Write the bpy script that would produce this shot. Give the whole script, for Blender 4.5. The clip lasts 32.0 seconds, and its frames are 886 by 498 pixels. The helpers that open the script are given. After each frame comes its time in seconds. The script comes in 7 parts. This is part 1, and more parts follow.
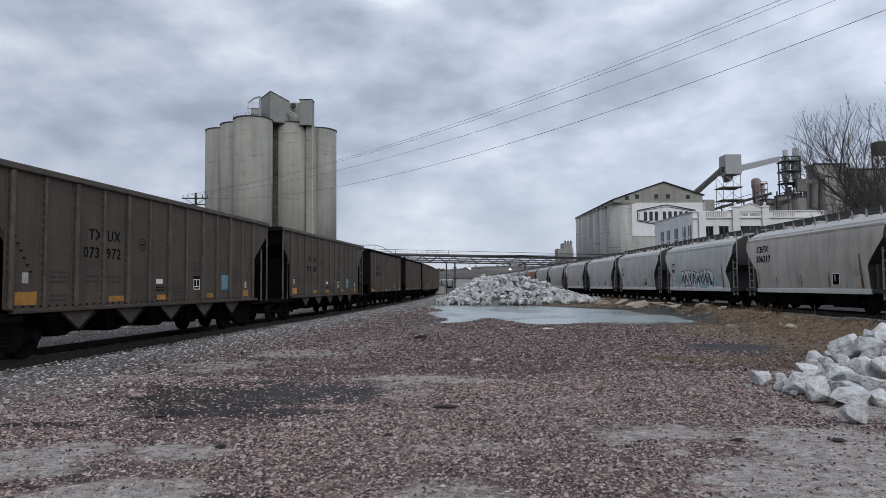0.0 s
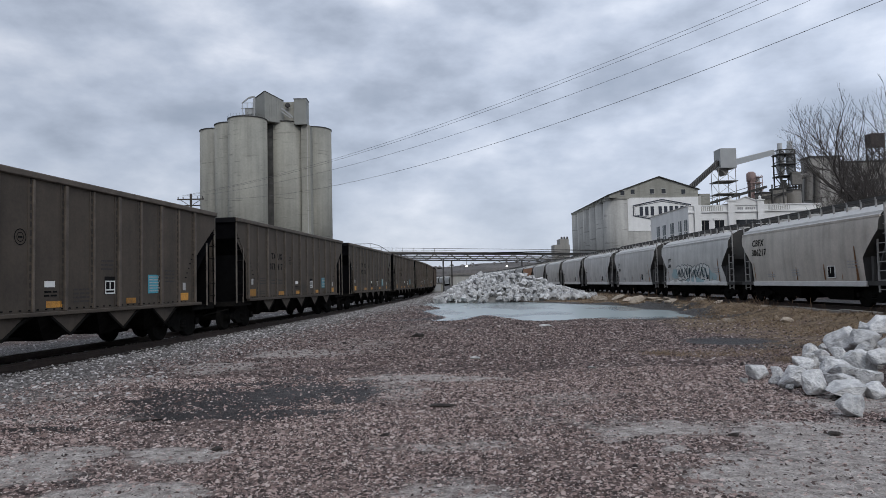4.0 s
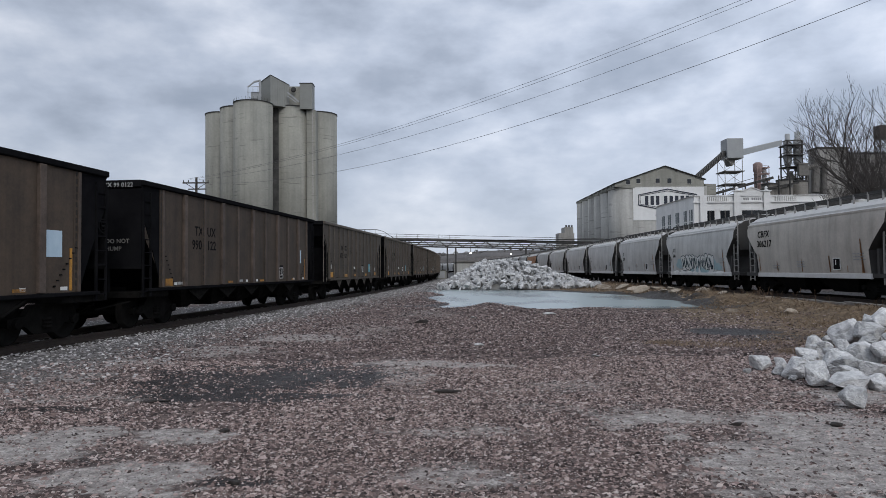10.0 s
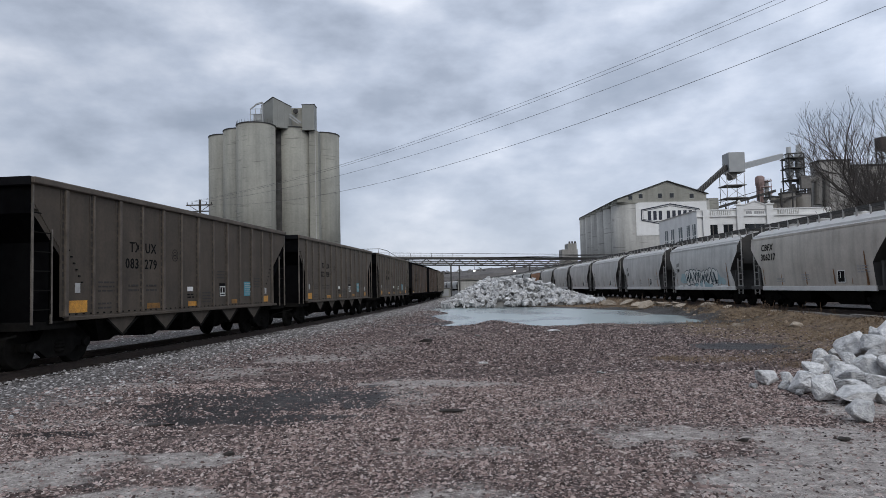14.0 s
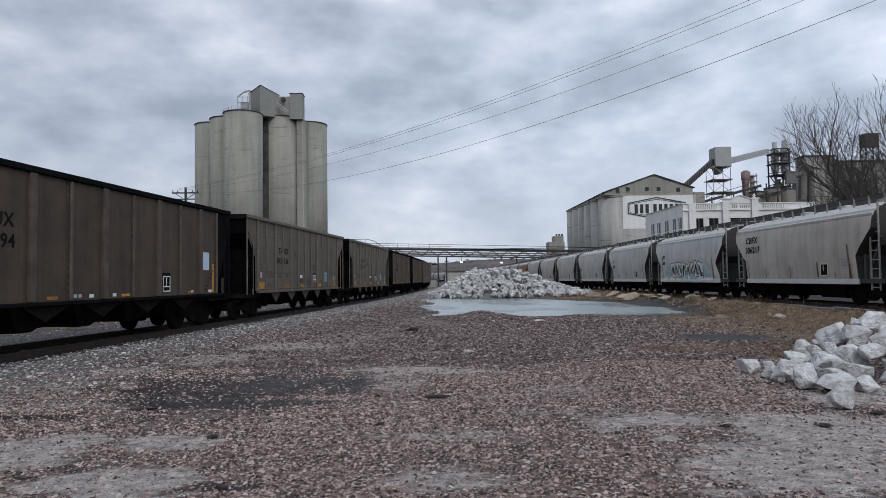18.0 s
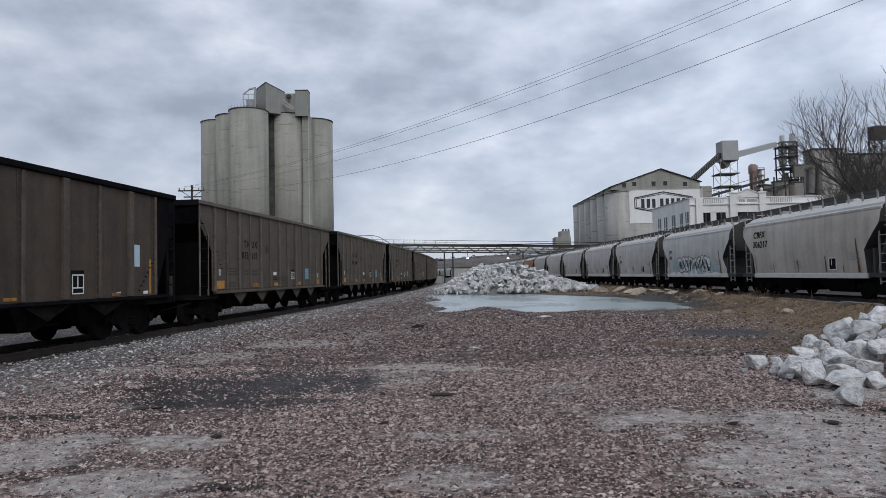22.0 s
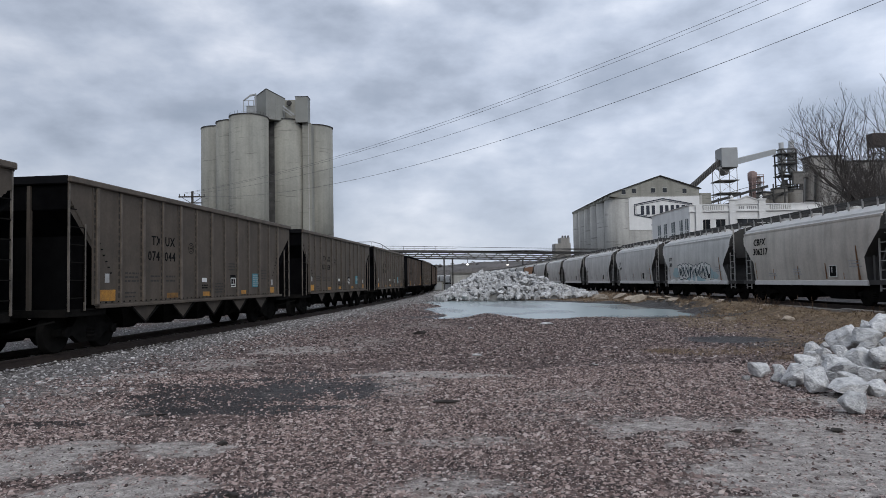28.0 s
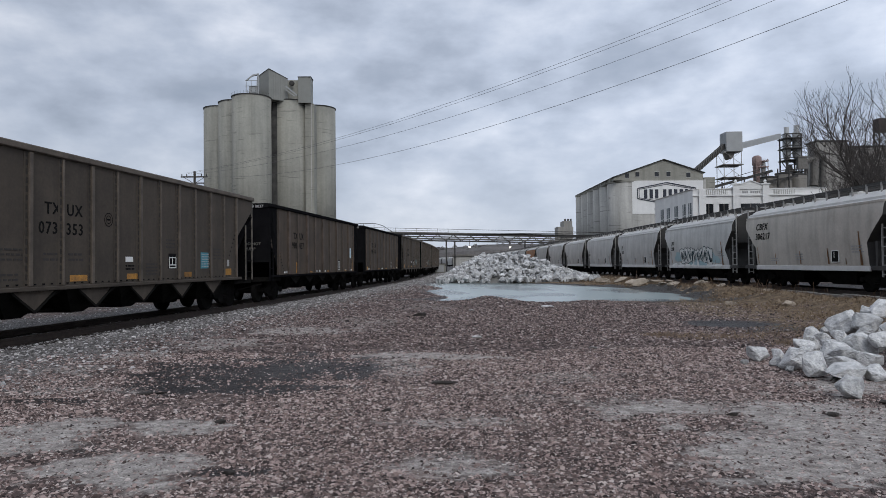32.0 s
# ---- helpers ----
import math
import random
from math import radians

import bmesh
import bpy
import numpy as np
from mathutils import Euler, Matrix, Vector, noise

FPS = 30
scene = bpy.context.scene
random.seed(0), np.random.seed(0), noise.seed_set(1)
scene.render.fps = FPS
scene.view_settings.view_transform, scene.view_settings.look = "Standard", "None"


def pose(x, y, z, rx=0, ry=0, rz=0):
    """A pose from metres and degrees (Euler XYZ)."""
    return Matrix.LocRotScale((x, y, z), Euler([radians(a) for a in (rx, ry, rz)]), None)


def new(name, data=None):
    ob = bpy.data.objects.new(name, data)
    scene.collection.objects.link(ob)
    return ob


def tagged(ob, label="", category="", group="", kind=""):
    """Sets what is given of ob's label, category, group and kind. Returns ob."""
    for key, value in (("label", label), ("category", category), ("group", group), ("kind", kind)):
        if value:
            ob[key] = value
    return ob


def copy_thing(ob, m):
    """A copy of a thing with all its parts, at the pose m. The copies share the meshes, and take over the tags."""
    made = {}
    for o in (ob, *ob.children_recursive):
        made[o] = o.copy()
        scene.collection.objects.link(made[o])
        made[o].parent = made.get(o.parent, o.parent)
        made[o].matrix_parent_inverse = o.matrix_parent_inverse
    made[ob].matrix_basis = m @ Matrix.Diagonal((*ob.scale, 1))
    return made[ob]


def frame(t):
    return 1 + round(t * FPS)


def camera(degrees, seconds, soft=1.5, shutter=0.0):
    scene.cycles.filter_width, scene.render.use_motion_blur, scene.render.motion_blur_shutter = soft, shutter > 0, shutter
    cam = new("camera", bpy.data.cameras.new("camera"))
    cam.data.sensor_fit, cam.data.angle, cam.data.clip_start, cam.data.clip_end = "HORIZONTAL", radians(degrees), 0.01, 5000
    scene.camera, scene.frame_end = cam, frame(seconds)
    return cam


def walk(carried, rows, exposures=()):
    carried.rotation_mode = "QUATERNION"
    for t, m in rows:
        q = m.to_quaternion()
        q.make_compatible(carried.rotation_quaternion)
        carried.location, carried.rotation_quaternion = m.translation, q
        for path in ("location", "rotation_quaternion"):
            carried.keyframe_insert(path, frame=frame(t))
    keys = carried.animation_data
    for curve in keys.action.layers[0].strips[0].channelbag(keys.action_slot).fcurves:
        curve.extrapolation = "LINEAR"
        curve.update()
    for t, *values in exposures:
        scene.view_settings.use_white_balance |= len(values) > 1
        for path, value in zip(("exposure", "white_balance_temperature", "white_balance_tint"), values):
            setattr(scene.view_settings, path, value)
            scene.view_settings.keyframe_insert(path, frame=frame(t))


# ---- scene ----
cam = camera(66.0, 32.0, soft=0.6)
# seconds, x, y, z, yaw, pitch, roll of the hand-held camera
ROWS = [
    (0.0, 0.020, 0.030, 1.613, -0.40, 3.04, 0.47),
    (0.5, -0.001, -0.000, 1.616, -0.45, 2.93, 0.85),
    (1.0, 0.006, 0.019, 1.621, -1.12, 2.01, 0.71),
    (1.5, 0.009, 0.009, 1.581, -1.11, 2.07, 0.49),
    (2.0, 0.008, 0.009, 1.612, -1.01, 2.49, 0.20),
    (2.5, 0.019, 0.027, 1.626, -0.95, 2.82, -0.07),
    (3.0, 0.017, 0.019, 1.596, -0.35, 3.06, 0.16),
    (3.5, 0.041, 0.036, 1.631, -0.47, 2.77, 1.21),
    (5.5, 0.044, 0.043, 1.609, -1.06, 3.21, 1.03),
    (6.0, 0.036, 0.010, 1.634, -0.17, 3.11, 0.52),
    (6.5, 0.028, 0.006, 1.619, -1.53, 2.91, 0.16),
    (7.0, 0.028, -0.001, 1.623, -0.32, 3.01, 0.91),
    (7.5, 0.027, 0.007, 1.608, -0.74, 2.39, 0.31),
    (8.0, 0.017, 0.012, 1.619, -0.52, 1.73, -0.15),
    (8.5, 0.006, -0.007, 1.620, -0.49, 2.34, -0.10),
    (9.0, -0.000, -0.000, 1.620, 0.00, 2.55, 0.40),
    (9.5, 0.036, 0.005, 1.579, 0.12, 2.25, -0.05),
    (10.0, 0.010, 0.005, 1.629, -0.33, 1.73, 0.49),
    (10.5, 0.008, -0.041, 1.617, -0.56, 2.28, 0.69),
    (11.0, 0.012, -0.010, 1.605, -0.12, 2.97, 0.19),
    (11.5, -0.005, -0.012, 1.658, -0.59, 3.49, 0.27),
    (12.0, 0.019, -0.007, 1.608, 0.39, 2.24, 0.90),
    (12.5, 0.032, -0.005, 1.615, 0.87, 2.55, 1.43),
    (13.0, 0.018, -0.031, 1.610, 0.80, 2.35, 1.64),
    (13.5, 0.022, 0.008, 1.622, 0.08, 2.13, 0.98),
    (14.0, 0.024, -0.014, 1.639, -0.00, 3.26, 1.35),
    (14.5, 0.028, -0.027, 1.627, -0.78, 3.64, 1.14),
    (15.0, 0.050, -0.013, 1.604, -0.65, 3.82, 0.30),
    (15.5, 0.039, 0.007, 1.644, -0.81, 2.71, 0.63),
    (17.5, 0.020, -0.003, 1.599, -0.51, 2.58, 1.22),
    (18.0, 0.031, 0.009, 1.567, -1.09, 2.52, 0.83),
    (18.5, 0.034, 0.023, 1.628, -0.66, 3.43, 0.81),
    (19.0, 0.038, 0.022, 1.610, -0.12, 3.09, 1.20),
    (19.5, 0.024, -0.004, 1.597, -0.26, 3.99, 0.83),
    (20.0, 0.050, 0.043, 1.598, 0.26, 2.38, 0.66),
    (20.5, 0.043, 0.043, 1.591, -0.52, 0.98, 0.85),
    (21.0, 0.057, 0.032, 1.584, -0.65, 1.08, 0.87),
    (21.5, 0.082, 0.046, 1.570, -0.78, 1.78, 1.25),
    (22.0, 0.062, 0.053, 1.589, -0.54, 2.18, 1.16),
    (22.5, 0.049, 0.037, 1.602, -0.91, 2.24, 0.74),
    (23.0, 0.040, 0.043, 1.571, -0.72, 2.67, 1.12),
    (23.5, 0.048, 0.044, 1.598, -1.21, 2.62, 1.23),
    (24.0, 0.035, 0.026, 1.588, -0.07, 3.06, 0.90),
    (24.5, 0.041, 0.032, 1.597, 0.27, 2.81, 1.11),
    (25.0, 0.045, 0.029, 1.623, 0.37, 3.28, 1.02),
    (25.5, 0.028, 0.031, 1.597, 0.29, 4.20, 0.99),
    (27.5, 0.021, 0.010, 1.595, -0.79, 2.27, 0.31),
    (28.0, 0.002, 0.016, 1.603, -0.59, 2.71, 1.07),
    (28.5, 0.029, 0.042, 1.623, 0.05, 2.40, 0.46),
    (29.0, 0.024, 0.021, 1.592, 0.06, 3.03, 0.57),
    (29.5, 0.040, 0.030, 1.611, 0.85, 2.79, 0.69),
    (30.0, 0.038, 0.010, 1.595, -0.15, 2.68, 0.63),
    (30.5, 0.048, 0.027, 1.574, -0.34, 1.51, 0.50),
    (31.0, 0.048, 0.019, 1.610, -0.63, 0.92, 0.53),
    (31.5, 0.029, 0.020, 1.605, -0.12, 0.97, 0.57),
    (32.0, 0.042, 0.030, 1.592, -0.40, 1.23, 0.59),
]
walk(cam, [(t, pose(x, y, z, 90 + pitch, roll, yaw)) for t, x, y, z, yaw, pitch, roll in ROWS])

# ---------------------------------------------------------------- world and light
SUN_EL, SUN_AZ = 38.0, 162.0
world = bpy.data.worlds.new("overcast_sky")
scene.world = world
world.use_nodes = True


def sky_nodes():
    nt = world.node_tree
    nt.nodes.clear()
    N, K = nt.nodes.new, nt.links.new

    def math_node(op, a, b):
        n = N("ShaderNodeMath")
        n.operation = op
        for sock, v in zip(n.inputs, (a, b)):
            if isinstance(v, (int, float)):
                sock.default_value = v
            else:
                K(v, sock)
        return n.outputs[0]

    def noise_tex(vec, scale, detail, rough, dist=0.0):
        n = N("ShaderNodeTexNoise")
        n.inputs["Scale"].default_value, n.inputs["Detail"].default_value, n.inputs["Roughness"].default_value = scale, detail, rough
        n.inputs["Distortion"].default_value = dist
        K(vec, n.inputs["Vector"])
        return n.outputs[0]

    out = N("ShaderNodeOutputWorld")
    bg = N("ShaderNodeBackground")
    sky = N("ShaderNodeTexSky")
    sky.sky_type, sky.sun_disc = "NISHITA", False
    sky.sun_elevation, sky.sun_rotation = radians(SUN_EL), radians(SUN_AZ)
    tc = N("ShaderNodeTexCoord")
    sep = N("ShaderNodeSeparateXYZ")
    K(tc.outputs["Generated"], sep.inputs[0])
    up = math_node("MAXIMUM", sep.outputs["Z"], 0.0)
    # flattened puffs, denser towards the horizon
    mp = N("ShaderNodeMapping")
    mp.inputs["Scale"].default_value = (2.5, 2.5, 5.2)
    mp.inputs["Location"].default_value = (4.1, 2.2, 0.6)
    K(tc.outputs["Generated"], mp.inputs[0])
    big = noise_tex(mp.outputs[0], 0.85, 3, 0.5, 0.0)
    small = noise_tex(mp.outputs[0], 2.5, 8, 0.53, 0.0)
    mixv = math_node("ADD", math_node("MULTIPLY", big, 0.42), math_node("MULTIPLY", small, 0.58))
    cr = N("ShaderNodeValToRGB")
    e = cr.color_ramp.elements
    e[0].position, e[0].color = 0.37, (0.86, 0.91, 0.99, 1)
    e[1].position, e[1].color = 0.69, (0.33, 0.39, 0.48, 1)
    for p, c in ((0.45, (0.66, 0.725, 0.825, 1)), (0.52, (0.53, 0.60, 0.71, 1)), (0.60, (0.405, 0.465, 0.56, 1))):
        e.new(p).color = c
    K(mixv, cr.inputs[0])
    # paler towards the horizon
    hz = N("ShaderNodeMapRange")
    hz.inputs["From Min"].default_value, hz.inputs["From Max"].default_value = 0.0, 0.2
    hz.inputs["To Min"].default_value, hz.inputs["To Max"].default_value = 0.55, 0.0
    K(up, hz.inputs[0])
    mx = N("ShaderNodeMixRGB")
    K(hz.outputs[0], mx.inputs[0])
    K(cr.outputs[0], mx.inputs[1])
    mx.inputs[2].default_value = (0.46, 0.512, 0.588, 1)
    # the deck is thinner, and brighter, to the east
    tint = N("ShaderNodeMapRange")
    tint.inputs["From Min"].default_value, tint.inputs["From Max"].default_value = -0.6, 0.6
    tint.inputs["To Min"].default_value, tint.inputs["To Max"].default_value = 0.86, 1.22
    K(sep.outputs["X"], tint.inputs[0])
    br = N("ShaderNodeVectorMath")
    br.operation = "MULTIPLY"
    K(mx.outputs[0], br.inputs[0])
    K(tint.outputs[0], br.inputs[1])
    # a little of the clear sky behind the deck
    sc = N("ShaderNodeMixRGB")
    sc.blend_type, sc.inputs[0].default_value = "MULTIPLY", 1.0
    sc.inputs[2].default_value = (0.08, 0.08, 0.08, 1)
    K(sky.outputs[0], sc.inputs[1])
    tot = N("ShaderNodeMixRGB")
    tot.inputs[0].default_value = 0.92
    K(sc.outputs[0], tot.inputs[1])
    K(br.outputs[0], tot.inputs[2])
    wb = N("ShaderNodeVectorMath")
    wb.operation = "MULTIPLY"
    wb.inputs[1].default_value = (0.993, 0.988, 1.015)
    K(tot.outputs[0], wb.inputs[0])
    K(wb.outputs[0], bg.inputs[0])
    bg.inputs[1].default_value = 1.0
    K(bg.outputs[0], out.inputs[0])


sky_nodes()
sun = new("sun", bpy.data.lights.new("sun", "SUN"))
sun.data.energy, sun.data.angle, sun.data.color = 1.1, radians(25), (1.0, 0.975, 0.95)
sun.matrix_world = pose(0, 0, 60, 90 - SUN_EL, 0, 180 - SUN_AZ)
scene.view_settings.exposure = 0.0


# ---------------------------------------------------------------- materials
def mat(name, a, b=None, rough=0.8, metal=0.0, scale=3.0, bump=0.0, bscale=None, fine=None, vary=0.0, spec=None, detail=6.0):
    """Two-scale noise between colours a and b; fine: strength of a second, finer grain; vary: lightness change from object to object."""
    m = bpy.data.materials.new(name)
    m.use_nodes = True
    nt = m.node_tree
    N, K = nt.nodes.new, nt.links.new
    bs = nt.nodes["Principled BSDF"]
    bs.inputs["Roughness"].default_value, bs.inputs["Metallic"].default_value = rough, metal
    if spec is not None:
        bs.inputs["Specular IOR Level"].default_value = spec
    if b is None:
        b = tuple(c * 0.8 for c in a)
    tc = N("ShaderNodeTexCoord")
    n1 = N("ShaderNodeTexNoise")
    n1.inputs["Scale"].default_value, n1.inputs["Detail"].default_value = scale, detail
    n1.inputs["Roughness"].default_value = 0.62
    K(tc.outputs["Object"], n1.inputs["Vector"])
    cr = N("ShaderNodeValToRGB")
    e = cr.color_ramp.elements
    e[0].position, e[0].color = 0.32, (*a, 1)
    e[1].position, e[1].color = 0.68, (*b, 1)
    K(n1.outputs[0], cr.inputs[0])
    col = cr.outputs[0]
    if fine:
        n2 = N("ShaderNodeTexNoise")
        n2.inputs["Scale"].default_value, n2.inputs["Detail"].default_value = scale * 14, 4
        K(tc.outputs["Object"], n2.inputs["Vector"])
        mr = N("ShaderNodeMapRange")
        mr.inputs["From Min"].default_value, mr.inputs["From Max"].default_value = 0.3, 0.7
        mr.inputs["To Min"].default_value, mr.inputs["To Max"].default_value = 1 - fine, 1 + fine
        K(n2.outputs[0], mr.inputs[0])
        mul = N("ShaderNodeVectorMath")
        mul.operation = "MULTIPLY"
        K(col, mul.inputs[0])
        K(mr.outputs[0], mul.inputs[1])
        col = mul.outputs[0]
    if vary:
        oi = N("ShaderNodeObjectInfo")
        mr = N("ShaderNodeMapRange")
        mr.inputs["To Min"].default_value, mr.inputs["To Max"].default_value = 1 - vary, 1 + vary
        K(oi.outputs["Random"], mr.inputs[0])
        mul = N("ShaderNodeVectorMath")
        mul.operation = "MULTIPLY"
        K(col, mul.inputs[0])
        K(mr.outputs[0], mul.inputs[1])
        col = mul.outputs[0]
    K(col, bs.inputs["Base Color"])
    if bump:
        nb = N("ShaderNodeTexNoise")
        nb.inputs["Scale"].default_value, nb.inputs["Detail"].default_value = bscale or scale * 6, 5
        K(tc.outputs["Object"], nb.inputs["Vector"])
        bp = N("ShaderNodeBump")
        bp.inputs["Strength"].default_value, bp.inputs["Distance"].default_value = bump, 0.02
        K(nb.outputs[0], bp.inputs["Height"])
        K(bp.outputs[0], bs.inputs["Normal"])
    return m


M_CAR = mat("weathered_taupe_paint", (0.073, 0.057, 0.042), (0.046, 0.036, 0.027), 0.85, 0, 1.1, 0.15, 30, 0.10, 0.16)
# all rib paints: the side colour lightened, the light on raised posts painted in
M_CAR_RIB = mat("lit_rib_paint", (0.112, 0.089, 0.068), (0.050, 0.040, 0.031), 0.7, 0, 2.5, 0.15, 40, 0.12, 0.14)
M_CARB = mat("rusty_brown_paint", (0.073, 0.050, 0.032), (0.041, 0.029, 0.020), 0.8, 0, 1.3, 0.2, 30, 0.12, 0.2)
M_CARB_RIB = mat("rusty_brown_lit_rib", (0.105, 0.077, 0.060), (0.048, 0.035, 0.027), 0.8, 0, 2.5, 0.2, 40, 0.12, 0.15)
M_POST = mat("scuffed_corner_post", (0.17, 0.15, 0.125), (0.06, 0.053, 0.045), 0.7, 0, 3, 0.2, 40, 0.2)
M_FLANGE = mat("grimy_rivet_flange", (0.034, 0.028, 0.022), (0.022, 0.018, 0.015), 0.8, 0, 3, 0.2, 30)
# black paint of kind 'b'; on kind 'a' ends it holds the shade
M_BLACK = mat("black_paint_and_end_shade", (0.013, 0.013, 0.014), (0.007, 0.007, 0.008), 0.95, 0, 2, 0.1, 20, spec=0.0)
# grime, and the shadow beneath the car bodies, both put into this near-black
M_UNDER = mat("grimy_shaded_underframe", (0.016, 0.015, 0.014), (0.008, 0.008, 0.0075), 0.95, 0, 4, 0.3, 20, spec=0.0)
# lighter copies of the taupe paint and its ribs, for cars 17 to 33
M_CARM = mat("lighter_taupe_paint", (0.097, 0.077, 0.058), (0.060, 0.048, 0.037), 0.85, 0, 1.1, 0.15, 30, 0.10, 0.10)
M_CARM_RIB = mat("lighter_lit_rib_paint", (0.125, 0.10, 0.077), (0.06, 0.048, 0.037), 0.7, 0, 2.5, 0.15, 40, 0.12, 0.1)
M_CARL = mat("palest_taupe_paint", (0.135, 0.112, 0.089), (0.09, 0.075, 0.060), 0.85, 0, 1.1, 0.15, 30, 0.10, 0.08)
M_CARL_RIB = mat("palest_lit_rib_paint", (0.155, 0.13, 0.104), (0.085, 0.071, 0.057), 0.7, 0, 2.5, 0.15, 40, 0.12, 0.1)
M_RAIL = mat("rusty_rail_steel", (0.055, 0.040, 0.032), (0.035, 0.026, 0.022), 0.7, 0.4, 5, 0.2)
M_TIE = mat("creosoted_tie", (0.05, 0.042, 0.036), (0.028, 0.024, 0.021), 0.95, 0, 6, 0.4)
M_YELLOW = mat("faded_yellow_reflector", (0.50, 0.235, 0.028), (0.19, 0.095, 0.027), 0.7, 0, 3.5, 0, None, 0.25, 0.4)
M_WHITE = mat("white_placard", (0.72, 0.72, 0.70), (0.62, 0.62, 0.60), 0.6, 0, 5)
M_SKYWHITE = mat("pale_blue_placard", (0.50, 0.62, 0.70), (0.42, 0.55, 0.64), 0.5, 0, 5)
M_TEAL = mat("teal_decal", (0.04, 0.27, 0.34), (0.03, 0.20, 0.26), 0.6, 0, 5, 0, None, 0.1, 0.2)
M_STENCIL = mat("black_stencil", (0.006, 0.006, 0.006), (0.010, 0.010, 0.010), 0.9, 0, 9, spec=0.1)
M_FADED = mat("faded_stencil", (0.024, 0.021, 0.019), (0.036, 0.031, 0.027), 0.8, 0, 9)
M_PALEBAR = mat("pale_stencil", (0.40, 0.40, 0.39), (0.30, 0.30, 0.29), 0.7, 0, 9)
M_HOP = mat("pale_grey_hopper_paint", (0.56, 0.548, 0.527), (0.43, 0.42, 0.40), 0.65, 0, 0.9, 0.1, 20, 0.06, 0.10)
M_HOPW = mat("warm_grey_hopper_paint", (0.54, 0.495, 0.44), (0.41, 0.37, 0.322), 0.65, 0, 0.9, 0.1, 20, 0.06)
M_LADDER = mat("pale_galvanised_steel", (0.36, 0.35, 0.33), (0.24, 0.23, 0.215), 0.7, 0.1, 4)
# paler than the hopper sides; used for roof, hatches, eave step and side sill
M_HOPROOF = mat("paler_hopper_paint", (0.66, 0.65, 0.63), (0.56, 0.55, 0.53), 0.75, 0, 2, 0.1, 20, 0.05)
M_RUSTHOP = mat("rust_stained_hopper", (0.42, 0.22, 0.11), (0.30, 0.15, 0.08), 0.8, 0, 1, 0.1, 20, 0.1)
M_RUST = mat("rust_streak", (0.32, 0.17, 0.08), (0.24, 0.12, 0.06), 0.85, 0, 6)
M_CONC = mat("weathered_concrete", (0.35, 0.342, 0.295), (0.265, 0.262, 0.23), 0.9, 0, 0.16, 0.2, 6, 0.07, 0.03)
# near-black: the shade in the recess between the silos is put into the colour
M_CONCD = mat("recess_shade_concrete", (0.085, 0.083, 0.078), (0.022, 0.022, 0.021), 0.9, 0, 0.5, 0.2, 5)
M_CONCG = mat("grey_concrete", (0.51, 0.50, 0.465), (0.40, 0.392, 0.365), 0.9, 0, 0.18, 0.2, 6, 0.07, 0.05)
M_SIDING = mat("grey_green_siding", (0.27, 0.275, 0.255), (0.23, 0.235, 0.218), 0.7, 0, 0.5, 0.1, 8, 0.04)
M_PALESIDING = mat("pale_grey_siding", (0.36, 0.37, 0.37), (0.31, 0.32, 0.32), 0.6, 0, 0.5, 0.1, 8, 0.04)
M_WPAINT = mat("white_painted_masonry", (0.82, 0.82, 0.80), (0.72, 0.72, 0.70), 0.75, 0, 0.6, 0.15, 10, 0.04)
M_NAVY = mat("navy_sign_paint", (0.015, 0.02, 0.035), (0.02, 0.025, 0.04), 0.6, 0, 4)
M_GREYLET = mat("grey_sign_paint", (0.33, 0.33, 0.33), (0.28, 0.28, 0.28), 0.6, 0, 4)
M_GLASSD = mat("dark_window_pane", (0.012, 0.014, 0.016), (0.02, 0.022, 0.025), 0.12, 0, 3)
M_GLASSG = mat("grey_green_window_pane", (0.05, 0.07, 0.075), (0.035, 0.05, 0.054), 0.35, 0, 3)
M_PLANT = mat("dusty_plant_steel", (0.19, 0.18, 0.165), (0.12, 0.114, 0.104), 0.8, 0.1, 1.5, 0.2, 10, 0.1, 0.2)
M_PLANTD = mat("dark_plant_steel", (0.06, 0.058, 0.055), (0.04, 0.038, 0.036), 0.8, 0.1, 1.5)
M_REDST = mat("faded_red_tower", (0.34, 0.25, 0.23), (0.24, 0.17, 0.155), 0.8, 0, 2)
M_LAMP = bpy.data.materials.new("lit_lamp")
M_LAMP.use_nodes = True
M_LAMP.node_tree.nodes["Principled BSDF"].inputs["Emission Color"].default_value = (1.0, 0.95, 0.85, 1)
M_LAMP.node_tree.nodes["Principled BSDF"].inputs["Emission Strength"].default_value = 3.0
M_REDD = mat("rust_brown_cladding", (0.075, 0.058, 0.052), (0.05, 0.04, 0.036), 0.85, 0, 1)
M_WOOD = mat("weathered_pole_wood", (0.075, 0.065, 0.055), (0.05, 0.043, 0.037), 0.9, 0, 5, 0.3)
M_WIRE = mat("dark_cable", (0.09, 0.09, 0.095), (0.11, 0.11, 0.115), 0.6, 0, 5)
M_BARK = mat("grey_brown_bark", (0.075, 0.066, 0.061), (0.042, 0.037, 0.035), 0.95, 0, 6, 0.4)
M_STRAW = mat("dry_grass", (0.29, 0.21, 0.135), (0.14, 0.10, 0.068), 0.95, 0, 2, 0, None, 0.2)
M_WEED = mat("rust_brown_weeds", (0.13, 0.085, 0.055), (0.08, 0.052, 0.035), 0.95, 0, 2, 0, None, 0.2)
M_HILL = mat("distant_bare_wood", (0.13, 0.118, 0.11), (0.075, 0.07, 0.067), 1.0, 0, 0.06, 0, None, 0.3)


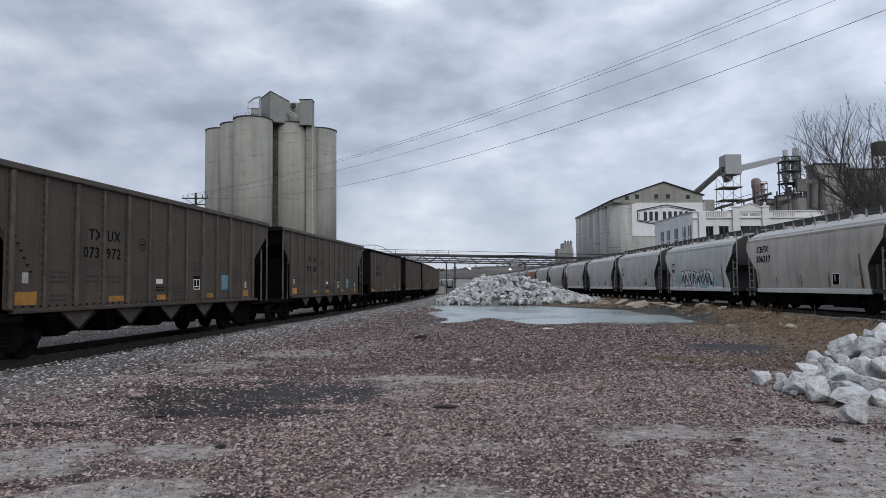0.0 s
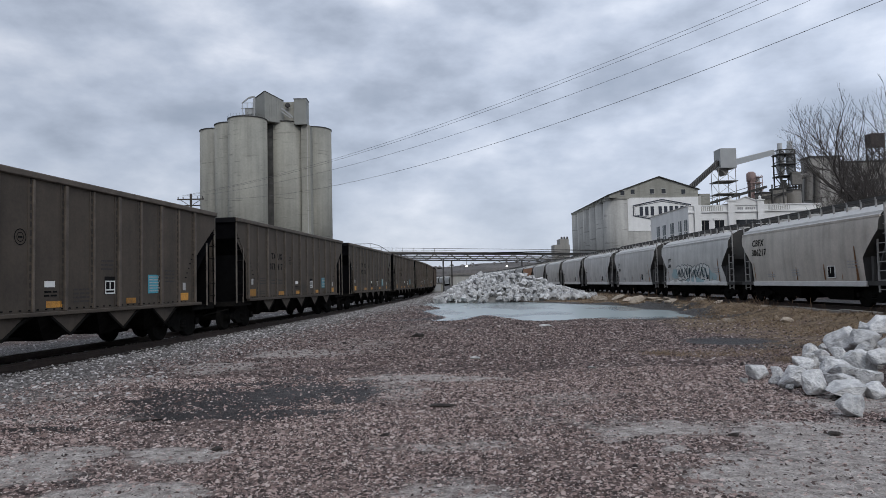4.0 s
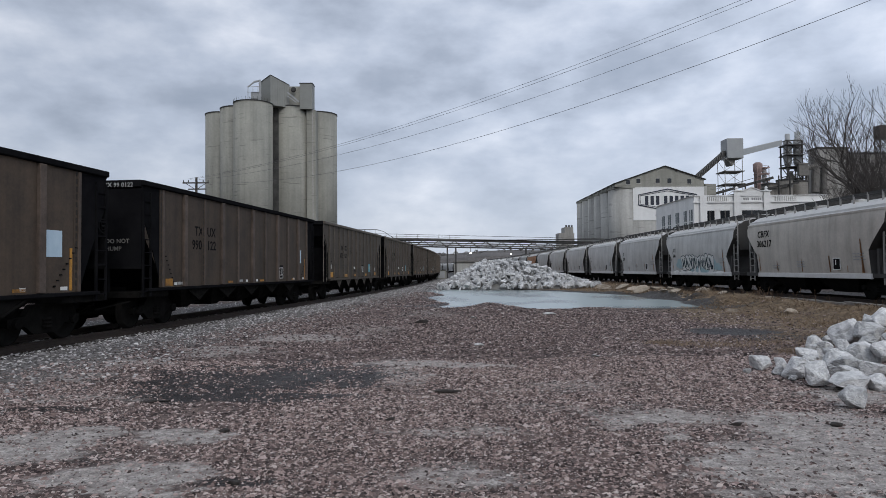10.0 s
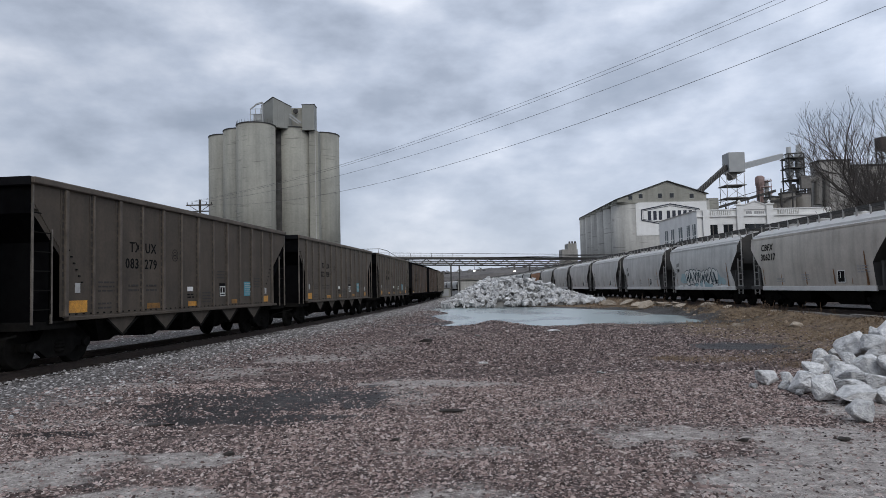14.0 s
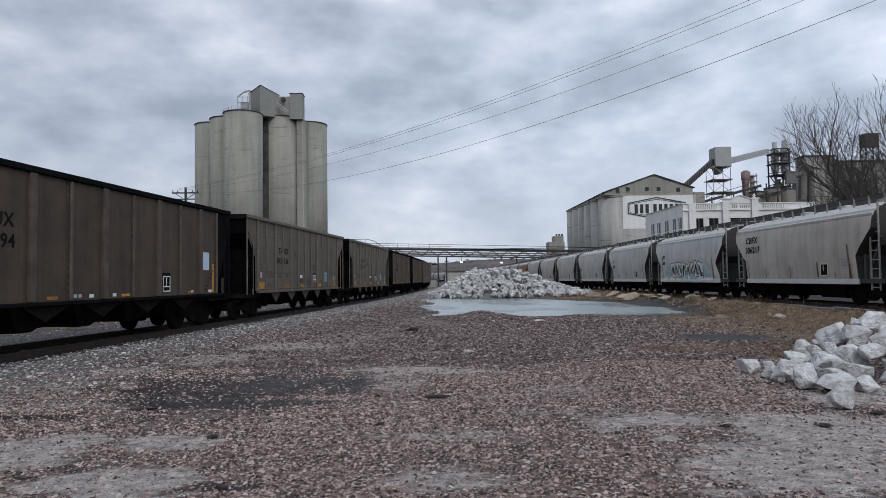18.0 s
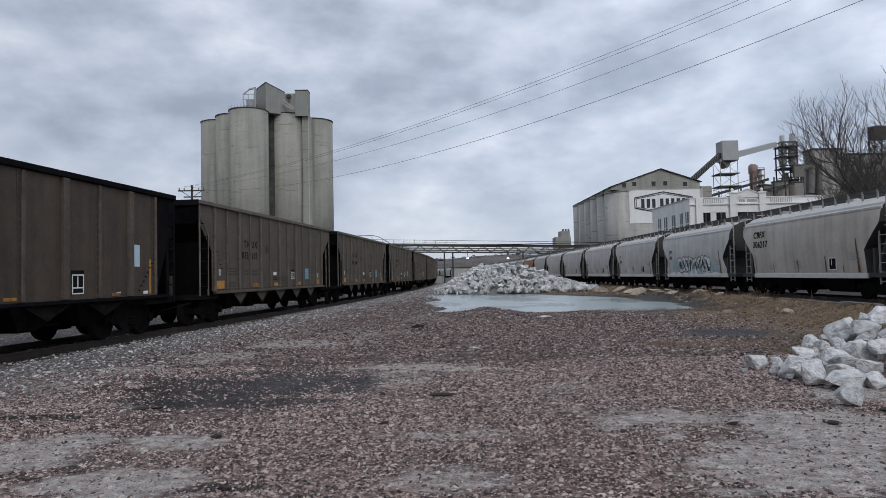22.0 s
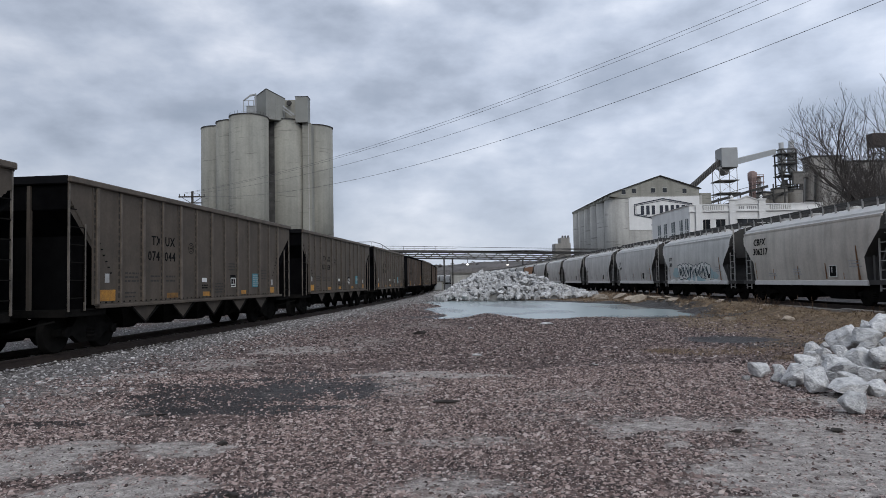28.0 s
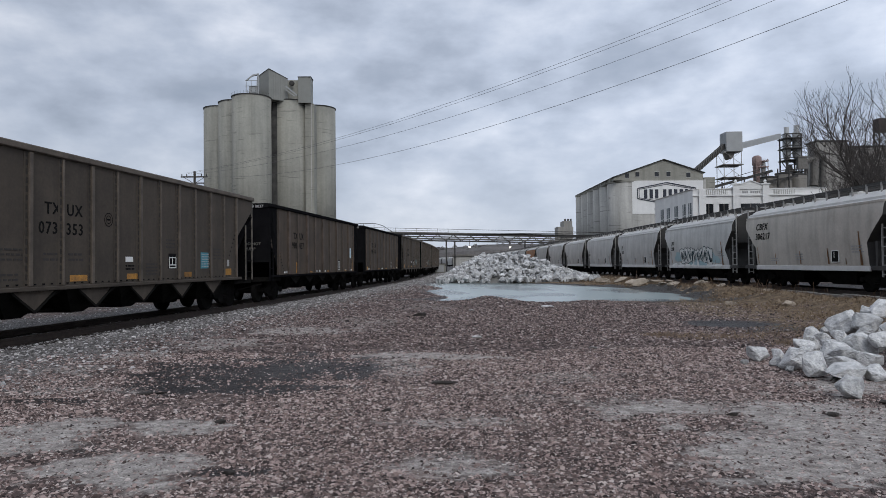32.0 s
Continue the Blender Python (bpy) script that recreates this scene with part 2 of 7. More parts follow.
def add_streaks(m, amount_v=0.25, amount_h=0.35, fine=1.0):
    """Rain streaks that run down and broken level lines, for tall cast walls."""
    nt = m.node_tree
    N, K = nt.nodes.new, nt.links.new
    bs = nt.nodes["Principled BSDF"]
    col = bs.inputs["Base Color"].links[0].from_socket
    tc = N("ShaderNodeTexCoord")
    for scale, lo, hi, amt in (((0.9 * fine, 0.9 * fine, 0.05 * fine), 0.40, 0.75, amount_v), ((0.22, 0.22, 2.6), 0.62, 0.70, amount_h)):
        mp = N("ShaderNodeMapping")
        mp.inputs["Scale"].default_value = scale
        K(tc.outputs["Object"], mp.inputs[0])
        n = N("ShaderNodeTexNoise")
        n.inputs["Scale"].default_value, n.inputs["Detail"].default_value = 1.0, 5
        K(mp.outputs[0], n.inputs["Vector"])
        mr = N("ShaderNodeMapRange")
        mr.inputs["From Min"].default_value, mr.inputs["From Max"].default_value = lo, hi
        mr.inputs["To Min"].default_value, mr.inputs["To Max"].default_value = 1.0, 1.0 - amt
        K(n.outputs[0], mr.inputs[0])
        mu = N("ShaderNodeVectorMath")
        mu.operation = "MULTIPLY"
        K(col, mu.inputs[0])
        K(mr.outputs[0], mu.inputs[1])
        col = mu.outputs[0]
    K(col, bs.inputs["Base Color"])


add_streaks(M_CONC)
add_streaks(M_CONCG, 0.35, 0.4)
add_streaks(M_WPAINT, 0.12, 0.0)
add_streaks(M_CAR, 0.22, 0.0, 4.5)
add_streaks(M_CARM, 0.22, 0.0, 4.5)
add_streaks(M_CARL, 0.2, 0.0, 4.5)
add_streaks(M_CARB, 0.4, 0.0, 4.5)
add_streaks(M_HOP, 0.22, 0.0, 3.0)
add_streaks(M_HOPW, 0.26, 0.0, 3.0)


# ---------------------------------------------------------------- mesh helpers
def finish(bm, name, material, parent=None, label="", smooth=False):
    me = bpy.data.meshes.new(name)
    bmesh.ops.recalc_face_normals(bm, faces=bm.faces)
    bm.to_mesh(me)
    bm.free()
    for m in material if isinstance(material, (list, tuple)) else [material]:
        me.materials.append(m)
    if smooth:
        me.polygons.foreach_set("use_smooth", [len(p.vertices) <= 4 for p in me.polygons])
    ob = new(name, me)
    if parent is not None:
        ob.parent = parent
    if label:
        ob["label"] = label
    return ob


def part(name, bm, material, parent, label="", smooth=False):
    return finish(bm, name, material, parent, label, smooth)


def thing(name, m, label, category, group="", kind=""):
    e = new(name)
    e.empty_display_size = 0.2
    e.matrix_world = m
    return tagged(e, label, category, group, kind)


def box(bm, x0, x1, y0, y1, z0, z1, bevel=0.0):
    vs = [bm.verts.new(p) for p in ((x0, y0, z0), (x1, y0, z0), (x1, y1, z0), (x0, y1, z0), (x0, y0, z1), (x1, y0, z1), (x1, y1, z1), (x0, y1, z1))]
    fs = [bm.faces.new([vs[i] for i in f]) for f in ((0, 3, 2, 1), (4, 5, 6, 7), (0, 1, 5, 4), (1, 2, 6, 5), (2, 3, 7, 6), (3, 0, 4, 7))]
    if bevel:
        es = list({e for f in fs for e in f.edges})
        bmesh.ops.bevel(bm, geom=es, offset=bevel, segments=1, affect="EDGES")
    return bm


def boxes(*specs, bevel=0.0):
    bm = bmesh.new()
    for s in specs:
        box(bm, *s, bevel=bevel)
    return bm


def beam(bm, a, b, w=0.1, h=None, n=4):
    """A bar of n sides from a to b."""
    a, b = Vector(a), Vector(b)
    h = h or w
    d = (b - a).normalized()
    u = d.cross(Vector((0, 0, 1)))
    u = u.normalized() if u.length > 1e-4 else Vector((1, 0, 0))
    v = u.cross(d)
    rings = []
    for p in (a, b):
        rings.append([bm.verts.new(p + u * (math.cos(2 * math.pi * (i + 0.5) / n) * w * 0.707) + v * (math.sin(2 * math.pi * (i + 0.5) / n) * h * 0.707)) for i in range(n)])
    for i in range(n):
        bm.faces.new((rings[0][i], rings[0][(i + 1) % n], rings[1][(i + 1) % n], rings[1][i]))
    bm.faces.new(rings[0][::-1])
    bm.faces.new(rings[1])
    return bm


def lathe(bm, profile, n=32, cx=0.0, cy=0.0, axis="z"):
    """A turned body from (radius, height) pairs."""
    rings = []
    for r, h in profile:
        ring = []
        for i in range(n):
            a = 2 * math.pi * i / n
            p = (cx + r * math.cos(a), cy + r * math.sin(a), h) if axis == "z" else (cx + r * math.cos(a), h, cy + r * math.sin(a))
            ring.append(bm.verts.new(p))
        rings.append(ring)
    for a, b in zip(rings, rings[1:]):
        for i in range(n):
            bm.faces.new((a[i], a[(i + 1) % n], b[(i + 1) % n], b[i]))
    bm.faces.new(rings[0][::-1])
    bm.faces.new(rings[-1])
    return bm


def extrude_poly(bm, pts, y0, y1):
    """A polygon in the xz plane, given thickness from y0 to y1."""
    a = [bm.verts.new((x, y0, z)) for x, z in pts]
    b = [bm.verts.new((x, y1, z)) for x, z in pts]
    n = len(pts)
    bm.faces.new(a)
    bm.faces.new(b[::-1])
    for i in range(n):
        bm.faces.new((a[i], b[i], b[(i + 1) % n], a[(i + 1) % n]))
    return bm


def text_bm(body, size, m, space=1.0, thick=0.004, shear=0.0):
    """Letters as a flat raised mesh: x along the line, y up, moved by m."""
    cu = bpy.data.curves.new("letters", "FONT")
    cu.body, cu.size, cu.extrude, cu.space_character = body, size, thick, space
    cu.resolution_u, cu.shear = 2, shear
    cu.offset = size * 0.012
    cu.align_x = "LEFT"
    ob = bpy.data.objects.new("letters", cu)
    scene.collection.objects.link(ob)
    me = ob.to_mesh()
    bm = bmesh.new()
    bm.from_mesh(me)
    ob.to_mesh_clear()
    bpy.data.objects.remove(ob)
    bpy.data.curves.remove(cu)
    bm.transform(m)
    return bm


# ---------------------------------------------------------------- plan: the two tracks
PHI, OFF, BEND_AT, BEND = math.degrees(0.1242), 9.88 + 1.58, 29.44, 0.0012
RAIL_Z = 0.12


def track(s):
    """The pose of the near track's centre line, s metres ahead: its x axis runs along the track, away from the eye."""
    lx, ly, th = -OFF, min(s, BEND_AT), 0.0
    if s > BEND_AT:
        th = (s - BEND_AT) * BEND
        lx, ly = -OFF - (1 - math.cos(th)) / BEND, BEND_AT + math.sin(th) / BEND
    p = radians(PHI)
    x, y = lx * math.cos(p) + ly * math.sin(p), -lx * math.sin(p) + ly * math.cos(p)
    return pose(x, y, RAIL_Z, 0, 0, 90 - PHI + math.degrees(th))


HX, HOP_L, HOP_Y0, HOP_RAIL = 15.6 + 1.6, 12.33, 35.3, 0.35


# ---------------------------------------------------------------- coal cars
CAR_L, TOP = 16.18, 3.99
SILL = 1.06


def wheelset(parent, x, n=18, sides=(-0.79, 0.79)):
    for y in sides:
        bm = lathe(bmesh.new(), [(0.10, -0.09), (0.13, -0.07), (0.36, -0.05), (0.42, -0.065), (0.457, -0.065), (0.457, 0.05), (0.485, 0.055), (0.485, 0.085), (0.10, 0.09)], n, 0, 0, "y")
        if y > 0:
            bmesh.ops.rotate(bm, verts=bm.verts, cent=(0, 0, 0), matrix=Matrix.Rotation(math.pi, 3, "Z"))
        bm.transform(pose(x, y, 0.457))
        part("wheel", bm, M_UNDER, parent, "", True)
    if len(sides) > 1:
        part("axle", beam(bmesh.new(), (x, -0.95, 0.457), (x, 0.95, 0.457), 0.15, n=10), M_UNDER, parent)


def truck(car, x, plain=False, hidden=False):
    """A three-piece freight truck: two side frames with springs, a bolster and two wheelsets."""
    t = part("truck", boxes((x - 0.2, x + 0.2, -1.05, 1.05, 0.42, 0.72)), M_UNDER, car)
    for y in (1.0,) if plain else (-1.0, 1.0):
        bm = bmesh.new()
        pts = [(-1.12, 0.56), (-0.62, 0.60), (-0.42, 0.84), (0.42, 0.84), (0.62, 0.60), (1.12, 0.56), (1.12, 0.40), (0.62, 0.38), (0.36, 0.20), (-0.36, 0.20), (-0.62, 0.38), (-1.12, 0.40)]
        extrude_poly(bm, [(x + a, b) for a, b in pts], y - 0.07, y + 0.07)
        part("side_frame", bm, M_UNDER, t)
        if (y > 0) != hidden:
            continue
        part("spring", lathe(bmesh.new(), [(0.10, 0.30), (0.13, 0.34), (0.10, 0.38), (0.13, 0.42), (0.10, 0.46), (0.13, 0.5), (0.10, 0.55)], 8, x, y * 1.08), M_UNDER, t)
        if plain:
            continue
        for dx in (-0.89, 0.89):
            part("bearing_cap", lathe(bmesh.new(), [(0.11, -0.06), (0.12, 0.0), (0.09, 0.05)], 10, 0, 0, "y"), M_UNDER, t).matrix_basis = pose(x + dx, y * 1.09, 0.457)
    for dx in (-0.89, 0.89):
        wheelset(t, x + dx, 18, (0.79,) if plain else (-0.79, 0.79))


def mark(car, name, material, x0, x1, z0, z1, y, label=""):
    """A thin plate or painted patch on the side that faces -y."""
    return part(name, boxes((x0, x1, y - 0.006, y + 0.004, z0, z1)), material, car, label)


def lines_mark(car, x0, z0, w, rows, h, step, y, material, rnd):
    """Several lines of small lettering too small to read, as bars."""
    bm = bmesh.new()
    for i in range(rows):
        x = x0
        while x < x0 + w - 0.02:
            d = rnd.uniform(0.06, 0.22)
            d = min(d, x0 + w - x)
            box(bm, x, x + d, y - 0.003, y + 0.003, z0 + i * step, z0 + i * step + h)
            x += d + rnd.uniform(0.03, 0.06)
    return tagged(part("stencil_block", bm, material, car), kind="stuff")


RIBS = 13


def hopper_car(number, kind, rnd, shade=0):
    """An open-top coal hopper. kind 'a': taupe sides cut away over open end platforms, five bays. kind 'b': rusty sides and black closed ends."""
    is_a = kind == "a"
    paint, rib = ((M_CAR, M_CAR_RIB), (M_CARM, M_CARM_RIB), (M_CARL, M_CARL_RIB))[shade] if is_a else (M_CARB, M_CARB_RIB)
    top = TOP if is_a else TOP - 0.06
    hl = 7.28 if is_a else 7.34
    cut, lead = 1.22, -0.24 if is_a else 0.0
    ye = 1.50
    car = thing("coal_hopper_car", pose(0, 0, 0),
                ("pale taupe" if shade == 2 else "weathered taupe") + " open-top coal hopper car with ribbed sides" if is_a else "rusty brown open-top coal car with black ends and a white placard", "freight car", "cars of the coal train")
    # sides
    for sgn in (-1, 1):
        bm = bmesh.new()
        if is_a:
            pts = [(-hl + cut + lead, SILL), (hl - cut + lead, SILL), (hl - cut + lead, 2.42)]
            stair = []
            for k in range(13):
                x, z = hl - cut + 0.02 + k * 0.088, 2.42 + k * 0.080
                stair += [(x, z + 0.045), (x + 0.04, z + 0.045)]
            stair += [(hl - 0.02, 3.46), (hl - 0.02, top - 0.1)]
            back = [(hl - (hl - x) * (cut + lead) / cut, z) for x, z in stair]
            pts += [(hl - (hl - x) * (cut - lead) / cut, z) for x, z in stair] + [(-x, z) for x, z in back[::-1]] + [(-hl + cut + lead, 2.42)]
        else:
            pts = [(-hl + 0.96, SILL), (hl - 0.96, SILL), (hl - 0.96, top - 0.1), (-hl + 0.96, top - 0.1)]
        extrude_poly(bm, pts, sgn * ye - 0.012, sgn * ye + 0.012)
        part("side_sheet", bm, paint, car)
        if not is_a:
            for e in (-1, 1):
                bm = bmesh.new()
                pts = [(e * (hl - 0.95), top - 0.1), (e * (hl - 0.95), 1.2), (e * (hl - 0.6), 2.0), (e * (hl - 0.03), 3.1), (e * (hl - 0.03), top - 0.1)]
                extrude_poly(bm, pts, sgn * ye - 0.012, sgn * ye + 0.012)
                part("end_wing", bm, M_BLACK, car, "black end wing plate")
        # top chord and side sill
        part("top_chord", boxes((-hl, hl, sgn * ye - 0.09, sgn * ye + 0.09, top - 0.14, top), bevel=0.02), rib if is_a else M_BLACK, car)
        part("side_sill", boxes((-hl + (cut - 0.12 if is_a else 0.3), hl - (cut - 0.12 if is_a else 0.3), sgn * ye - 0.07, sgn * ye + 0.07, SILL - 0.07, SILL + 0.02), bevel=0.015), paint if is_a else M_BLACK, car)
        # ribs, alternating deep posts and slim riveted ones
        n = RIBS if is_a else 11
        a, b = -hl + (cut + lead if is_a else 1.0), hl - (cut - lead if is_a else 1.0)
        for i in range(n if sgn < 0 else 0):
            x = a + (b - a) * i / (n - 1)
            x += 0.05 if i == 0 else (-0.05 if i == n - 1 else 0)
            w = (0.055 if i % 2 == 0 else 0.035) if is_a else (0.10 if i % 2 else 0.05)
            d = (0.075 if i % 2 == 0 else 0.06) if is_a else (0.09 if i % 2 else 0.06)
            bm = boxes((x - w, x + w, -ye - d, -ye, SILL + 0.03, top - 0.15), bevel=0.012)
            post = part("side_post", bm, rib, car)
            # riveted flange beside the post
            if is_a or i % 2 == 0:
                bm = boxes((x - w - 0.11, x - w, -ye - 0.022, -ye, SILL + 0.03, top - 0.15))
                bm.faces.ensure_lookup_table()
                flat = len(bm.faces)
                for k in range(15):
                    z = SILL + 0.16 + k * (top - SILL - 0.42) / 14
                    box(bm, x - w - 0.055, x - w - 0.01, -ye - 0.032, -ye - 0.02, z, z + 0.12)
                for k, f in enumerate(bm.faces):
                    f.material_index = int(k >= flat)
                part("rivet_flange", bm, (paint, M_FLANGE), post)
        # end cage: corner posts, ladders
        for e in (-1, 1):
            if is_a:
                for dx, z1 in ((0.05, top - 0.16), (0.62, 2.95)) if sgn < 0 else ():
                    x = e * (hl - dx)
                    part("corner_post", boxes((x - 0.022, x + 0.022, sgn * ye - 0.022, sgn * ye + 0.022, SILL - 0.1, z1), bevel=0.006), M_POST if sgn < 0 else rib, car)
                bm = bmesh.new()
                for k in range(6):
                    z = SILL + 0.2 + k * 0.4
                    beam(bm, (e * (hl - 0.05), sgn * ye, z), (e * (hl - 0.6 if k < 5 else hl - 0.3), sgn * ye, z), 0.025)
                for x in (0.05, 0.6):
                    beam(bm, (e * (hl - x), sgn * ye, SILL + 0.1), (e * (hl - x), sgn * ye, SILL + 2.25 if x < 0.1 else SILL + 1.85), 0.025)
                part("ladder", bm, M_UNDER, car)
            else:
                bm = bmesh.new()
                for x in (0.06, 0.42):
                    beam(bm, (e * (hl - x), sgn * (ye + 0.03), SILL - 0.2), (e * (hl - x), sgn * (ye + 0.03), top - 0.3), 0.05)
                for k in range(8):
                    z = SILL - 0.05 + k * 0.34
                    beam(bm, (e * (hl - 0.06), sgn * (ye + 0.03), z), (e * (hl - 0.42), sgn * (ye + 0.03), z), 0.03)
                part("ladder", bm, M_BLACK, car)
    # ends
    for e in (-1, 1):
        # kind 'a': black sheet and upright leaf stand in for the cage's shade
        bm = bmesh.new()
        x_top, x_bot = e * (hl - 0.06), e * (hl - (2.3 if is_a else 1.3))
        zk = 3.25 if is_a else 2.6
        vs = []
        for x, z in ((x_top, top - 0.1), (x_top, zk), (x_bot, SILL - 0.1)) + (((e * (hl - 0.55), SILL - 0.1), (e * (hl - 0.55), 2.68)) if is_a else ()):
            vs.append([bm.verts.new((x, y, z)) for y in (-ye + 0.012, ye - 0.012)])
        for p, q in zip(vs, vs[1:]):
            bm.faces.new((p[0], p[1], q[1], q[0]))
        bmesh.ops.solidify(bm, geom=bm.faces[:], thickness=0.03)
        part("end_sheet", bm, M_BLACK, car, "black end slope sheet")
        part("end_chord", boxes((min(x_top, x_top + e * 0.1), max(x_top, x_top + e * 0.1), -ye, ye, top - 0.18, top + 0.01), bevel=0.02), M_BLACK, car)
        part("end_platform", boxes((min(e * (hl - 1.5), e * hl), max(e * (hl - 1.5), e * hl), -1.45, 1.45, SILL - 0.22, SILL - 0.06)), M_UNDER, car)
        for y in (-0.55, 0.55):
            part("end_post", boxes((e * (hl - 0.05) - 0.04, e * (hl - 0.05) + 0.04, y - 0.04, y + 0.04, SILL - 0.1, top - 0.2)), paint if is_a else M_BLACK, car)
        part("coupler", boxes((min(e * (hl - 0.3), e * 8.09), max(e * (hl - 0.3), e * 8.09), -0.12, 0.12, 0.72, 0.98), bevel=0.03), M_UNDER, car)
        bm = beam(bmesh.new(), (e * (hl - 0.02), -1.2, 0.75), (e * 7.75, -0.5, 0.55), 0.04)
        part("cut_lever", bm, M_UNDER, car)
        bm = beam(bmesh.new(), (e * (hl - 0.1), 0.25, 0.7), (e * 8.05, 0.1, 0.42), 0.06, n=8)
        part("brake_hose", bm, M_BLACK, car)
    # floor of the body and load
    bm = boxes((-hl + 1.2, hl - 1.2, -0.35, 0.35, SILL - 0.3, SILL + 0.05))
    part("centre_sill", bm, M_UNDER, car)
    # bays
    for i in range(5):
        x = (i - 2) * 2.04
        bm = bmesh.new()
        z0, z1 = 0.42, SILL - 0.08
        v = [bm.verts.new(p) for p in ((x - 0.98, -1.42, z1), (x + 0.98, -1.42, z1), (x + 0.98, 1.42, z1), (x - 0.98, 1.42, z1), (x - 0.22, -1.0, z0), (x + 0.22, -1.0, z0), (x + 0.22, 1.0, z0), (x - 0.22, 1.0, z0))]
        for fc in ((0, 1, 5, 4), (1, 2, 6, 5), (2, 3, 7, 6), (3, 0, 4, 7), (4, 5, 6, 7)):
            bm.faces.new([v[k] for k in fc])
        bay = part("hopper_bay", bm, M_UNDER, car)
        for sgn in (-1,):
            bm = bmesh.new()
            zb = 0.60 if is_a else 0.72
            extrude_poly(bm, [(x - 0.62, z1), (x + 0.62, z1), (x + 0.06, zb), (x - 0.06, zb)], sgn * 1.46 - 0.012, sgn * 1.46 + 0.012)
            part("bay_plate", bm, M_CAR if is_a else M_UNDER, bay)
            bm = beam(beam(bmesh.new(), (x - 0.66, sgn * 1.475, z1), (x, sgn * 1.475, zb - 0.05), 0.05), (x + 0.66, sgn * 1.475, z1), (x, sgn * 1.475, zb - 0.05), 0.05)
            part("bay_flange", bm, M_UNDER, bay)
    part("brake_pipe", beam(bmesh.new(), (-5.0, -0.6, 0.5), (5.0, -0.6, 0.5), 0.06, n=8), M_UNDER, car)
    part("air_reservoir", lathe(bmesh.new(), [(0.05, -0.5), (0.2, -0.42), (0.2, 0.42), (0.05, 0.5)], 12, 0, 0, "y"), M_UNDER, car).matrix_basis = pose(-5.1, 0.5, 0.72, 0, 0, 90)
    for e in (-1, 1):
        truck(car, e * 5.85)
    # lettering and plates on the side towards the yard
    y = -ye - 0.016
    a0, step = -hl + cut + lead, (2 * hl - 2 * cut) / (RIBS - 1)
    if is_a:
        r = rnd.random
        x3 = a0 + 3 * step
        for s, x, z in (("TX", x3 - 0.56, 2.62), ("UX", x3 + 0.14, 2.62), (number[:3], x3 - 0.74, 2.20), (number[3:], x3 + 0.12, 2.20)):
            part("lettering", text_bm(s, 0.36, pose(x, y, z, 90), 1.15), M_STENCIL, car)
        for x, w in ((a0 + 0.18, 0.62), (x3 + 0.25, 0.62), (a0 + 5.42 * step, 0.5), (a0 + 8.35 * step, 0.42), (a0 + 11.12 * step, 0.45)):
            h = 0.27 if w > 0.6 and x < a0 + 1 else 0.14
            if x > a0 + 11 * step:
                h = 0.22
            mark(car, "reflector", M_YELLOW, x, x + w, SILL + 0.10, SILL + 0.10 + h, y)
        mark(car, "placard", M_PALEBAR, a0 + 0.38, a0 + 0.55, 1.60, 1.82, y)
        mark(car, "placard", M_PALEBAR, a0 + 11.25 * step, a0 + 11.4 * step, 1.46, 1.68, y)
        mark(car, "placard", M_WHITE, a0 + 5.36 * step, a0 + 5.36 * step + 0.32, 1.60, 1.73, y)
        lines_mark(car, a0 + 5.36 * step, 1.40, 0.4, 2, 0.04, 0.08, y, M_STENCIL, rnd)
        xb = a0 + 7.45 * step
        bm = bmesh.new()
        for s in ((xb, xb + 0.4, 1.42, 1.45), (xb, xb + 0.4, 1.71, 1.74), (xb, xb + 0.03, 1.42, 1.74), (xb + 0.37, xb + 0.4, 1.42, 1.74), (xb + 0.18, xb + 0.21, 1.5, 1.7), (xb, xb + 0.4, 1.5, 1.53)):
            box(bm, s[0], s[1], y - 0.012, y - 0.007, s[2], s[3])
        mark(car, "data_panel", M_STENCIL, xb - 0.01, xb + 0.41, 1.41, 1.84, y)
        part("panel_frame", bm, M_WHITE, car)
        xt = a0 + 9.36 * step
        if r() < 0.999:
            mark(car, "decal", M_TEAL, xt, xt + 0.62, 1.40, 1.90, y, "teal decal with pale lines")
            lines_mark(car, xt + 0.05, 1.45, 0.52, 6, 0.03, 0.075, y - 0.006, M_PALEBAR, rnd)
        lines_mark(car, a0 + 1.2 * step, 1.62, 0.62, 3, 0.04, 0.1, y, M_FADED, rnd)
        lines_mark(car, a0 + 6.3 * step, 1.25, 0.6, 4, 0.04, 0.09, y, M_FADED, rnd)
        lines_mark(car, a0 + 1.2 * step, 1.22, 0.5, 2, 0.04, 0.1, y, M_FADED, rnd)
        lines_mark(car, a0 + 2.4 * step, 1.62, 0.45, 2, 0.05, 0.12, y, M_FADED, rnd)
        lines_mark(car, a0 + 3.2 * step, 1.62, 0.5, 2, 0.05, 0.12, y, M_FADED, rnd)
        lines_mark(car, a0 + 7.3 * step, 2.0, 0.5, 3, 0.04, 0.1, y, M_FADED, rnd)
        lines_mark(car, a0 + 10.25 * step, 1.7, 0.5, 4, 0.04, 0.1, y, M_FADED, rnd)
        bm = bmesh.new()
        for k in range(6):
            box(bm, a0 + 0.12 + k * 0.09, a0 + 0.18 + k * 0.09, y - 0.02, y, 2.52 - k * 0.14, 2.55 - k * 0.14)
            box(bm, a0 + 12 * step - 0.18 - k * 0.09, a0 + 12 * step - 0.12 - k * 0.09, y - 0.02, y, 2.52 - k * 0.14, 2.55 - k * 0.14)
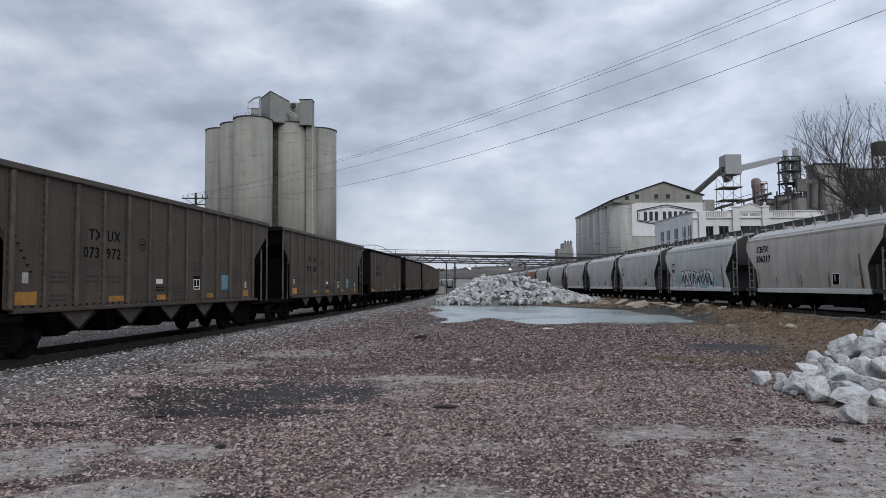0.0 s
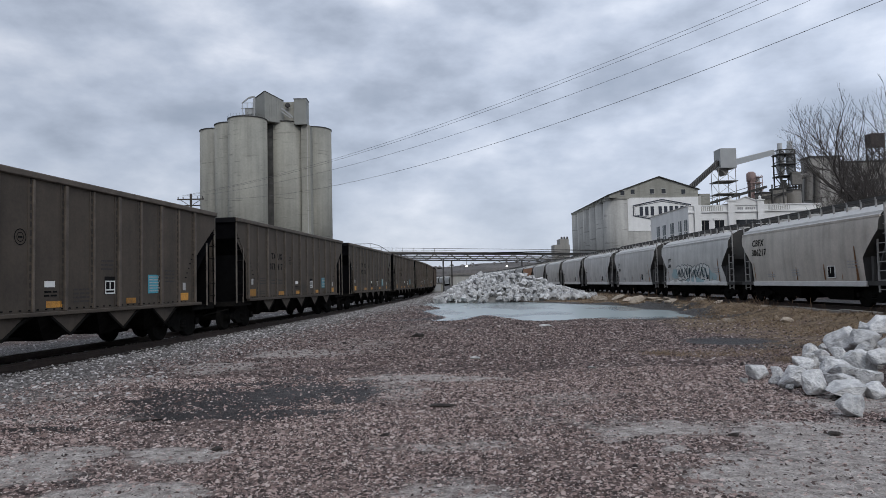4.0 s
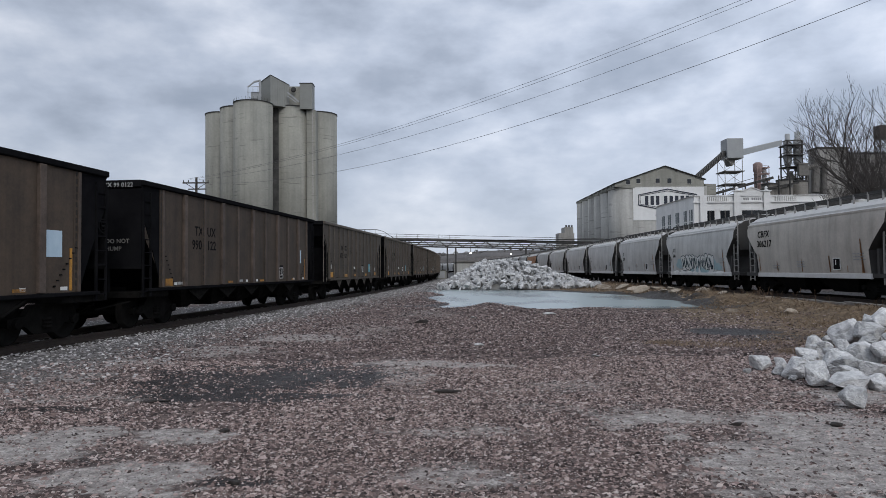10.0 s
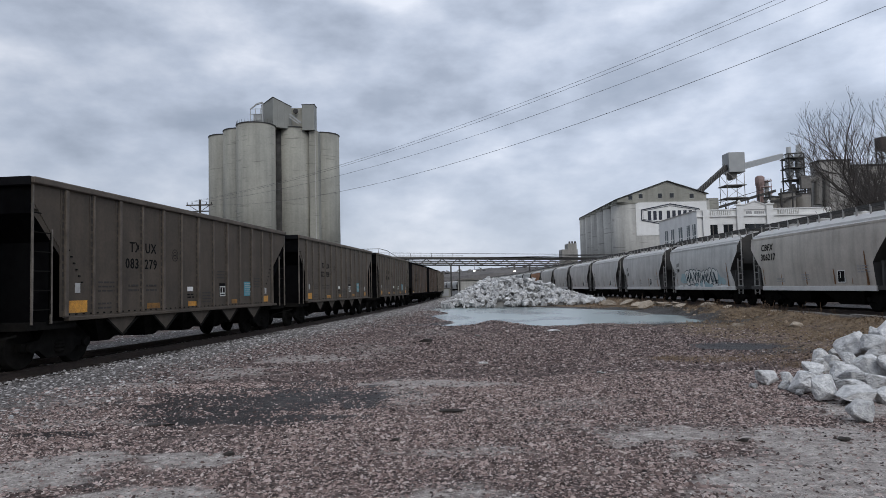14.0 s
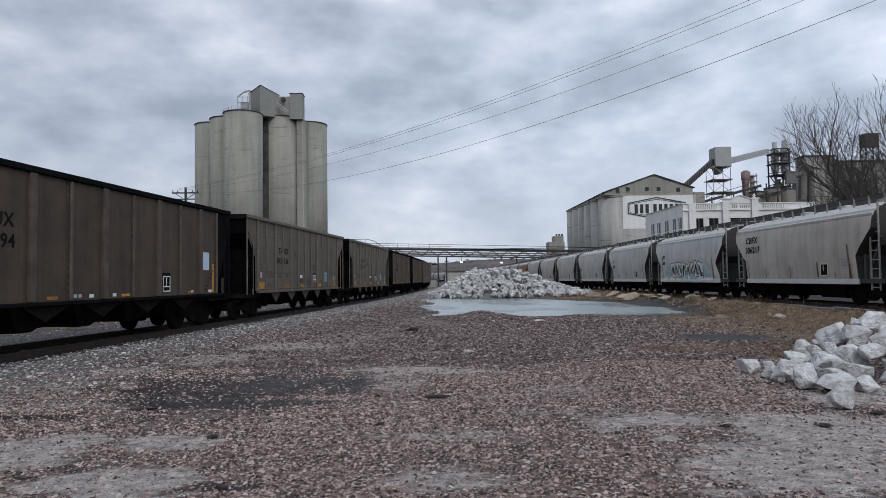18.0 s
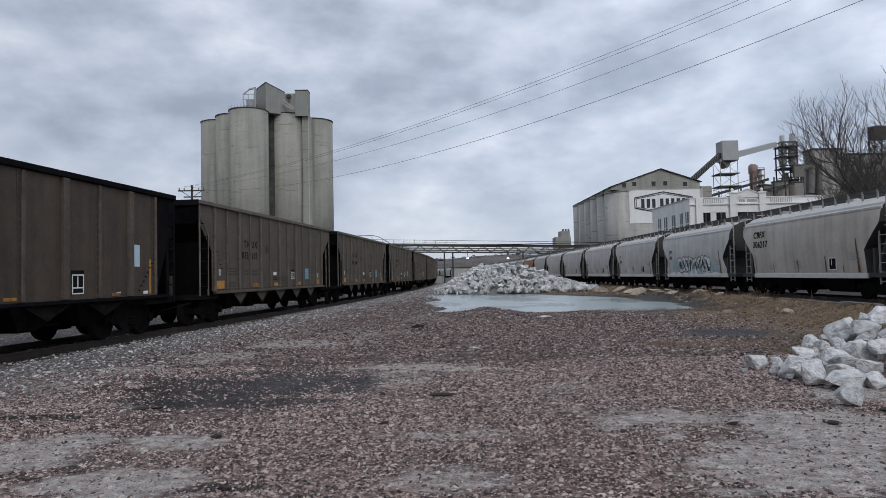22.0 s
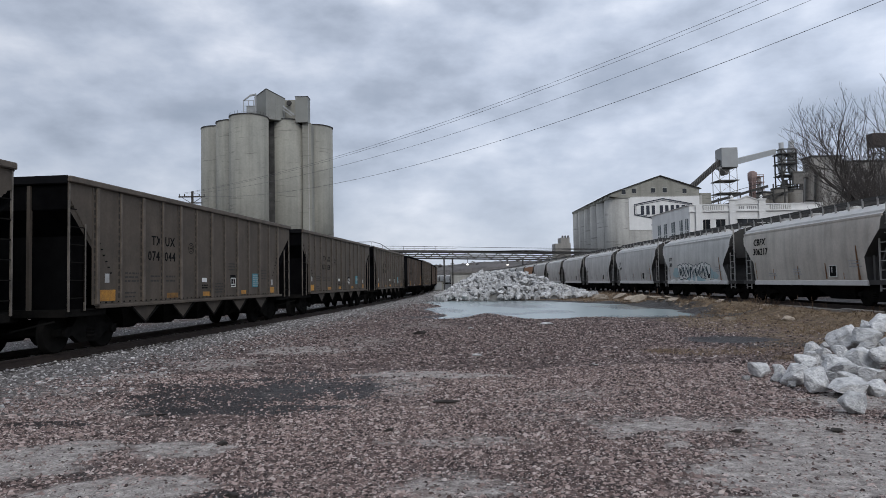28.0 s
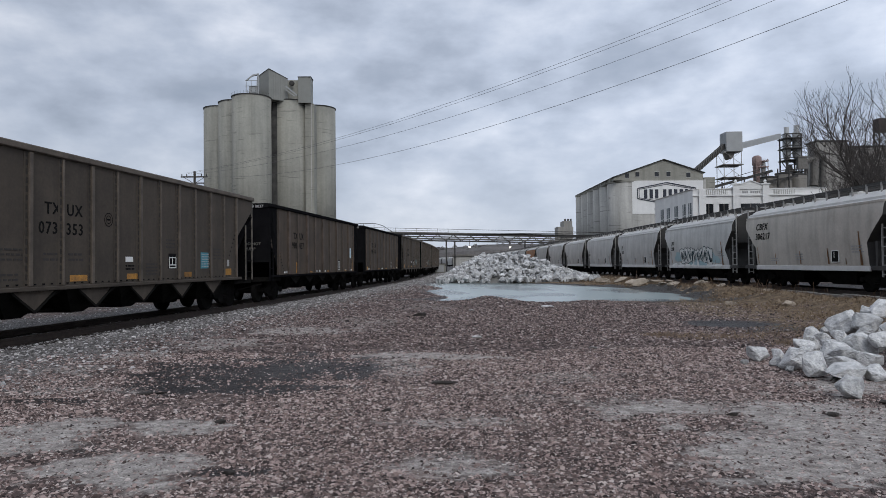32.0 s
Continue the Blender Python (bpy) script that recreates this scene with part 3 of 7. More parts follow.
        for k in range(46):
            box(bm, a0 + 0.14 + k * 0.252, a0 + 0.20 + k * 0.252, y - 0.012, y, SILL + 0.055, SILL + 0.085)
        tagged(part("rivet_row", bm, M_STENCIL, car), kind="stuff")
        k = a0 + 4.45 * step
    else:
        a1, st = -hl + 1.0, (2 * hl - 2.0) / 10
        k = a1 + 3.4 * st
        x3 = a1 + 2 * st
        for s, x, z in (("TX", x3 - 0.62, 2.62), ("UX", x3 + 0.2, 2.62), (number[:3], x3 - 0.78, 2.2), (number[3:], x3 + 0.2, 2.2)):
            part("lettering", text_bm(s, 0.40, pose(x, y, z, 90), 1.05), M_STENCIL, car)
        x = a1 + 9 * st + 0.11
        odd = sum(int(c) for c in number) % 2
        mark(car, "placard", M_SKYWHITE, x, x + (0.34 if odd else 0.56), 1.85, 2.42, y, "pale blue-white placard")
        mark(car, "reflector", M_YELLOW, x + 0.82, x + 0.90, 1.12, 2.05, y)
        if odd:
            mark(car, "reflector", M_YELLOW, a1 + 0.22, a1 + 0.62, SILL + 0.06, SILL + 0.26, y)
        else:
            mark(car, "reflector", M_YELLOW, a1 + 0.14, a1 + 0.22, SILL + 0.06, 2.0, y)
            mark(car, "reflector", M_YELLOW, a1 + 1.82 * st, a1 + 1.82 * st + 0.07, SILL + 0.06, 1.6, y)
        for k in (3.4, 5.6, 8.4):
            mark(car, "reflector", M_YELLOW, a1 + k * st, a1 + k * st + 0.35, SILL + 0.06, SILL + 0.13, y)
        for k, w in ((0.55, 0.16), (4.55, 0.16), (5.3, 0.14), (8.55, 0.16), (9.5, 0.22)):
            mark(car, "placard", M_WHITE, a1 + k * st, a1 + k * st + w, SILL + 0.07, SILL + 0.15, y)
        xb = a1 + 7.2 * st
        bm = bmesh.new()
        for s in ((xb, xb + 0.42, 1.2, 1.23), (xb, xb + 0.42, 1.62, 1.65), (xb, xb + 0.03, 1.2, 1.65), (xb + 0.39, xb + 0.42, 1.2, 1.65), (xb + 0.19, xb + 0.22, 1.36, 1.6), (xb, xb + 0.42, 1.33, 1.36)):
            box(bm, s[0], s[1], y - 0.012, y - 0.007, s[2], s[3])
        mark(car, "data_panel", M_STENCIL, xb - 0.01, xb + 0.43, 1.19, 1.74, y)
        part("panel_frame", bm, M_WHITE, car)
        bm = bmesh.new()
        for k in range(8):
            box(bm, a1 + 0.12 + k * 0.07, a1 + 0.17 + k * 0.07, y - 0.02, y, 2.05 - k * 0.12, 2.08 - k * 0.12)
            box(bm, -a1 - 0.17 - k * 0.10, -a1 - 0.10 - k * 0.10, y - 0.02, y, 2.05 - k * 0.12, 2.08 - k * 0.12)
        tagged(part("rivet_row", bm, M_STENCIL, car), kind="stuff")
        part("end_lettering", text_bm("TXUX " + number[:2] + " " + number[2:], 0.16, pose(-hl - 0.042, -0.25, top - 0.17, 90, 0, -90), 1.05), M_PALEBAR, car)
        for row, z in (("DO NOT", 2.28), ("HUMP", 2.08)):
            part("end_lettering", text_bm(row, 0.16, pose(-hl + 0.012, -0.5, z, 90, 0, -90), 1.05), M_PLANT, car)
        for e in (-1, 1):
            part("end_skin", boxes((min(e * (hl - 0.06), e * (hl - 0.02)), max(e * (hl - 0.06), e * (hl - 0.02)), -ye, ye, 1.6, top - 0.2)), M_BLACK, car)
        lines_mark(car, a1 + 0.9, 1.14, 0.3, 1, 0.08, 0.1, y, M_PALEBAR, rnd)
        lines_mark(car, a1 + 5.2, 1.14, 0.3, 1, 0.08, 0.1, y, M_PALEBAR, rnd)
    bm = bmesh.new()
    for r0, r1 in ((0.15, 0.17), (0.085, 0.10)):
        ring = [[bm.verts.new((k + 0.2 + r * math.cos(2 * math.pi * i / 20), y - 0.004, 2.62 + r * math.sin(2 * math.pi * i / 20))) for r in (r0, r1)] for i in range(20)]
        for p, q in zip(ring, ring[1:] + ring[:1]):
            bm.faces.new((p[0], p[1], q[1], q[0]))
    box(bm, k + 0.14, k + 0.26, y - 0.005, y, 2.60, 2.64)
    part("round_emblem", bm, M_STENCIL, car)
    return car


# the coal train, one entry a car: kind and number
TRAIN = [("a", "073518"), ("a", "073972"), ("a", "073630"), ("b", "998904"), ("b", "998963"), ("a", "083343"), ("a", "073417"), ("a", "073329"), ("a", "073106"),
         ("a", "073535"), ("a", "073201"), ("b", "990110"), ("b", "990122"), ("a", "073967"), ("a", "073327"), ("a", "073462"), ("a", "083279"), ("a", "073750"),
         ("a", "073906"), ("b", "990212"), ("b", "990794"), ("a", "073536"), ("a", "073514"), ("b", "990489"), ("b", "994508"), ("a", "073105"), ("a", "074058"),
         ("a", "073122"), ("a", "073900"), ("a", "073661"), ("a", "073288"), ("a", "074044"), ("a", "073138"), ("a", "073826"), ("b", "993825"), ("a", "073353"),
         ("b", "990037"), ("b", "990441"), ("a", "073040"), ("a", "073877"), ("a", "073219"), ("a", "083102"), ("a", "073764"), ("a", "073395"), ("a", "073083")]
CAR0_S, SPEED = 26.62 + 8.09, 17.2356
cars = []


def coal_train():
    rnd = random.Random(5)
    for i, (kind, number) in enumerate(TRAIN):
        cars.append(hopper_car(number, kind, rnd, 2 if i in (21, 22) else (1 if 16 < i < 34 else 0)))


coal_train()


def motions():
    """The coal train rolls towards the eye at a steady speed."""
    for i, car in enumerate(cars):
        s0 = CAR0_S + (i - 2) * CAR_L
        walk(car, [(t, track(s0 - SPEED * t)) for t in [0.5 * k for k in range(65)]])


# ---------------------------------------------------------------- ground
POND = [(-0.4, 58.0), (1.0, 58.5), (5.2, 57), (8.1, 52.5), (10.6, 46), (12.0, 42), (12.6, 37.5), (12.1, 33), (11.2, 29.4), (9.7, 28.3), (8.0, 28.7), (6.4, 29.6), (5.4, 28.9), (4.3, 28.8), (3.6, 31.2), (3.2, 33.0), (2.3, 36.0),
        (1.7, 33.2), (1.3, 31.3), (0.6, 30.2), (0.1, 30.6), (0.5, 32.3), (0.8, 34.0), (0.2, 36.5), (-0.5, 40.5), (-0.2, 43.0), (0.6, 45.0), (0.2, 48.5), (-0.5, 50.5), (-0.6, 54)]
# soil patches: x, y, half widths, strength
DAMP = [(-2.3, 10.6, 1.3, 1.9, 0.95), (7.25, 17.1, 1.0, 0.85, 1.0), (-3.75, 10.5, 1.1, 1.3, 0.85), (-1.25, 10.6, 0.4, 1.3, 0.95), (-1.95, 9.05, 0.75, 0.6, 0.9), (-4.65, 8.25, 0.6, 0.12, 0.8),
        (-1.5, 5.35, 0.3, 0.12, 0.55), (-0.6, 31, 2.0, 1.0, 0.6), (10.5, 27.5, 2.5, 1.2, 0.7), (-3.0, 6.05, 0.35, 0.25, 0.4), (8.2, 15.6, 1.6, 0.5, 0.5)]
DUST = [(-3.95, 6.6, 0.75, 0.62, 0.95), (-2.4, 5.45, 0.55, 0.5, 1.0), (-2.45, 6.8, 0.5, 0.3, 0.85), (-6.0, 10.7, 1.2, 0.6, 0.55), (-4.9, 9.0, 1.2, 0.4, 0.55), (0.1, 11.9, 1.5, 0.5, 0.85), (-0.55, 10.9, 0.55, 1.3, 0.65),
        (-3.3, 16.4, 1.3, 1.1, 0.75), (-4.3, 14.2, 1.0, 1.1, 0.65), (-5.3, 12.4, 0.9, 0.8, 0.6), (0.1, 6.9, 0.7, 0.22, 0.6), (0.05, 5.45, 0.6, 0.35, 0.65), (2.7, 7.4, 1.0, 0.65, 0.8), (4.2, 6.7, 1.8, 1.3, 1.0),
        (2.9, 5.6, 0.9, 0.7, 0.95), (6.2, 8.4, 1.8, 1.0, 0.85), (1.8, 9.5, 1.1, 0.45, 0.5), (-2.3, 10.7, 0.7, 0.9, 0.5), (1.2, 8.1, 0.7, 0.3, 0.4), (-1.9, 19.5, 1.2, 2.0, 0.5), (-0.4, 25.0, 1.2, 2.6, 0.45)]
DENSE = [(3.0, 14.3, 4.2, 2.1, 1.0), (4.6, 10.8, 1.8, 1.3, 1.0), (0.6, 17.5, 2.6, 2.0, 0.8), (6.0, 21.5, 3.0, 3.0, 0.9), (-0.4, 8.2, 1.2, 0.8, 0.5), (1.7, 6.2, 0.7, 0.8, 0.7), (-1.2, 6.2, 0.6, 0.5, 0.5)]


def value_noise(x, y, s, o):
    """Smooth noise from -1 to 1 for arrays of places."""
    x, y = np.asarray(x) * s + o * 7.13, np.asarray(y) * s - o * 3.71
    ix, iy = np.floor(x), np.floor(y)
    u, v = x - ix, y - iy
    u, v = u * u * (3 - 2 * u), v * v * (3 - 2 * v)

    def h(i, j):
        n = np.sin(i * 127.1 + j * 311.7 + o * 74.7) * 43758.5453
        return (n - np.floor(n)) * 2 - 1
    return (h(ix, iy) * (1 - u) + h(ix + 1, iy) * u) * (1 - v) + (h(ix, iy + 1) * (1 - u) + h(ix + 1, iy + 1) * u) * v


def step_np(a, b, v):
    t = np.clip((v - a) / (b - a), 0, 1)
    return t * t * (3 - 2 * t)


def patches(x, y, spots, o):
    """How far places lie within a list of ragged patches, 0 to 1."""
    rag = 0.36 * value_noise(x, y, 0.9, o) + 0.36 * value_noise(x, y * 1.5, 2.4, o + 1) + 0.3 * value_noise(x, y * 1.4, 6.0, o + 2)
    out = np.zeros_like(x)
    for cx, cy, rx, ry, k in spots:
        out = np.maximum(out, k * step_np(1.3, 0.62, np.hypot((x - cx) / rx, (y - cy) / ry) + rag))
    return out


def track_off(x, y):
    """Distance to the right of the coal line's centre, for arrays."""
    p = radians(PHI)
    s, lx = x * math.sin(p) + y * math.cos(p), x * math.cos(p) - y * math.sin(p)
    return lx + OFF + (1 - np.cos(np.clip((s - BEND_AT) * BEND, 0, 1.5))) / BEND


def inside(x, y):
    """Signed distance to the pond's edge, in metres: positive within it."""
    d, odd, n = 1e9, False, len(POND)
    for i in range(n):
        (ax, ay), (bx, by) = POND[i], POND[(i + 1) % n]
        if (ay > y) != (by > y) and x < (bx - ax) * (y - ay) / (by - ay) + ax:
            odd = not odd
        ex, ey = bx - ax, by - ay
        t = max(0.0, min(1.0, ((x - ax) * ex + (y - ay) * ey) / (ex * ex + ey * ey)))
        d = min(d, math.hypot(x - ax - t * ex, y - ay - t * ey))
    return d if odd else -d


def near_track(x, y):
    """Distance to the right of the coal line's centre (negative: left of it)."""
    p = radians(PHI)
    s = x * math.sin(p) + y * math.cos(p)
    lx = x * math.cos(p) - y * math.sin(p)
    c = -OFF if s < BEND_AT else -OFF - (1 - math.cos(min(1.5, (s - BEND_AT) * BEND))) / BEND
    return lx - c


def nz(x, y, s, o=0.0):
    return noise.noise((x * s + o, y * s - o, o))


def smooth(a, b, v):
    t = max(0.0, min(1.0, (v - a) / (b - a)))
    return t * t * (3 - 2 * t)


def ground_z(x, y):
    if y > 150 or x < -60 or x > 80 or y < -30:
        return -0.05
    z = 0.035 * nz(x, y, 0.35, 3.1) + 0.02 * nz(x, y, 1.3, 7.7) + 0.008 * nz(x, y, 5.0, 1.7)
    q = abs(near_track(x, y))
    z = z * smooth(1.5, 3.0, q) + (-0.10 if q < 1.6 else 0) * (1 - smooth(1.2, 2.2, q))
    h = abs(x - HX)
    # low earth bank beside the siding
    bank = math.exp(-((x - 13.2) / 1.3) ** 2) * (0.30 + 0.30 * nz(x, y, 0.45, 5) + 0.12 * nz(x, y, 1.7, 2)) * smooth(14, 24, y)
    z += max(0.0, bank)
    z = z * smooth(1.6, 3.2, h) + (HOP_RAIL - 0.22) * (1 - smooth(1.9, 4.2, h))
    if x > 19 and y < 140:
        z += 1.1 * smooth(19.5, 23.5, x) * smooth(-5, 12, y) * smooth(140, 110, y) * smooth(78, 60, x)
    if -3 < x < 15 and 27 < y < 61:
        d = inside(x, y) + 0.25 * nz(x, y, 0.9, 4)
        z -= 0.16 * smooth(-0.9, 0.5, d)
    for cx, cy, rx, ry, k in DAMP[:2]:
        z -= 0.035 * k * smooth(1.25, 0.6, math.hypot((x - cx) / rx, (y - cy) / ry))
    return z


def spaced(lo, hi, near0, near1, step, grow):
    v = [near0]
    while v[-1] < near1:
        v.append(v[-1] + step)
    a, d = v[-1], step
    while a < hi:
        d *= grow
        a += d
        v.append(a)
    a, d, w = near0, step, []
    while a > lo:
        d *= grow
        a -= d
        w.append(a)
    return w[::-1] + v


def ground():
    xs = spaced(-2600, 2600, -9, 15, 0.16, 1.06)
    ys = []
    y, d = 2.0, 0.09
    while y < 2600:
        ys.append(y)
        d = d * 1.006 if y < 62 else d * 1.06
        y += d
    y, d = 2.0, 0.2
    while y > -2600:
        d *= 1.12
        y -= d
        ys.insert(0, y)
    verts = [(x, y, ground_z(x, y)) for y in ys for x in xs]
    GRID.extend((np.array(xs), np.array(ys), np.array([v[2] for v in verts]).reshape(len(ys), len(xs))))
    gx, gy = (g.ravel() for g in np.meshgrid(xs, ys))
    near = (gx > -40) & (gx < 40) & (gy > -20) & (gy < 130)
    dust, damp = patches(gx, gy, DUST, 3), patches(gx, gy, DAMP, 8)
    w = 0.5 + 0.6 * value_noise(gx, gy, 0.9, 11) + 0.4 * value_noise(gx, gy, 2.7, 5)
    grass = step_np(6.4, 9.5, gx + 1.4 * value_noise(gx, gy, 0.35, 9) + 0.8 * value_noise(gx, gy, 1.2, 2) + 0.2 * np.maximum(0, gy - 24)) * step_np(17, 15, gx) * step_np(12.0, 15.5, gy) * (0.6 + 0.6 * w)
    shore = np.array([inside(x, y) if -3 < x < 15 and 26 < y < 62 else -9.0 for x, y in zip(gx, gy)])
    damp = np.maximum(damp, 0.8 * step_np(-1.4, -0.1, shore))
    # strip under the hoppers: their body shadow, painted through the same mask
    damp = np.maximum(damp, 0.75 * step_np(3.4, 2.0, np.abs(gx - HX - 0.9)))
    bal = step_np(5.2, 2.4, np.abs(track_off(gx, gy)) + 0.8 * value_noise(gx, gy, 0.9, 6) + 0.5 * value_noise(gx, gy, 3.1, 7))
    bal = np.maximum(bal, 0.8 * step_np(2.6, 1.7, np.abs(gx - HX))) * near
    masks = np.stack([dust, np.where(near, damp, 0.5), np.where(near, np.clip(grass, 0, 1), 0.6), np.ones_like(gx)], 1)
    nx = len(xs)
    faces = [(j * nx + i, j * nx + i + 1, (j + 1) * nx + i + 1, (j + 1) * nx + i) for j in range(len(ys) - 1) for i in range(nx - 1)]
    me = bpy.data.meshes.new("ground")
    me.from_pydata(verts, [], faces)
    at = me.attributes.new("soil", "FLOAT_COLOR", "POINT")
    at.data.foreach_set("color", masks.astype(np.float32).ravel())
    ab = me.attributes.new("ballast", "FLOAT", "POINT")
    ab.data.foreach_set("value", bal.astype(np.float32))
    me.polygons.foreach_set("use_smooth", [True] * len(me.polygons))
    me.materials.append(ground_material())
    return tagged(new("ground", me), "gravelly yard ground, damp and dusty in patches", "ground", kind="structure")


GRID = []


def surface(x, y):
    """Height of the ground sheet under arrays of places."""
    xs, ys, z = GRID
    i, j = np.clip(np.searchsorted(xs, x) - 1, 0, len(xs) - 2), np.clip(np.searchsorted(ys, y) - 1, 0, len(ys) - 2)
    u, v = (x - xs[i]) / (xs[i + 1] - xs[i]), (y - ys[j]) / (ys[j + 1] - ys[j])
    return (z[j, i] * (1 - u) + z[j, i + 1] * u) * (1 - v) + (z[j + 1, i] * (1 - u) + z[j + 1, i + 1] * u) * v


def ground_material():
    m = bpy.data.materials.new("yard_gravel")
    m.use_nodes = True
    nt = m.node_tree
    N, K = nt.nodes.new, nt.links.new
    bs = nt.nodes["Principled BSDF"]
    bs.inputs["Specular IOR Level"].default_value = 0.18
    tc = N("ShaderNodeTexCoord")

    def noise_tex(scale, detail=5, rough=0.6):
        n = N("ShaderNodeTexNoise")
        n.inputs["Scale"].default_value, n.inputs["Detail"].default_value, n.inputs["Roughness"].default_value = scale, detail, rough
        K(tc.outputs["Object"], n.inputs["Vector"])
        return n.outputs[0]

    def ramp(src, *stops):
        r = N("ShaderNodeValToRGB")
        e = r.color_ramp.elements
        e[0].position, e[0].color = stops[0][0], (*stops[0][1], 1)
        e[1].position, e[1].color = stops[-1][0], (*stops[-1][1], 1)
        for p, c in stops[1:-1]:
            e.new(p).color = (*c, 1)
        K(src, r.inputs[0])
        return r.outputs[0]

    def mix(fac, a, b, mode="MIX"):
        x = N("ShaderNodeMixRGB")
        x.blend_type = mode
        for sock, v in zip(x.inputs, (fac, a, b)):
            if isinstance(v, (int, float)):
                sock.default_value = v
            elif isinstance(v, tuple):
                sock.default_value = (*v, 1)
            else:
                K(v, sock)
        return x.outputs[0]

    vo = N("ShaderNodeTexVoronoi")
    vo.inputs["Scale"].default_value = 26
    K(tc.outputs["Object"], vo.inputs["Vector"])
    # kept dark: the shadow between the loose chips is put into this base
    stones = ramp(vo.outputs["Color"], (0.0, (0.02, 0.015, 0.014)), (0.45, (0.07, 0.053, 0.049)), (0.8, (0.15, 0.117, 0.109)), (1.0, (0.33, 0.29, 0.275)))
    soil = ramp(noise_tex(0.7, 7), (0.30, (0.14, 0.106, 0.095)), (0.52, (0.26, 0.203, 0.182)), (0.75, (0.39, 0.318, 0.288)))
    col = mix(ramp(noise_tex(1.6, 6), (0.36, (0.35, 0.35, 0.35)), (0.54, (1.0, 1.0, 1.0))), soil, stones)
    at = N("ShaderNodeAttribute")
    at.attribute_name = "soil"
    sp = N("ShaderNodeSeparateColor")
    K(at.outputs["Color"], sp.inputs[0])

    def ragged(src, scale, amount, lo, hi):
        """A patch mask whose edge is broken up by noise."""
        a = N("ShaderNodeMath")
        a.operation = "MULTIPLY_ADD"
        K(noise_tex(scale, 7, 0.68), a.inputs[0])
        a.inputs[1].default_value = amount
        K(src, a.inputs[2])
        r = N("ShaderNodeMapRange")
        r.interpolation_type = "SMOOTHSTEP"
        r.inputs["From Min"].default_value, r.inputs["From Max"].default_value = lo + amount / 2, hi + amount / 2
        K(a.outputs[0], r.inputs[0])
        return r.outputs[0]

    silt = ramp(noise_tex(5, 7, 0.65), (0.3, (0.23, 0.207, 0.19)), (0.5, (0.345, 0.32, 0.298)), (0.7, (0.48, 0.455, 0.43)))
    col = mix(ragged(sp.outputs[0], 4.5, 1.6, 0.2, 0.85), col, silt)
    straw = ramp(noise_tex(3.5, 6), (0.3, (0.085, 0.062, 0.042)), (0.7, (0.25, 0.19, 0.125)))
    col = mix(ragged(sp.outputs[2], 2.0, 0.5, 0.15, 0.8), col, straw)
    ab = N("ShaderNodeAttribute")
    ab.attribute_name = "ballast"
    col = mix(ragged(ab.outputs["Fac"], 4.0, 0.6, 0.15, 0.8), col, ramp(vo.outputs["Color"], (0.0, (0.05, 0.047, 0.046)), (0.6, (0.14, 0.132, 0.128)), (1.0, (0.36, 0.35, 0.34))))
    # darkens damp soil, and the painted shadow strip under the hoppers
    wet = mix(1.0, col, (0.15, 0.149, 0.152), "MULTIPLY")
    damp = ragged(sp.outputs[1], 2.6, 0.5, 0.05, 0.55)
    col = mix(damp, col, wet)
    v2 = N("ShaderNodeTexVoronoi")
    v2.inputs["Scale"].default_value = 75
    K(tc.outputs["Object"], v2.inputs["Vector"])
    grit = ramp(v2.outputs["Color"], (0.0, (0.40, 0.39, 0.39)), (0.5, (0.95, 0.92, 0.91)), (0.85, (1.25, 1.22, 1.2)), (1.0, (1.8, 1.8, 1.8)))
    col = mix(0.6, col, grit, "MULTIPLY")
    col = mix(0.7, col, ramp(noise_tex(9, 4, 0.7), (0.34, (0.5, 0.48, 0.48)), (0.5, (0.97, 0.97, 0.97)), (0.66, (1.45, 1.42, 1.4))), "MULTIPLY")
    K(col, bs.inputs["Base Color"])
    rg = N("ShaderNodeMapRange")
    rg.inputs["To Min"].default_value, rg.inputs["To Max"].default_value = 0.95, 0.5
    K(damp, rg.inputs[0])
    K(rg.outputs[0], bs.inputs["Roughness"])
    bp = N("ShaderNodeBump")
    bp.inputs["Strength"].default_value, bp.inputs["Distance"].default_value = 0.9, 0.03
    hm = mix(0.45, mix(0.5, vo.outputs["Distance"], v2.outputs["Distance"]), noise_tex(30, 4))
    K(hm, bp.inputs["Height"])
    K(bp.outputs[0], bs.inputs["Normal"])
    return m


ground()


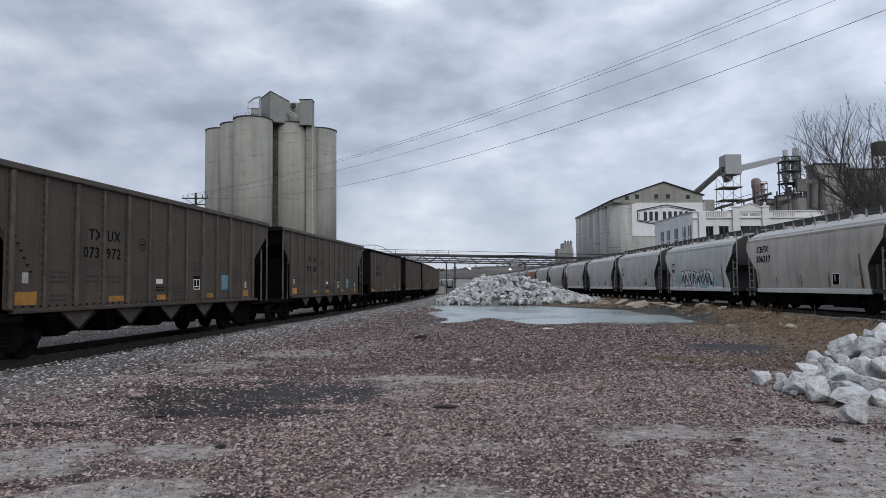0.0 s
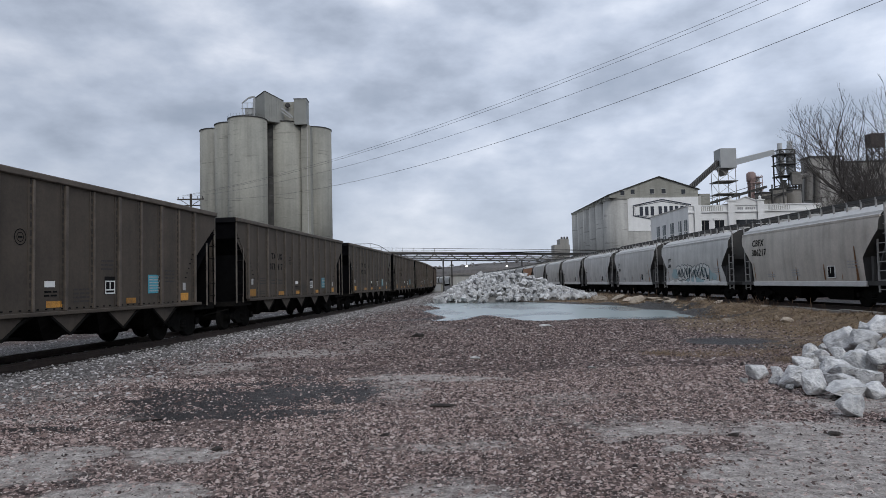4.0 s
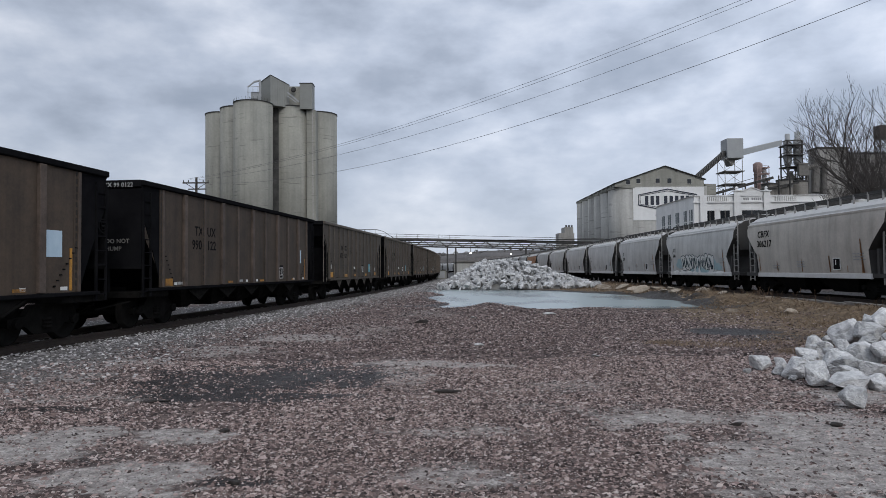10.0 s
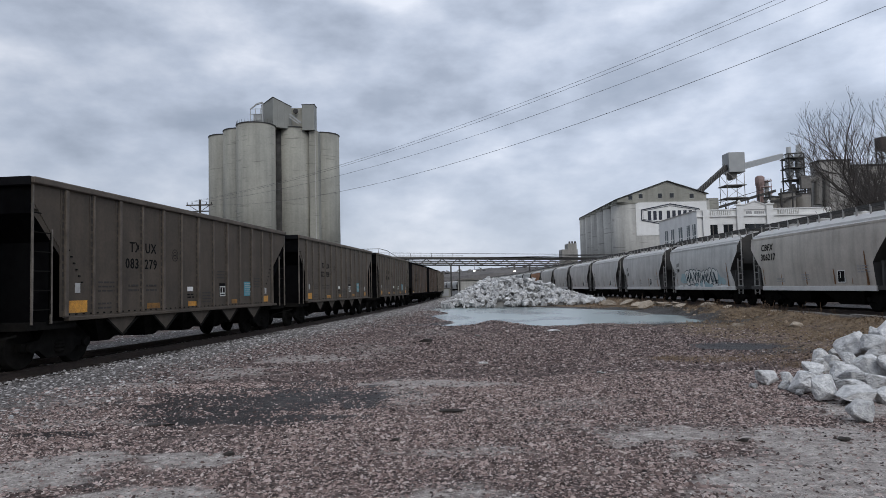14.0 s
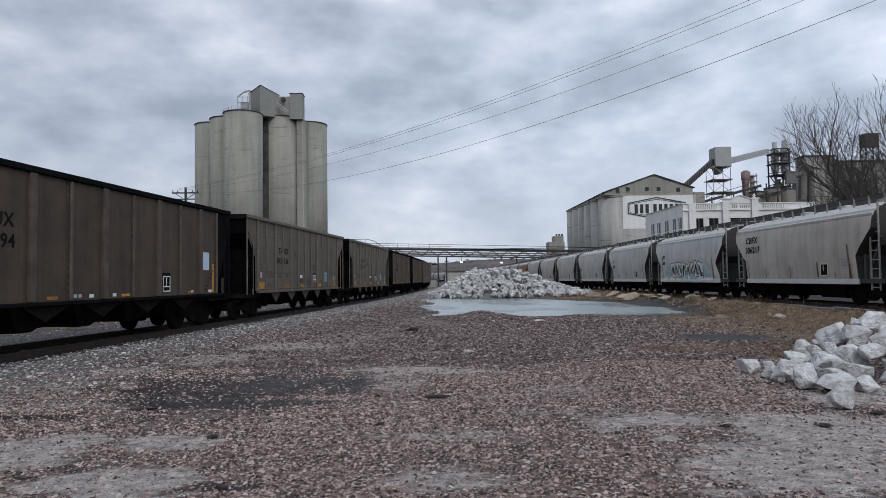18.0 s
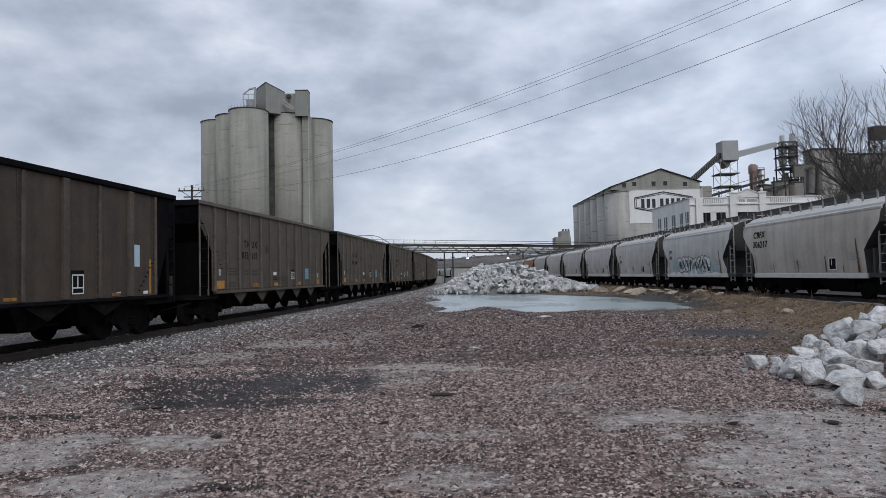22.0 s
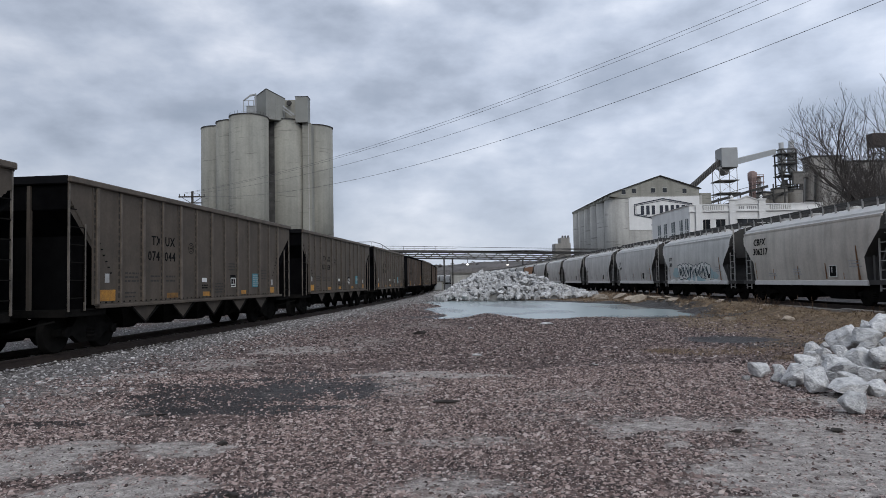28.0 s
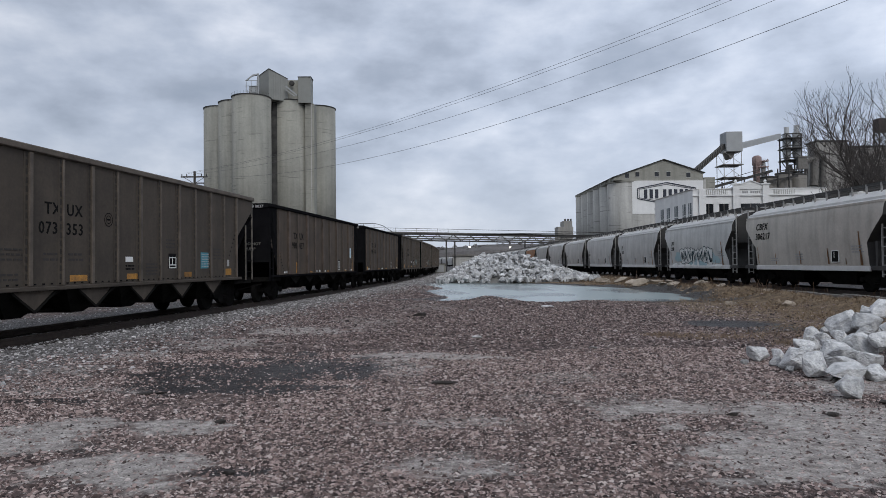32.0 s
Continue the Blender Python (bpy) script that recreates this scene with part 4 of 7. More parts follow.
def pond_ice():
    m = bpy.data.materials.new("frozen_pond")
    m.use_nodes = True
    nt = m.node_tree
    N, K = nt.nodes.new, nt.links.new
    bs = nt.nodes["Principled BSDF"]
    tc = N("ShaderNodeTexCoord")
    n = N("ShaderNodeTexNoise")
    n.inputs["Scale"].default_value, n.inputs["Detail"].default_value = 0.28, 5
    mp = N("ShaderNodeMapping")
    mp.inputs["Scale"].default_value = (1, 0.5, 1)
    K(tc.outputs["Object"], mp.inputs[0])
    K(mp.outputs[0], n.inputs["Vector"])
    cr = N("ShaderNodeValToRGB")
    e = cr.color_ramp.elements
    e[0].position, e[0].color = 0.41, (0.12, 0.15, 0.15, 1)
    e[1].position, e[1].color = 0.50, (0.31, 0.375, 0.37, 1)
    K(n.outputs[0], cr.inputs[0])
    K(cr.outputs[0], bs.inputs["Base Color"])
    bs.inputs["Roughness"].default_value = 0.22
    bm = bmesh.new()
    xs = [-3 + 18 * i / 30 for i in range(31)]
    ys = [27 + 34 * i / 30 for i in range(31)]
    g = [[bm.verts.new((x, y, -0.07)) for x in xs] for y in ys]
    for j in range(30):
        for i in range(30):
            bm.faces.new((g[j][i], g[j][i + 1], g[j + 1][i + 1], g[j + 1][i]))
    ob = finish(bm, "water", m)
    tagged(ob, "shallow frozen pond with pale grey ice", "pond", kind="structure")


pond_ice()


def stones_mesh(name, spots, material, rnd, label, category):
    """Many small angular stones in one mesh; spots: x, y, z, size."""
    base = np.array([(-1, -0.8, 0), (1, -0.8, 0), (1, 0.8, 0), (-1, 0.8, 0), (-0.5, 0.1, 1), (0.5, -0.1, 1)], dtype=float)
    tri = np.array([(0, 1, 5), (0, 5, 4), (1, 2, 5), (2, 3, 4), (2, 4, 5), (3, 0, 4)])
    r = np.random.RandomState(rnd)
    sp = np.array(spots)
    n = len(sp)
    v = np.repeat(base[None], n, 0) * r.uniform(0.6, 1.25, (n, 1, 3)) + r.uniform(-0.34, 0.34, (n, 6, 3)) * np.array((1, 1, 0.6))
    v[..., 1] *= r.uniform(0.4, 0.85, (n, 1))
    v[..., 2] = v[..., 2] * r.uniform(0.3, 0.85, (n, 1)) + v[..., 0] * r.uniform(-0.25, 0.25, (n, 1)) - 0.06
    a = r.uniform(0, 6.28, n)
    c, s = np.cos(a), np.sin(a)
    v = np.stack([v[..., 0] * c[:, None] - v[..., 1] * s[:, None], v[..., 0] * s[:, None] + v[..., 1] * c[:, None], v[..., 2]], -1)
    v = v * sp[:, None, 3:4] + sp[:, None, :3]
    me = bpy.data.meshes.new(name)
    f = (tri[None] + 6 * np.arange(n)[:, None, None]).reshape(-1, 3)
    me.from_pydata(v.reshape(-1, 3).tolist(), [], f.tolist())
    me.materials.append(material)
    return tagged(new(name, me), label, category, kind="stuff")


def island_mat(name, *stops, rough=0.9):
    m = bpy.data.materials.new(name)
    m.use_nodes = True
    nt = m.node_tree
    N, K = nt.nodes.new, nt.links.new
    bs = nt.nodes["Principled BSDF"]
    bs.inputs["Roughness"].default_value = rough
    ge = N("ShaderNodeNewGeometry")
    r = N("ShaderNodeValToRGB")
    e = r.color_ramp.elements
    e[0].position, e[0].color = stops[0][0], (*stops[0][1], 1)
    e[1].position, e[1].color = stops[-1][0], (*stops[-1][1], 1)
    for p, c in stops[1:-1]:
        e.new(p).color = (*c, 1)
    K(ge.outputs["Random Per Island"], r.inputs[0])
    n = N("ShaderNodeTexNoise")
    n.inputs["Scale"].default_value = 40
    tc = N("ShaderNodeTexCoord")
    K(tc.outputs["Object"], n.inputs["Vector"])
    mr = N("ShaderNodeMapRange")
    mr.inputs["To Min"].default_value, mr.inputs["To Max"].default_value = 0.6, 1.4
    K(n.outputs[0], mr.inputs[0])
    mu = N("ShaderNodeVectorMath")
    mu.operation = "MULTIPLY"
    K(r.outputs[0], mu.inputs[0])
    K(mr.outputs[0], mu.inputs[1])
    K(mu.outputs[0], bs.inputs["Base Color"])
    return m


M_GRAVEL = island_mat("loose_gravel", (0.0, (0.022, 0.016, 0.015)), (0.28, (0.10, 0.070, 0.063)), (0.55, (0.245, 0.178, 0.161)), (0.84, (0.415, 0.328, 0.30)), (1.0, (0.53, 0.462, 0.43)))
# darker copy for mid and far chips, the shade of their gaps mixed in
M_GRAVELD = island_mat("gap_shaded_gravel", (0.0, (0.015, 0.011, 0.010)), (0.35, (0.066, 0.046, 0.042)), (0.62, (0.175, 0.126, 0.116)), (0.86, (0.32, 0.252, 0.233)), (1.0, (0.46, 0.405, 0.38)))
M_GRIT = island_mat("fine_grit", (0.0, (0.09, 0.076, 0.07)), (0.5, (0.25, 0.215, 0.197)), (0.85, (0.42, 0.385, 0.36)), (1.0, (0.62, 0.60, 0.57)))
M_BALLAST = island_mat("crushed_ballast", (0.0, (0.06, 0.056, 0.054)), (0.4, (0.175, 0.165, 0.16)), (0.75, (0.35, 0.333, 0.325)), (1.0, (0.60, 0.58, 0.565)))


def gravel():
    r = np.random.RandomState(3)

    def scatter(count, y0, y1, power, side, lo, hi, silt_keep):
        """Chips between y0 and y1 inside the yard, thinned where the soil is silty or wet."""
        y = y0 + (y1 - y0) * r.uniform(0, 1, count) ** power
        x = r.uniform(-side, side, count) * (y + 1.5)
        dust, damp = patches(x, y, DUST, 3), patches(x, y, DAMP, 8)
        lush = patches(x, y, DENSE, 15)
        keep = 0.86 + 0.5 * value_noise(x * 0.7, y, 0.8, 21) + 0.35 * value_noise(x * 0.6, y, 2.3, 4) + 0.5 * lush
        keep = np.clip(keep, 0.12, 1) * (1 - (1 - silt_keep) * np.clip(dust * 1.25, 0, 1)) * (1 - 0.9 * damp)
        q = track_off(x, y)
        keep *= step_np(2.6, 4.6, q) * step_np(13.2, 9.5, x + 1.2 * value_noise(x, y, 0.7, 2)) * (1 - 0.75 * step_np(6.5, 8.5, x) * step_np(13, 15.5, y))
        keep *= np.hypot((x - 7.25) / 1.05, (y - 17.1) / 0.9) > 0.9
        ok = r.uniform(0, 1, count) < keep
        x, y = x[ok], y[ok]
        far = y > 26
        if far.any():
            wet = np.zeros(len(x), bool)
            wet[far] = [inside(a, b) > -0.15 for a, b in zip(x[far], y[far])]
            x, y = x[~wet], y[~wet]
        s = lo * (hi / lo) ** (r.uniform(0, 1, len(x)) ** 1.4) * (1 + 0.022 * np.maximum(0, y - 6))
        s *= np.where(r.uniform(0, 1, len(x)) < 0.012, 1.7, 1.0)
        return np.stack([x, y, surface(x, y), s], 1)
    near = scatter(175000, 3.4, 12.5, 0.72, 0.68, 0.009, 0.027, 0.13)
    mid = scatter(120000, 12.5, 24, 0.8, 0.66, 0.012, 0.033, 0.2)
    far = scatter(70000, 24, 50, 1.1, 0.5, 0.016, 0.036, 0.4)
    stones_mesh("gravel", near, M_GRAVEL, 1, "loose brown and grey gravel on the yard", "gravel")
    stones_mesh("dark_gravel", np.concatenate([mid, far]), M_GRAVELD, 6, "dark red-brown gravel on the yard, gap shade in its colour", "gravel")
    stones_mesh("pebble_grit", scatter(46000, 3.4, 11, 0.8, 0.68, 0.004, 0.012, 1.0), M_GRIT, 4, "fine pale and dark grit on the yard", "grit")
    rnd = random.Random(3)
    ball = []
    while len(ball) < 38000:
        s = 4 + 110 * rnd.random() ** 1.5
        q = rnd.choice((-1, 1, 1, 1, 1)) * (0.9 + 4.6 * rnd.random() ** 1.3) if rnd.random() < 0.85 else rnd.uniform(-0.6, 0.6)
        if abs(q) > 3.0 and rnd.random() < (abs(q) - 3.0) * 0.33:
            continue
        p = track(s) @ Vector((0, -q, 0))
        ball.append((p.x, p.y, 0.0, rnd.uniform(0.018, 0.042) * (1 + 0.006 * s)))
    ball = np.array(ball)
    ball[:, 2] = np.maximum(surface(ball[:, 0], ball[:, 1]), -0.06)
    stones_mesh("ballast_stone", ball, M_BALLAST, 2, "grey crushed ballast stones along the line", "ballast")


gravel()


# ---------------------------------------------------------------- rails and ties
def rail_profile(bm, pts, z):
    """A flat-bottomed rail swept along points (x, y, heading)."""
    prof = [(-0.07, 0), (-0.07, 0.012), (-0.012, 0.03), (-0.012, 0.13), (-0.036, 0.14), (-0.036, 0.172), (0.036, 0.172), (0.036, 0.14), (0.012, 0.13), (0.012, 0.03), (0.07, 0.012), (0.07, 0)]
    prev = None
    for x, y, h in pts:
        c, s = math.cos(h), math.sin(h)
        ring = [bm.verts.new((x - s * a, y + c * a, z + b - 0.172)) for a, b in prof]
        if prev:
            for i in range(len(prof)):
                bm.faces.new((prev[i], prev[(i + 1) % len(prof)], ring[(i + 1) % len(prof)], ring[i]))
        prev = ring


def line(name, samples, z, ties, label):
    e = thing(name, pose(0, 0, 0), label, "railway track", kind="structure")
    for off in (-0.755, 0.755):
        bm = bmesh.new()
        rail_profile(bm, [(x - math.sin(h) * off, y + math.cos(h) * off, h) for x, y, h in samples], z)
        part("rail", bm, M_RAIL, e)
    bm = boxes((-0.115, 0.115, -1.3, 1.3, z - 0.35, z - 0.174), bevel=0.015)
    first = None
    for x, y, h in ties:
        if first is None:
            first = part("tie", bm, M_TIE, e)
            o = first
        else:
            o = new("tie", first.data)
            o.parent = e
        o.matrix_basis = pose(x, y, 0, 0, 0, math.degrees(h))
    return e


def samples_near(s0, s1, step):
    out = []
    s = s0
    while s < s1:
        m = track(s)
        out.append((m.translation.x, m.translation.y, m.to_euler().z))
        s += step
    return out


line("railway_line", samples_near(-60, 420, 4), RAIL_Z, samples_near(0, 84, 0.53), "rusty rails on dark ties in ballast")
line("siding", [(HX, y, math.pi / 2) for y in range(-30, 460, 10)], HOP_RAIL, [(HX, 8 + 0.55 * i, math.pi / 2) for i in range(110)], "siding track half buried in weeds")


# ---------------------------------------------------------------- covered hoppers on the siding
def covered_hopper(letters, roofmat=M_HOPROOF, body=M_HOP, graffiti=False, far=False):
    car = thing("covered_hopper_car", pose(0, 0, 0), "pale grey covered hopper car with rounded sides and roof walkway", "freight car", "covered hoppers on the siding")
    bot = 4.72 if graffiti else 4.36
    sec = [(1.44, 0.98, bot), (1.47, 1.25, bot), (1.53, 1.86, 4.36), (1.56, 2.15, 4.64), (1.56, 2.5, 4.98), (1.55, 2.82, 5.30), (1.53, 3.15, 5.35), (1.46, 3.34, 5.36)]
    roof = [(1.30, 3.52, 5.38), (0.95, 3.72, 5.38), (0.5, 3.83, 5.38), (0.0, 3.87, 5.38)]

    def shell(levels, name, material, smoothed=True):
        bm = bmesh.new()
        for sgn in (-1, 1):
            prev = None
            for y, z, l in levels:
                row = [bm.verts.new((-l + 2 * l * i / 12, sgn * y, z)) for i in range(13)]
                if prev:
                    for i in range(12):
                        bm.faces.new((prev[i], prev[i + 1], row[i + 1], row[i]))
                prev = row
        bmesh.ops.remove_doubles(bm, verts=bm.verts, dist=0.001)
        return part(name, bm, material, car, "", smoothed)

    shell(sec, "body_shell", body)
    shell([sec[-1]] + roof, "roof", roofmat)
    # eave rail
    for sgn in (-1, 1):
        part("eave_rail", boxes((-5.36, 5.36, sgn * 1.47 - 0.035, sgn * 1.47 + 0.035, 3.28, 3.36)), body, car)
        part("side_sill", boxes((-bot - 0.04, bot + 0.04, sgn * 1.43 - 0.05, sgn * 1.43 + 0.05, 0.80, 1.0), bevel=0.015), roofmat, car)
    for e in (-1, 1):
        bm = bmesh.new()
        pv = None
        for y, z, l in sec + roof:
            row = [bm.verts.new((e * l, yy, z)) for yy in (-y, y)]
            if pv:
                bm.faces.new((pv[0], pv[1], row[1], row[0]))
            pv = row
        bmesh.ops.remove_doubles(bm, verts=bm.verts, dist=0.001)
        # dark steel on slope sheet and end wall stands in for the gap's shade
        part("slope_sheet", bm, M_PLANTD, car, "end slope sheet coloured dark for the shade between cars")
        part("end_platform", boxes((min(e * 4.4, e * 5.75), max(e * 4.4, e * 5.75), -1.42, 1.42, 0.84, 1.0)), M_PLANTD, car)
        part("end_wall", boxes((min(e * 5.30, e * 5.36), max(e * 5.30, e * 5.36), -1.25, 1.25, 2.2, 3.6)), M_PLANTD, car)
        for y in (-1.36, 1.36):
            bm = bmesh.new()
            for x in (4.98, 5.46):
                beam(bm, (e * x, y, 0.6), (e * x, y, 3.75 if x > 5.4 else 2.5), 0.05)
            for k in range(9):
                beam(bm, (e * (4.98 if k < 6 else 5.3), y, 0.7 + 0.33 * k), (e * 5.46, y, 0.7 + 0.33 * k), 0.03)
            part("ladder", bm, M_LADDER, car)
            part("end_post", boxes((e * 4.72 - 0.06, e * 4.72 + 0.06, y - 0.05, y + 0.05, 0.9, 1.9)), M_PLANTD, car)
        bm = bmesh.new()
        beam(bm, (e * 4.75, -1.3, 1.0), (e * 5.5, -1.3, 2.5), 0.08)
        beam(bm, (e * 4.75, 1.3, 1.0), (e * 5.5, 1.3, 2.5), 0.08)
        beam(bm, (e * 4.75, -1.3, 1.0), (e * 4.75, 1.3, 1.0), 0.08)
        part("end_brace", bm, M_PLANTD, car)
        part("coupler", boxes((min(e * 5.6, e * 6.16), max(e * 5.6, e * 6.16), -0.12, 0.12, 0.7, 0.96), bevel=0.03), M_UNDER, car)
        truck(car, e * 4.25, far, True)
    # roof walkway
    bm = boxes((-5.8, 5.8, -0.32, -0.26, 3.98, 4.04), (-5.8, 5.8, 0.26, 0.32, 3.98, 4.04), (-5.8, 5.8, -0.62, -0.56, 3.98, 4.05), (-5.8, 5.8, 0.56, 0.62, 3.98, 4.05))
    for i in range(40):
        x = -5.75 + i * 0.295
        box(bm, x - 0.02, x + 0.02, -0.6, 0.6, 3.985, 4.02)
    part("roof_walkway", bm, M_PLANTD, car)
    for sgn in (-1, 1):
        part("roof_rail", beam(bmesh.new(), (-5.5, sgn * 0.95, 4.03), (5.5, sgn * 0.95, 4.03), 0.08), M_PLANTD, car)
        bm = bmesh.new()
        for i in range(13):
            x = -5.3 + i * 0.883
            beam(bm, (x, sgn * 0.97, 3.66), (x, sgn * 0.97, 4.06), 0.055)
        tagged(part("railing", bm, M_LADDER, car), kind="stuff")
        part("eave_step", boxes((-5.36, 5.36, sgn * 1.37 - 0.02, sgn * 1.37 + 0.02, 3.42, 3.50)), roofmat, car)
    for x in (-4.0, -1.4, 1.4, 4.0):
        part("roof_hatch", lathe(bmesh.new(), [(0.28, 3.78), (0.28, 3.98), (0.2, 4.03), (0.02, 4.05)], 12, x, 0), roofmat, car)
    # discharge bays, wide and near-black to hold the shadow under the body
    for x in (-1.9, 1.9):
        bm = bmesh.new()
        v = [bm.verts.new(p) for p in ((x - 1.6, -1.38, 0.95), (x + 1.6, -1.38, 0.95), (x + 1.6, 1.38, 0.95), (x - 1.6, 1.38, 0.95), (x - 0.8, -0.9, 0.25), (x + 0.8, -0.9, 0.25), (x + 0.8, 0.9, 0.25), (x - 0.8, 0.9, 0.25))]
        for fc in ((0, 1, 5, 4), (1, 2, 6, 5), (2, 3, 7, 6), (3, 0, 4, 7), (4, 5, 6, 7)):
            bm.faces.new([v[k] for k in fc])
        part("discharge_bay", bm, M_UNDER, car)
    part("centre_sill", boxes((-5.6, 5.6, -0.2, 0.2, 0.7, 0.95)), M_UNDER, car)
    if far:
        return car
    # markings on the side that faces the yard (local +y)
    rnd = random.Random(len(letters) + 7)

    def side_y(z):
        for (y0, z0, _), (y1, z1, _) in zip(sec, sec[1:]):
            if z0 <= z <= z1:
                return y0 + (y1 - y0) * (z - z0) / (z1 - z0) + 0.012
        return 1.46
    for s, x, z, size in letters:
        ob = part("lettering", text_bm(s, size, pose(x, side_y(z + 0.2) + 0.006, z, 90, 0, 180), 1.1, shear=0.25 if s.isalpha() else 0.05), M_STENCIL, car)
    for x, z0, z1, w in ((-4.02, 1.02, 1.55, 0.17), (-3.98, 1.55, 2.3, 0.12), (-1.85, 1.06, 1.7, 0.10), (0.27, 1.06, 1.62, 0.08), (2.4, 1.06, 1.55, 0.08), (4.1, 1.1, 1.9, 0.07), (-3.0, 1.06, 1.3, 0.05)):
        bm = bmesh.new()
        v = [bm.verts.new(p) for p in ((x, side_y(z0) + 0.002, z0), (x + w, side_y(z0) + 0.002, z0), (x + w * 0.7, side_y(z1) + 0.004, z1), (x + w * 0.2, side_y(z1) + 0.004, z1))]
        bm.faces.new(v)
        bmesh.ops.solidify(bm, geom=bm.faces[:], thickness=0.004)
        part("rust_streak", bm, M_RUST, car)
    part("data_panel", boxes((-2.52, -2.08, side_y(1.2) - 0.03, side_y(1.4) + 0.006, 1.16, 1.58)), M_STENCIL, car)
    yp = side_y(1.4) + 0.007
    for q in ((-2.55, -2.05, 1.58, 1.61), (-2.55, -2.05, 1.13, 1.16), (-2.55, -2.52, 1.16, 1.58), (-2.08, -2.05, 1.16, 1.58), (-2.26, -2.22, 1.32, 1.54)):
        part("panel_edge", boxes((q[0], q[1], yp - 0.03, yp + 0.004, q[2], q[3])), M_WHITE, car)
    for x0, z0, rows_ in ((0.7, 1.25, 3), (2.9, 1.2, 2), (-3.4, 1.5, 3)):
        bm = bmesh.new()
        for i in range(rows_):
            x = x0
            while x > x0 - 0.6:
                d = rnd.uniform(0.06, 0.2)
                box(bm, x - d, x, side_y(z0 + i * 0.11) - 0.004, side_y(z0 + i * 0.11) + 0.006, z0 + i * 0.11, z0 + i * 0.11 + 0.045)
                x -= d + 0.05
        tagged(part("stencil_block", bm, M_GREYLET, car), kind="stuff")
    if graffiti:
        r2 = random.Random(6)

        def patch(ring, name, material, off, label):
            bm = bmesh.new()
            c = (sum(p[0] for p in ring) / len(ring), sum(p[1] for p in ring) / len(ring))
            mid = bm.verts.new((c[0], (side_y(c[1]) if c[1] > 1.0 else 1.497) + off, c[1]))
            vs = [bm.verts.new((x, (side_y(z) if z > 1.0 else 1.497) + off, z)) for x, z in ring]
            for k in range(len(vs)):
                bm.faces.new((mid, vs[k], vs[(k + 1) % len(vs)]))
            return part(name, bm, material, car, label)

        def line(ring, name, w, label):
            bm = bmesh.new()
            c = (sum(p[0] for p in ring) / len(ring), sum(p[1] for p in ring) / len(ring))
            loops = []
            for x, z in ring:
                d = Vector((x - c[0], z - c[1])).normalized() * w * 0.5
                loops.append([bm.verts.new((x + k * d.x, side_y(z + k * d.y) + 0.012, z + k * d.y)) for k in (-1, 1)])
            for p, q in zip(loops, loops[1:] + loops[:1]):
                bm.faces.new((p[0], p[1], q[1], q[0]))
            return part(name, bm, M_TEALG, car, label)

        def blob(cx, cz, w, h, g, sq, n=22):
            ring = []
            for k in range(n):
                t = 2 * math.pi * k / n
                c, d = math.cos(t), math.sin(t)
                q = 1 + 0.13 * math.sin(3 * t + 1.7 * g) + 0.09 * math.sin(5 * t + g)
                ring.append((cx + w * q * math.copysign(abs(c) ** sq, c), cz + h * q * math.copysign(abs(d) ** sq, d)))
            return ring
        patch(blob(-0.1, 1.45, 2.9, 0.42, 4, 0.7, 40), "spray_haze", M_TEALL, 0.001, "pale teal spray haze")
        haze = blob(2.75, 1.5, 0.75, 0.30, 2, 0.8)
        patch(haze, "spray_haze", M_TEALL, 0.002, "pale teal spray haze")
        patch(blob(-2.9, 1.3, 0.8, 0.18, 5, 0.8), "spray_haze", M_TEALL, 0.002, "pale teal spray haze")
        for g in range(8):
            cx, cz = 2.1 - g * 0.62, 1.54 + r2.uniform(-0.06, 0.06)
            ring = blob(cx, cz, r2.uniform(0.30, 0.40), r2.uniform(0.42, 0.54), g, 0.55)
            patch(ring, "spray_fill", M_WHITE, 0.005 + 0.002 * (g % 3), "white spray-painted letter shape")
            line(ring, "spray_line", 0.05, "blue-grey spray-painted outline")
            bm = bmesh.new()
            x, z = cx - 0.2, cz - 0.34
            for k in range(4):
                q = (cx + r2.uniform(-0.26, 0.26), cz + (0.34 if k % 2 == 0 else -0.3) * r2.uniform(0.6, 1.0))
                beam(bm, (x, side_y(z) + 0.012, z), (q[0], side_y(q[1]) + 0.012, q[1]), 0.05, 0.03)
                x, z = q
            part("spray_stroke", bm, M_TEALG, car, "blue-grey jagged spray-painted stroke")
        for g in range(7):
            patch(blob(3.6 - g * 1.15, 0.97 + r2.uniform(-0.02, 0.03), r2.uniform(0.4, 0.62), r2.uniform(0.10, 0.15), g + 1, 0.8), "spray_fill", M_WHITE, 0.004 + 0.002 * (g % 2), "white spray-painted drip patch on the sill")
    return car


M_TEALG = mat("blue_grey_spray", (0.045, 0.075, 0.09), (0.03, 0.05, 0.06), 0.7, 0, 3)
M_TEALL = mat("pale_blue_spray", (0.27, 0.40, 0.43), (0.36, 0.47, 0.50), 0.7, 0, 3)


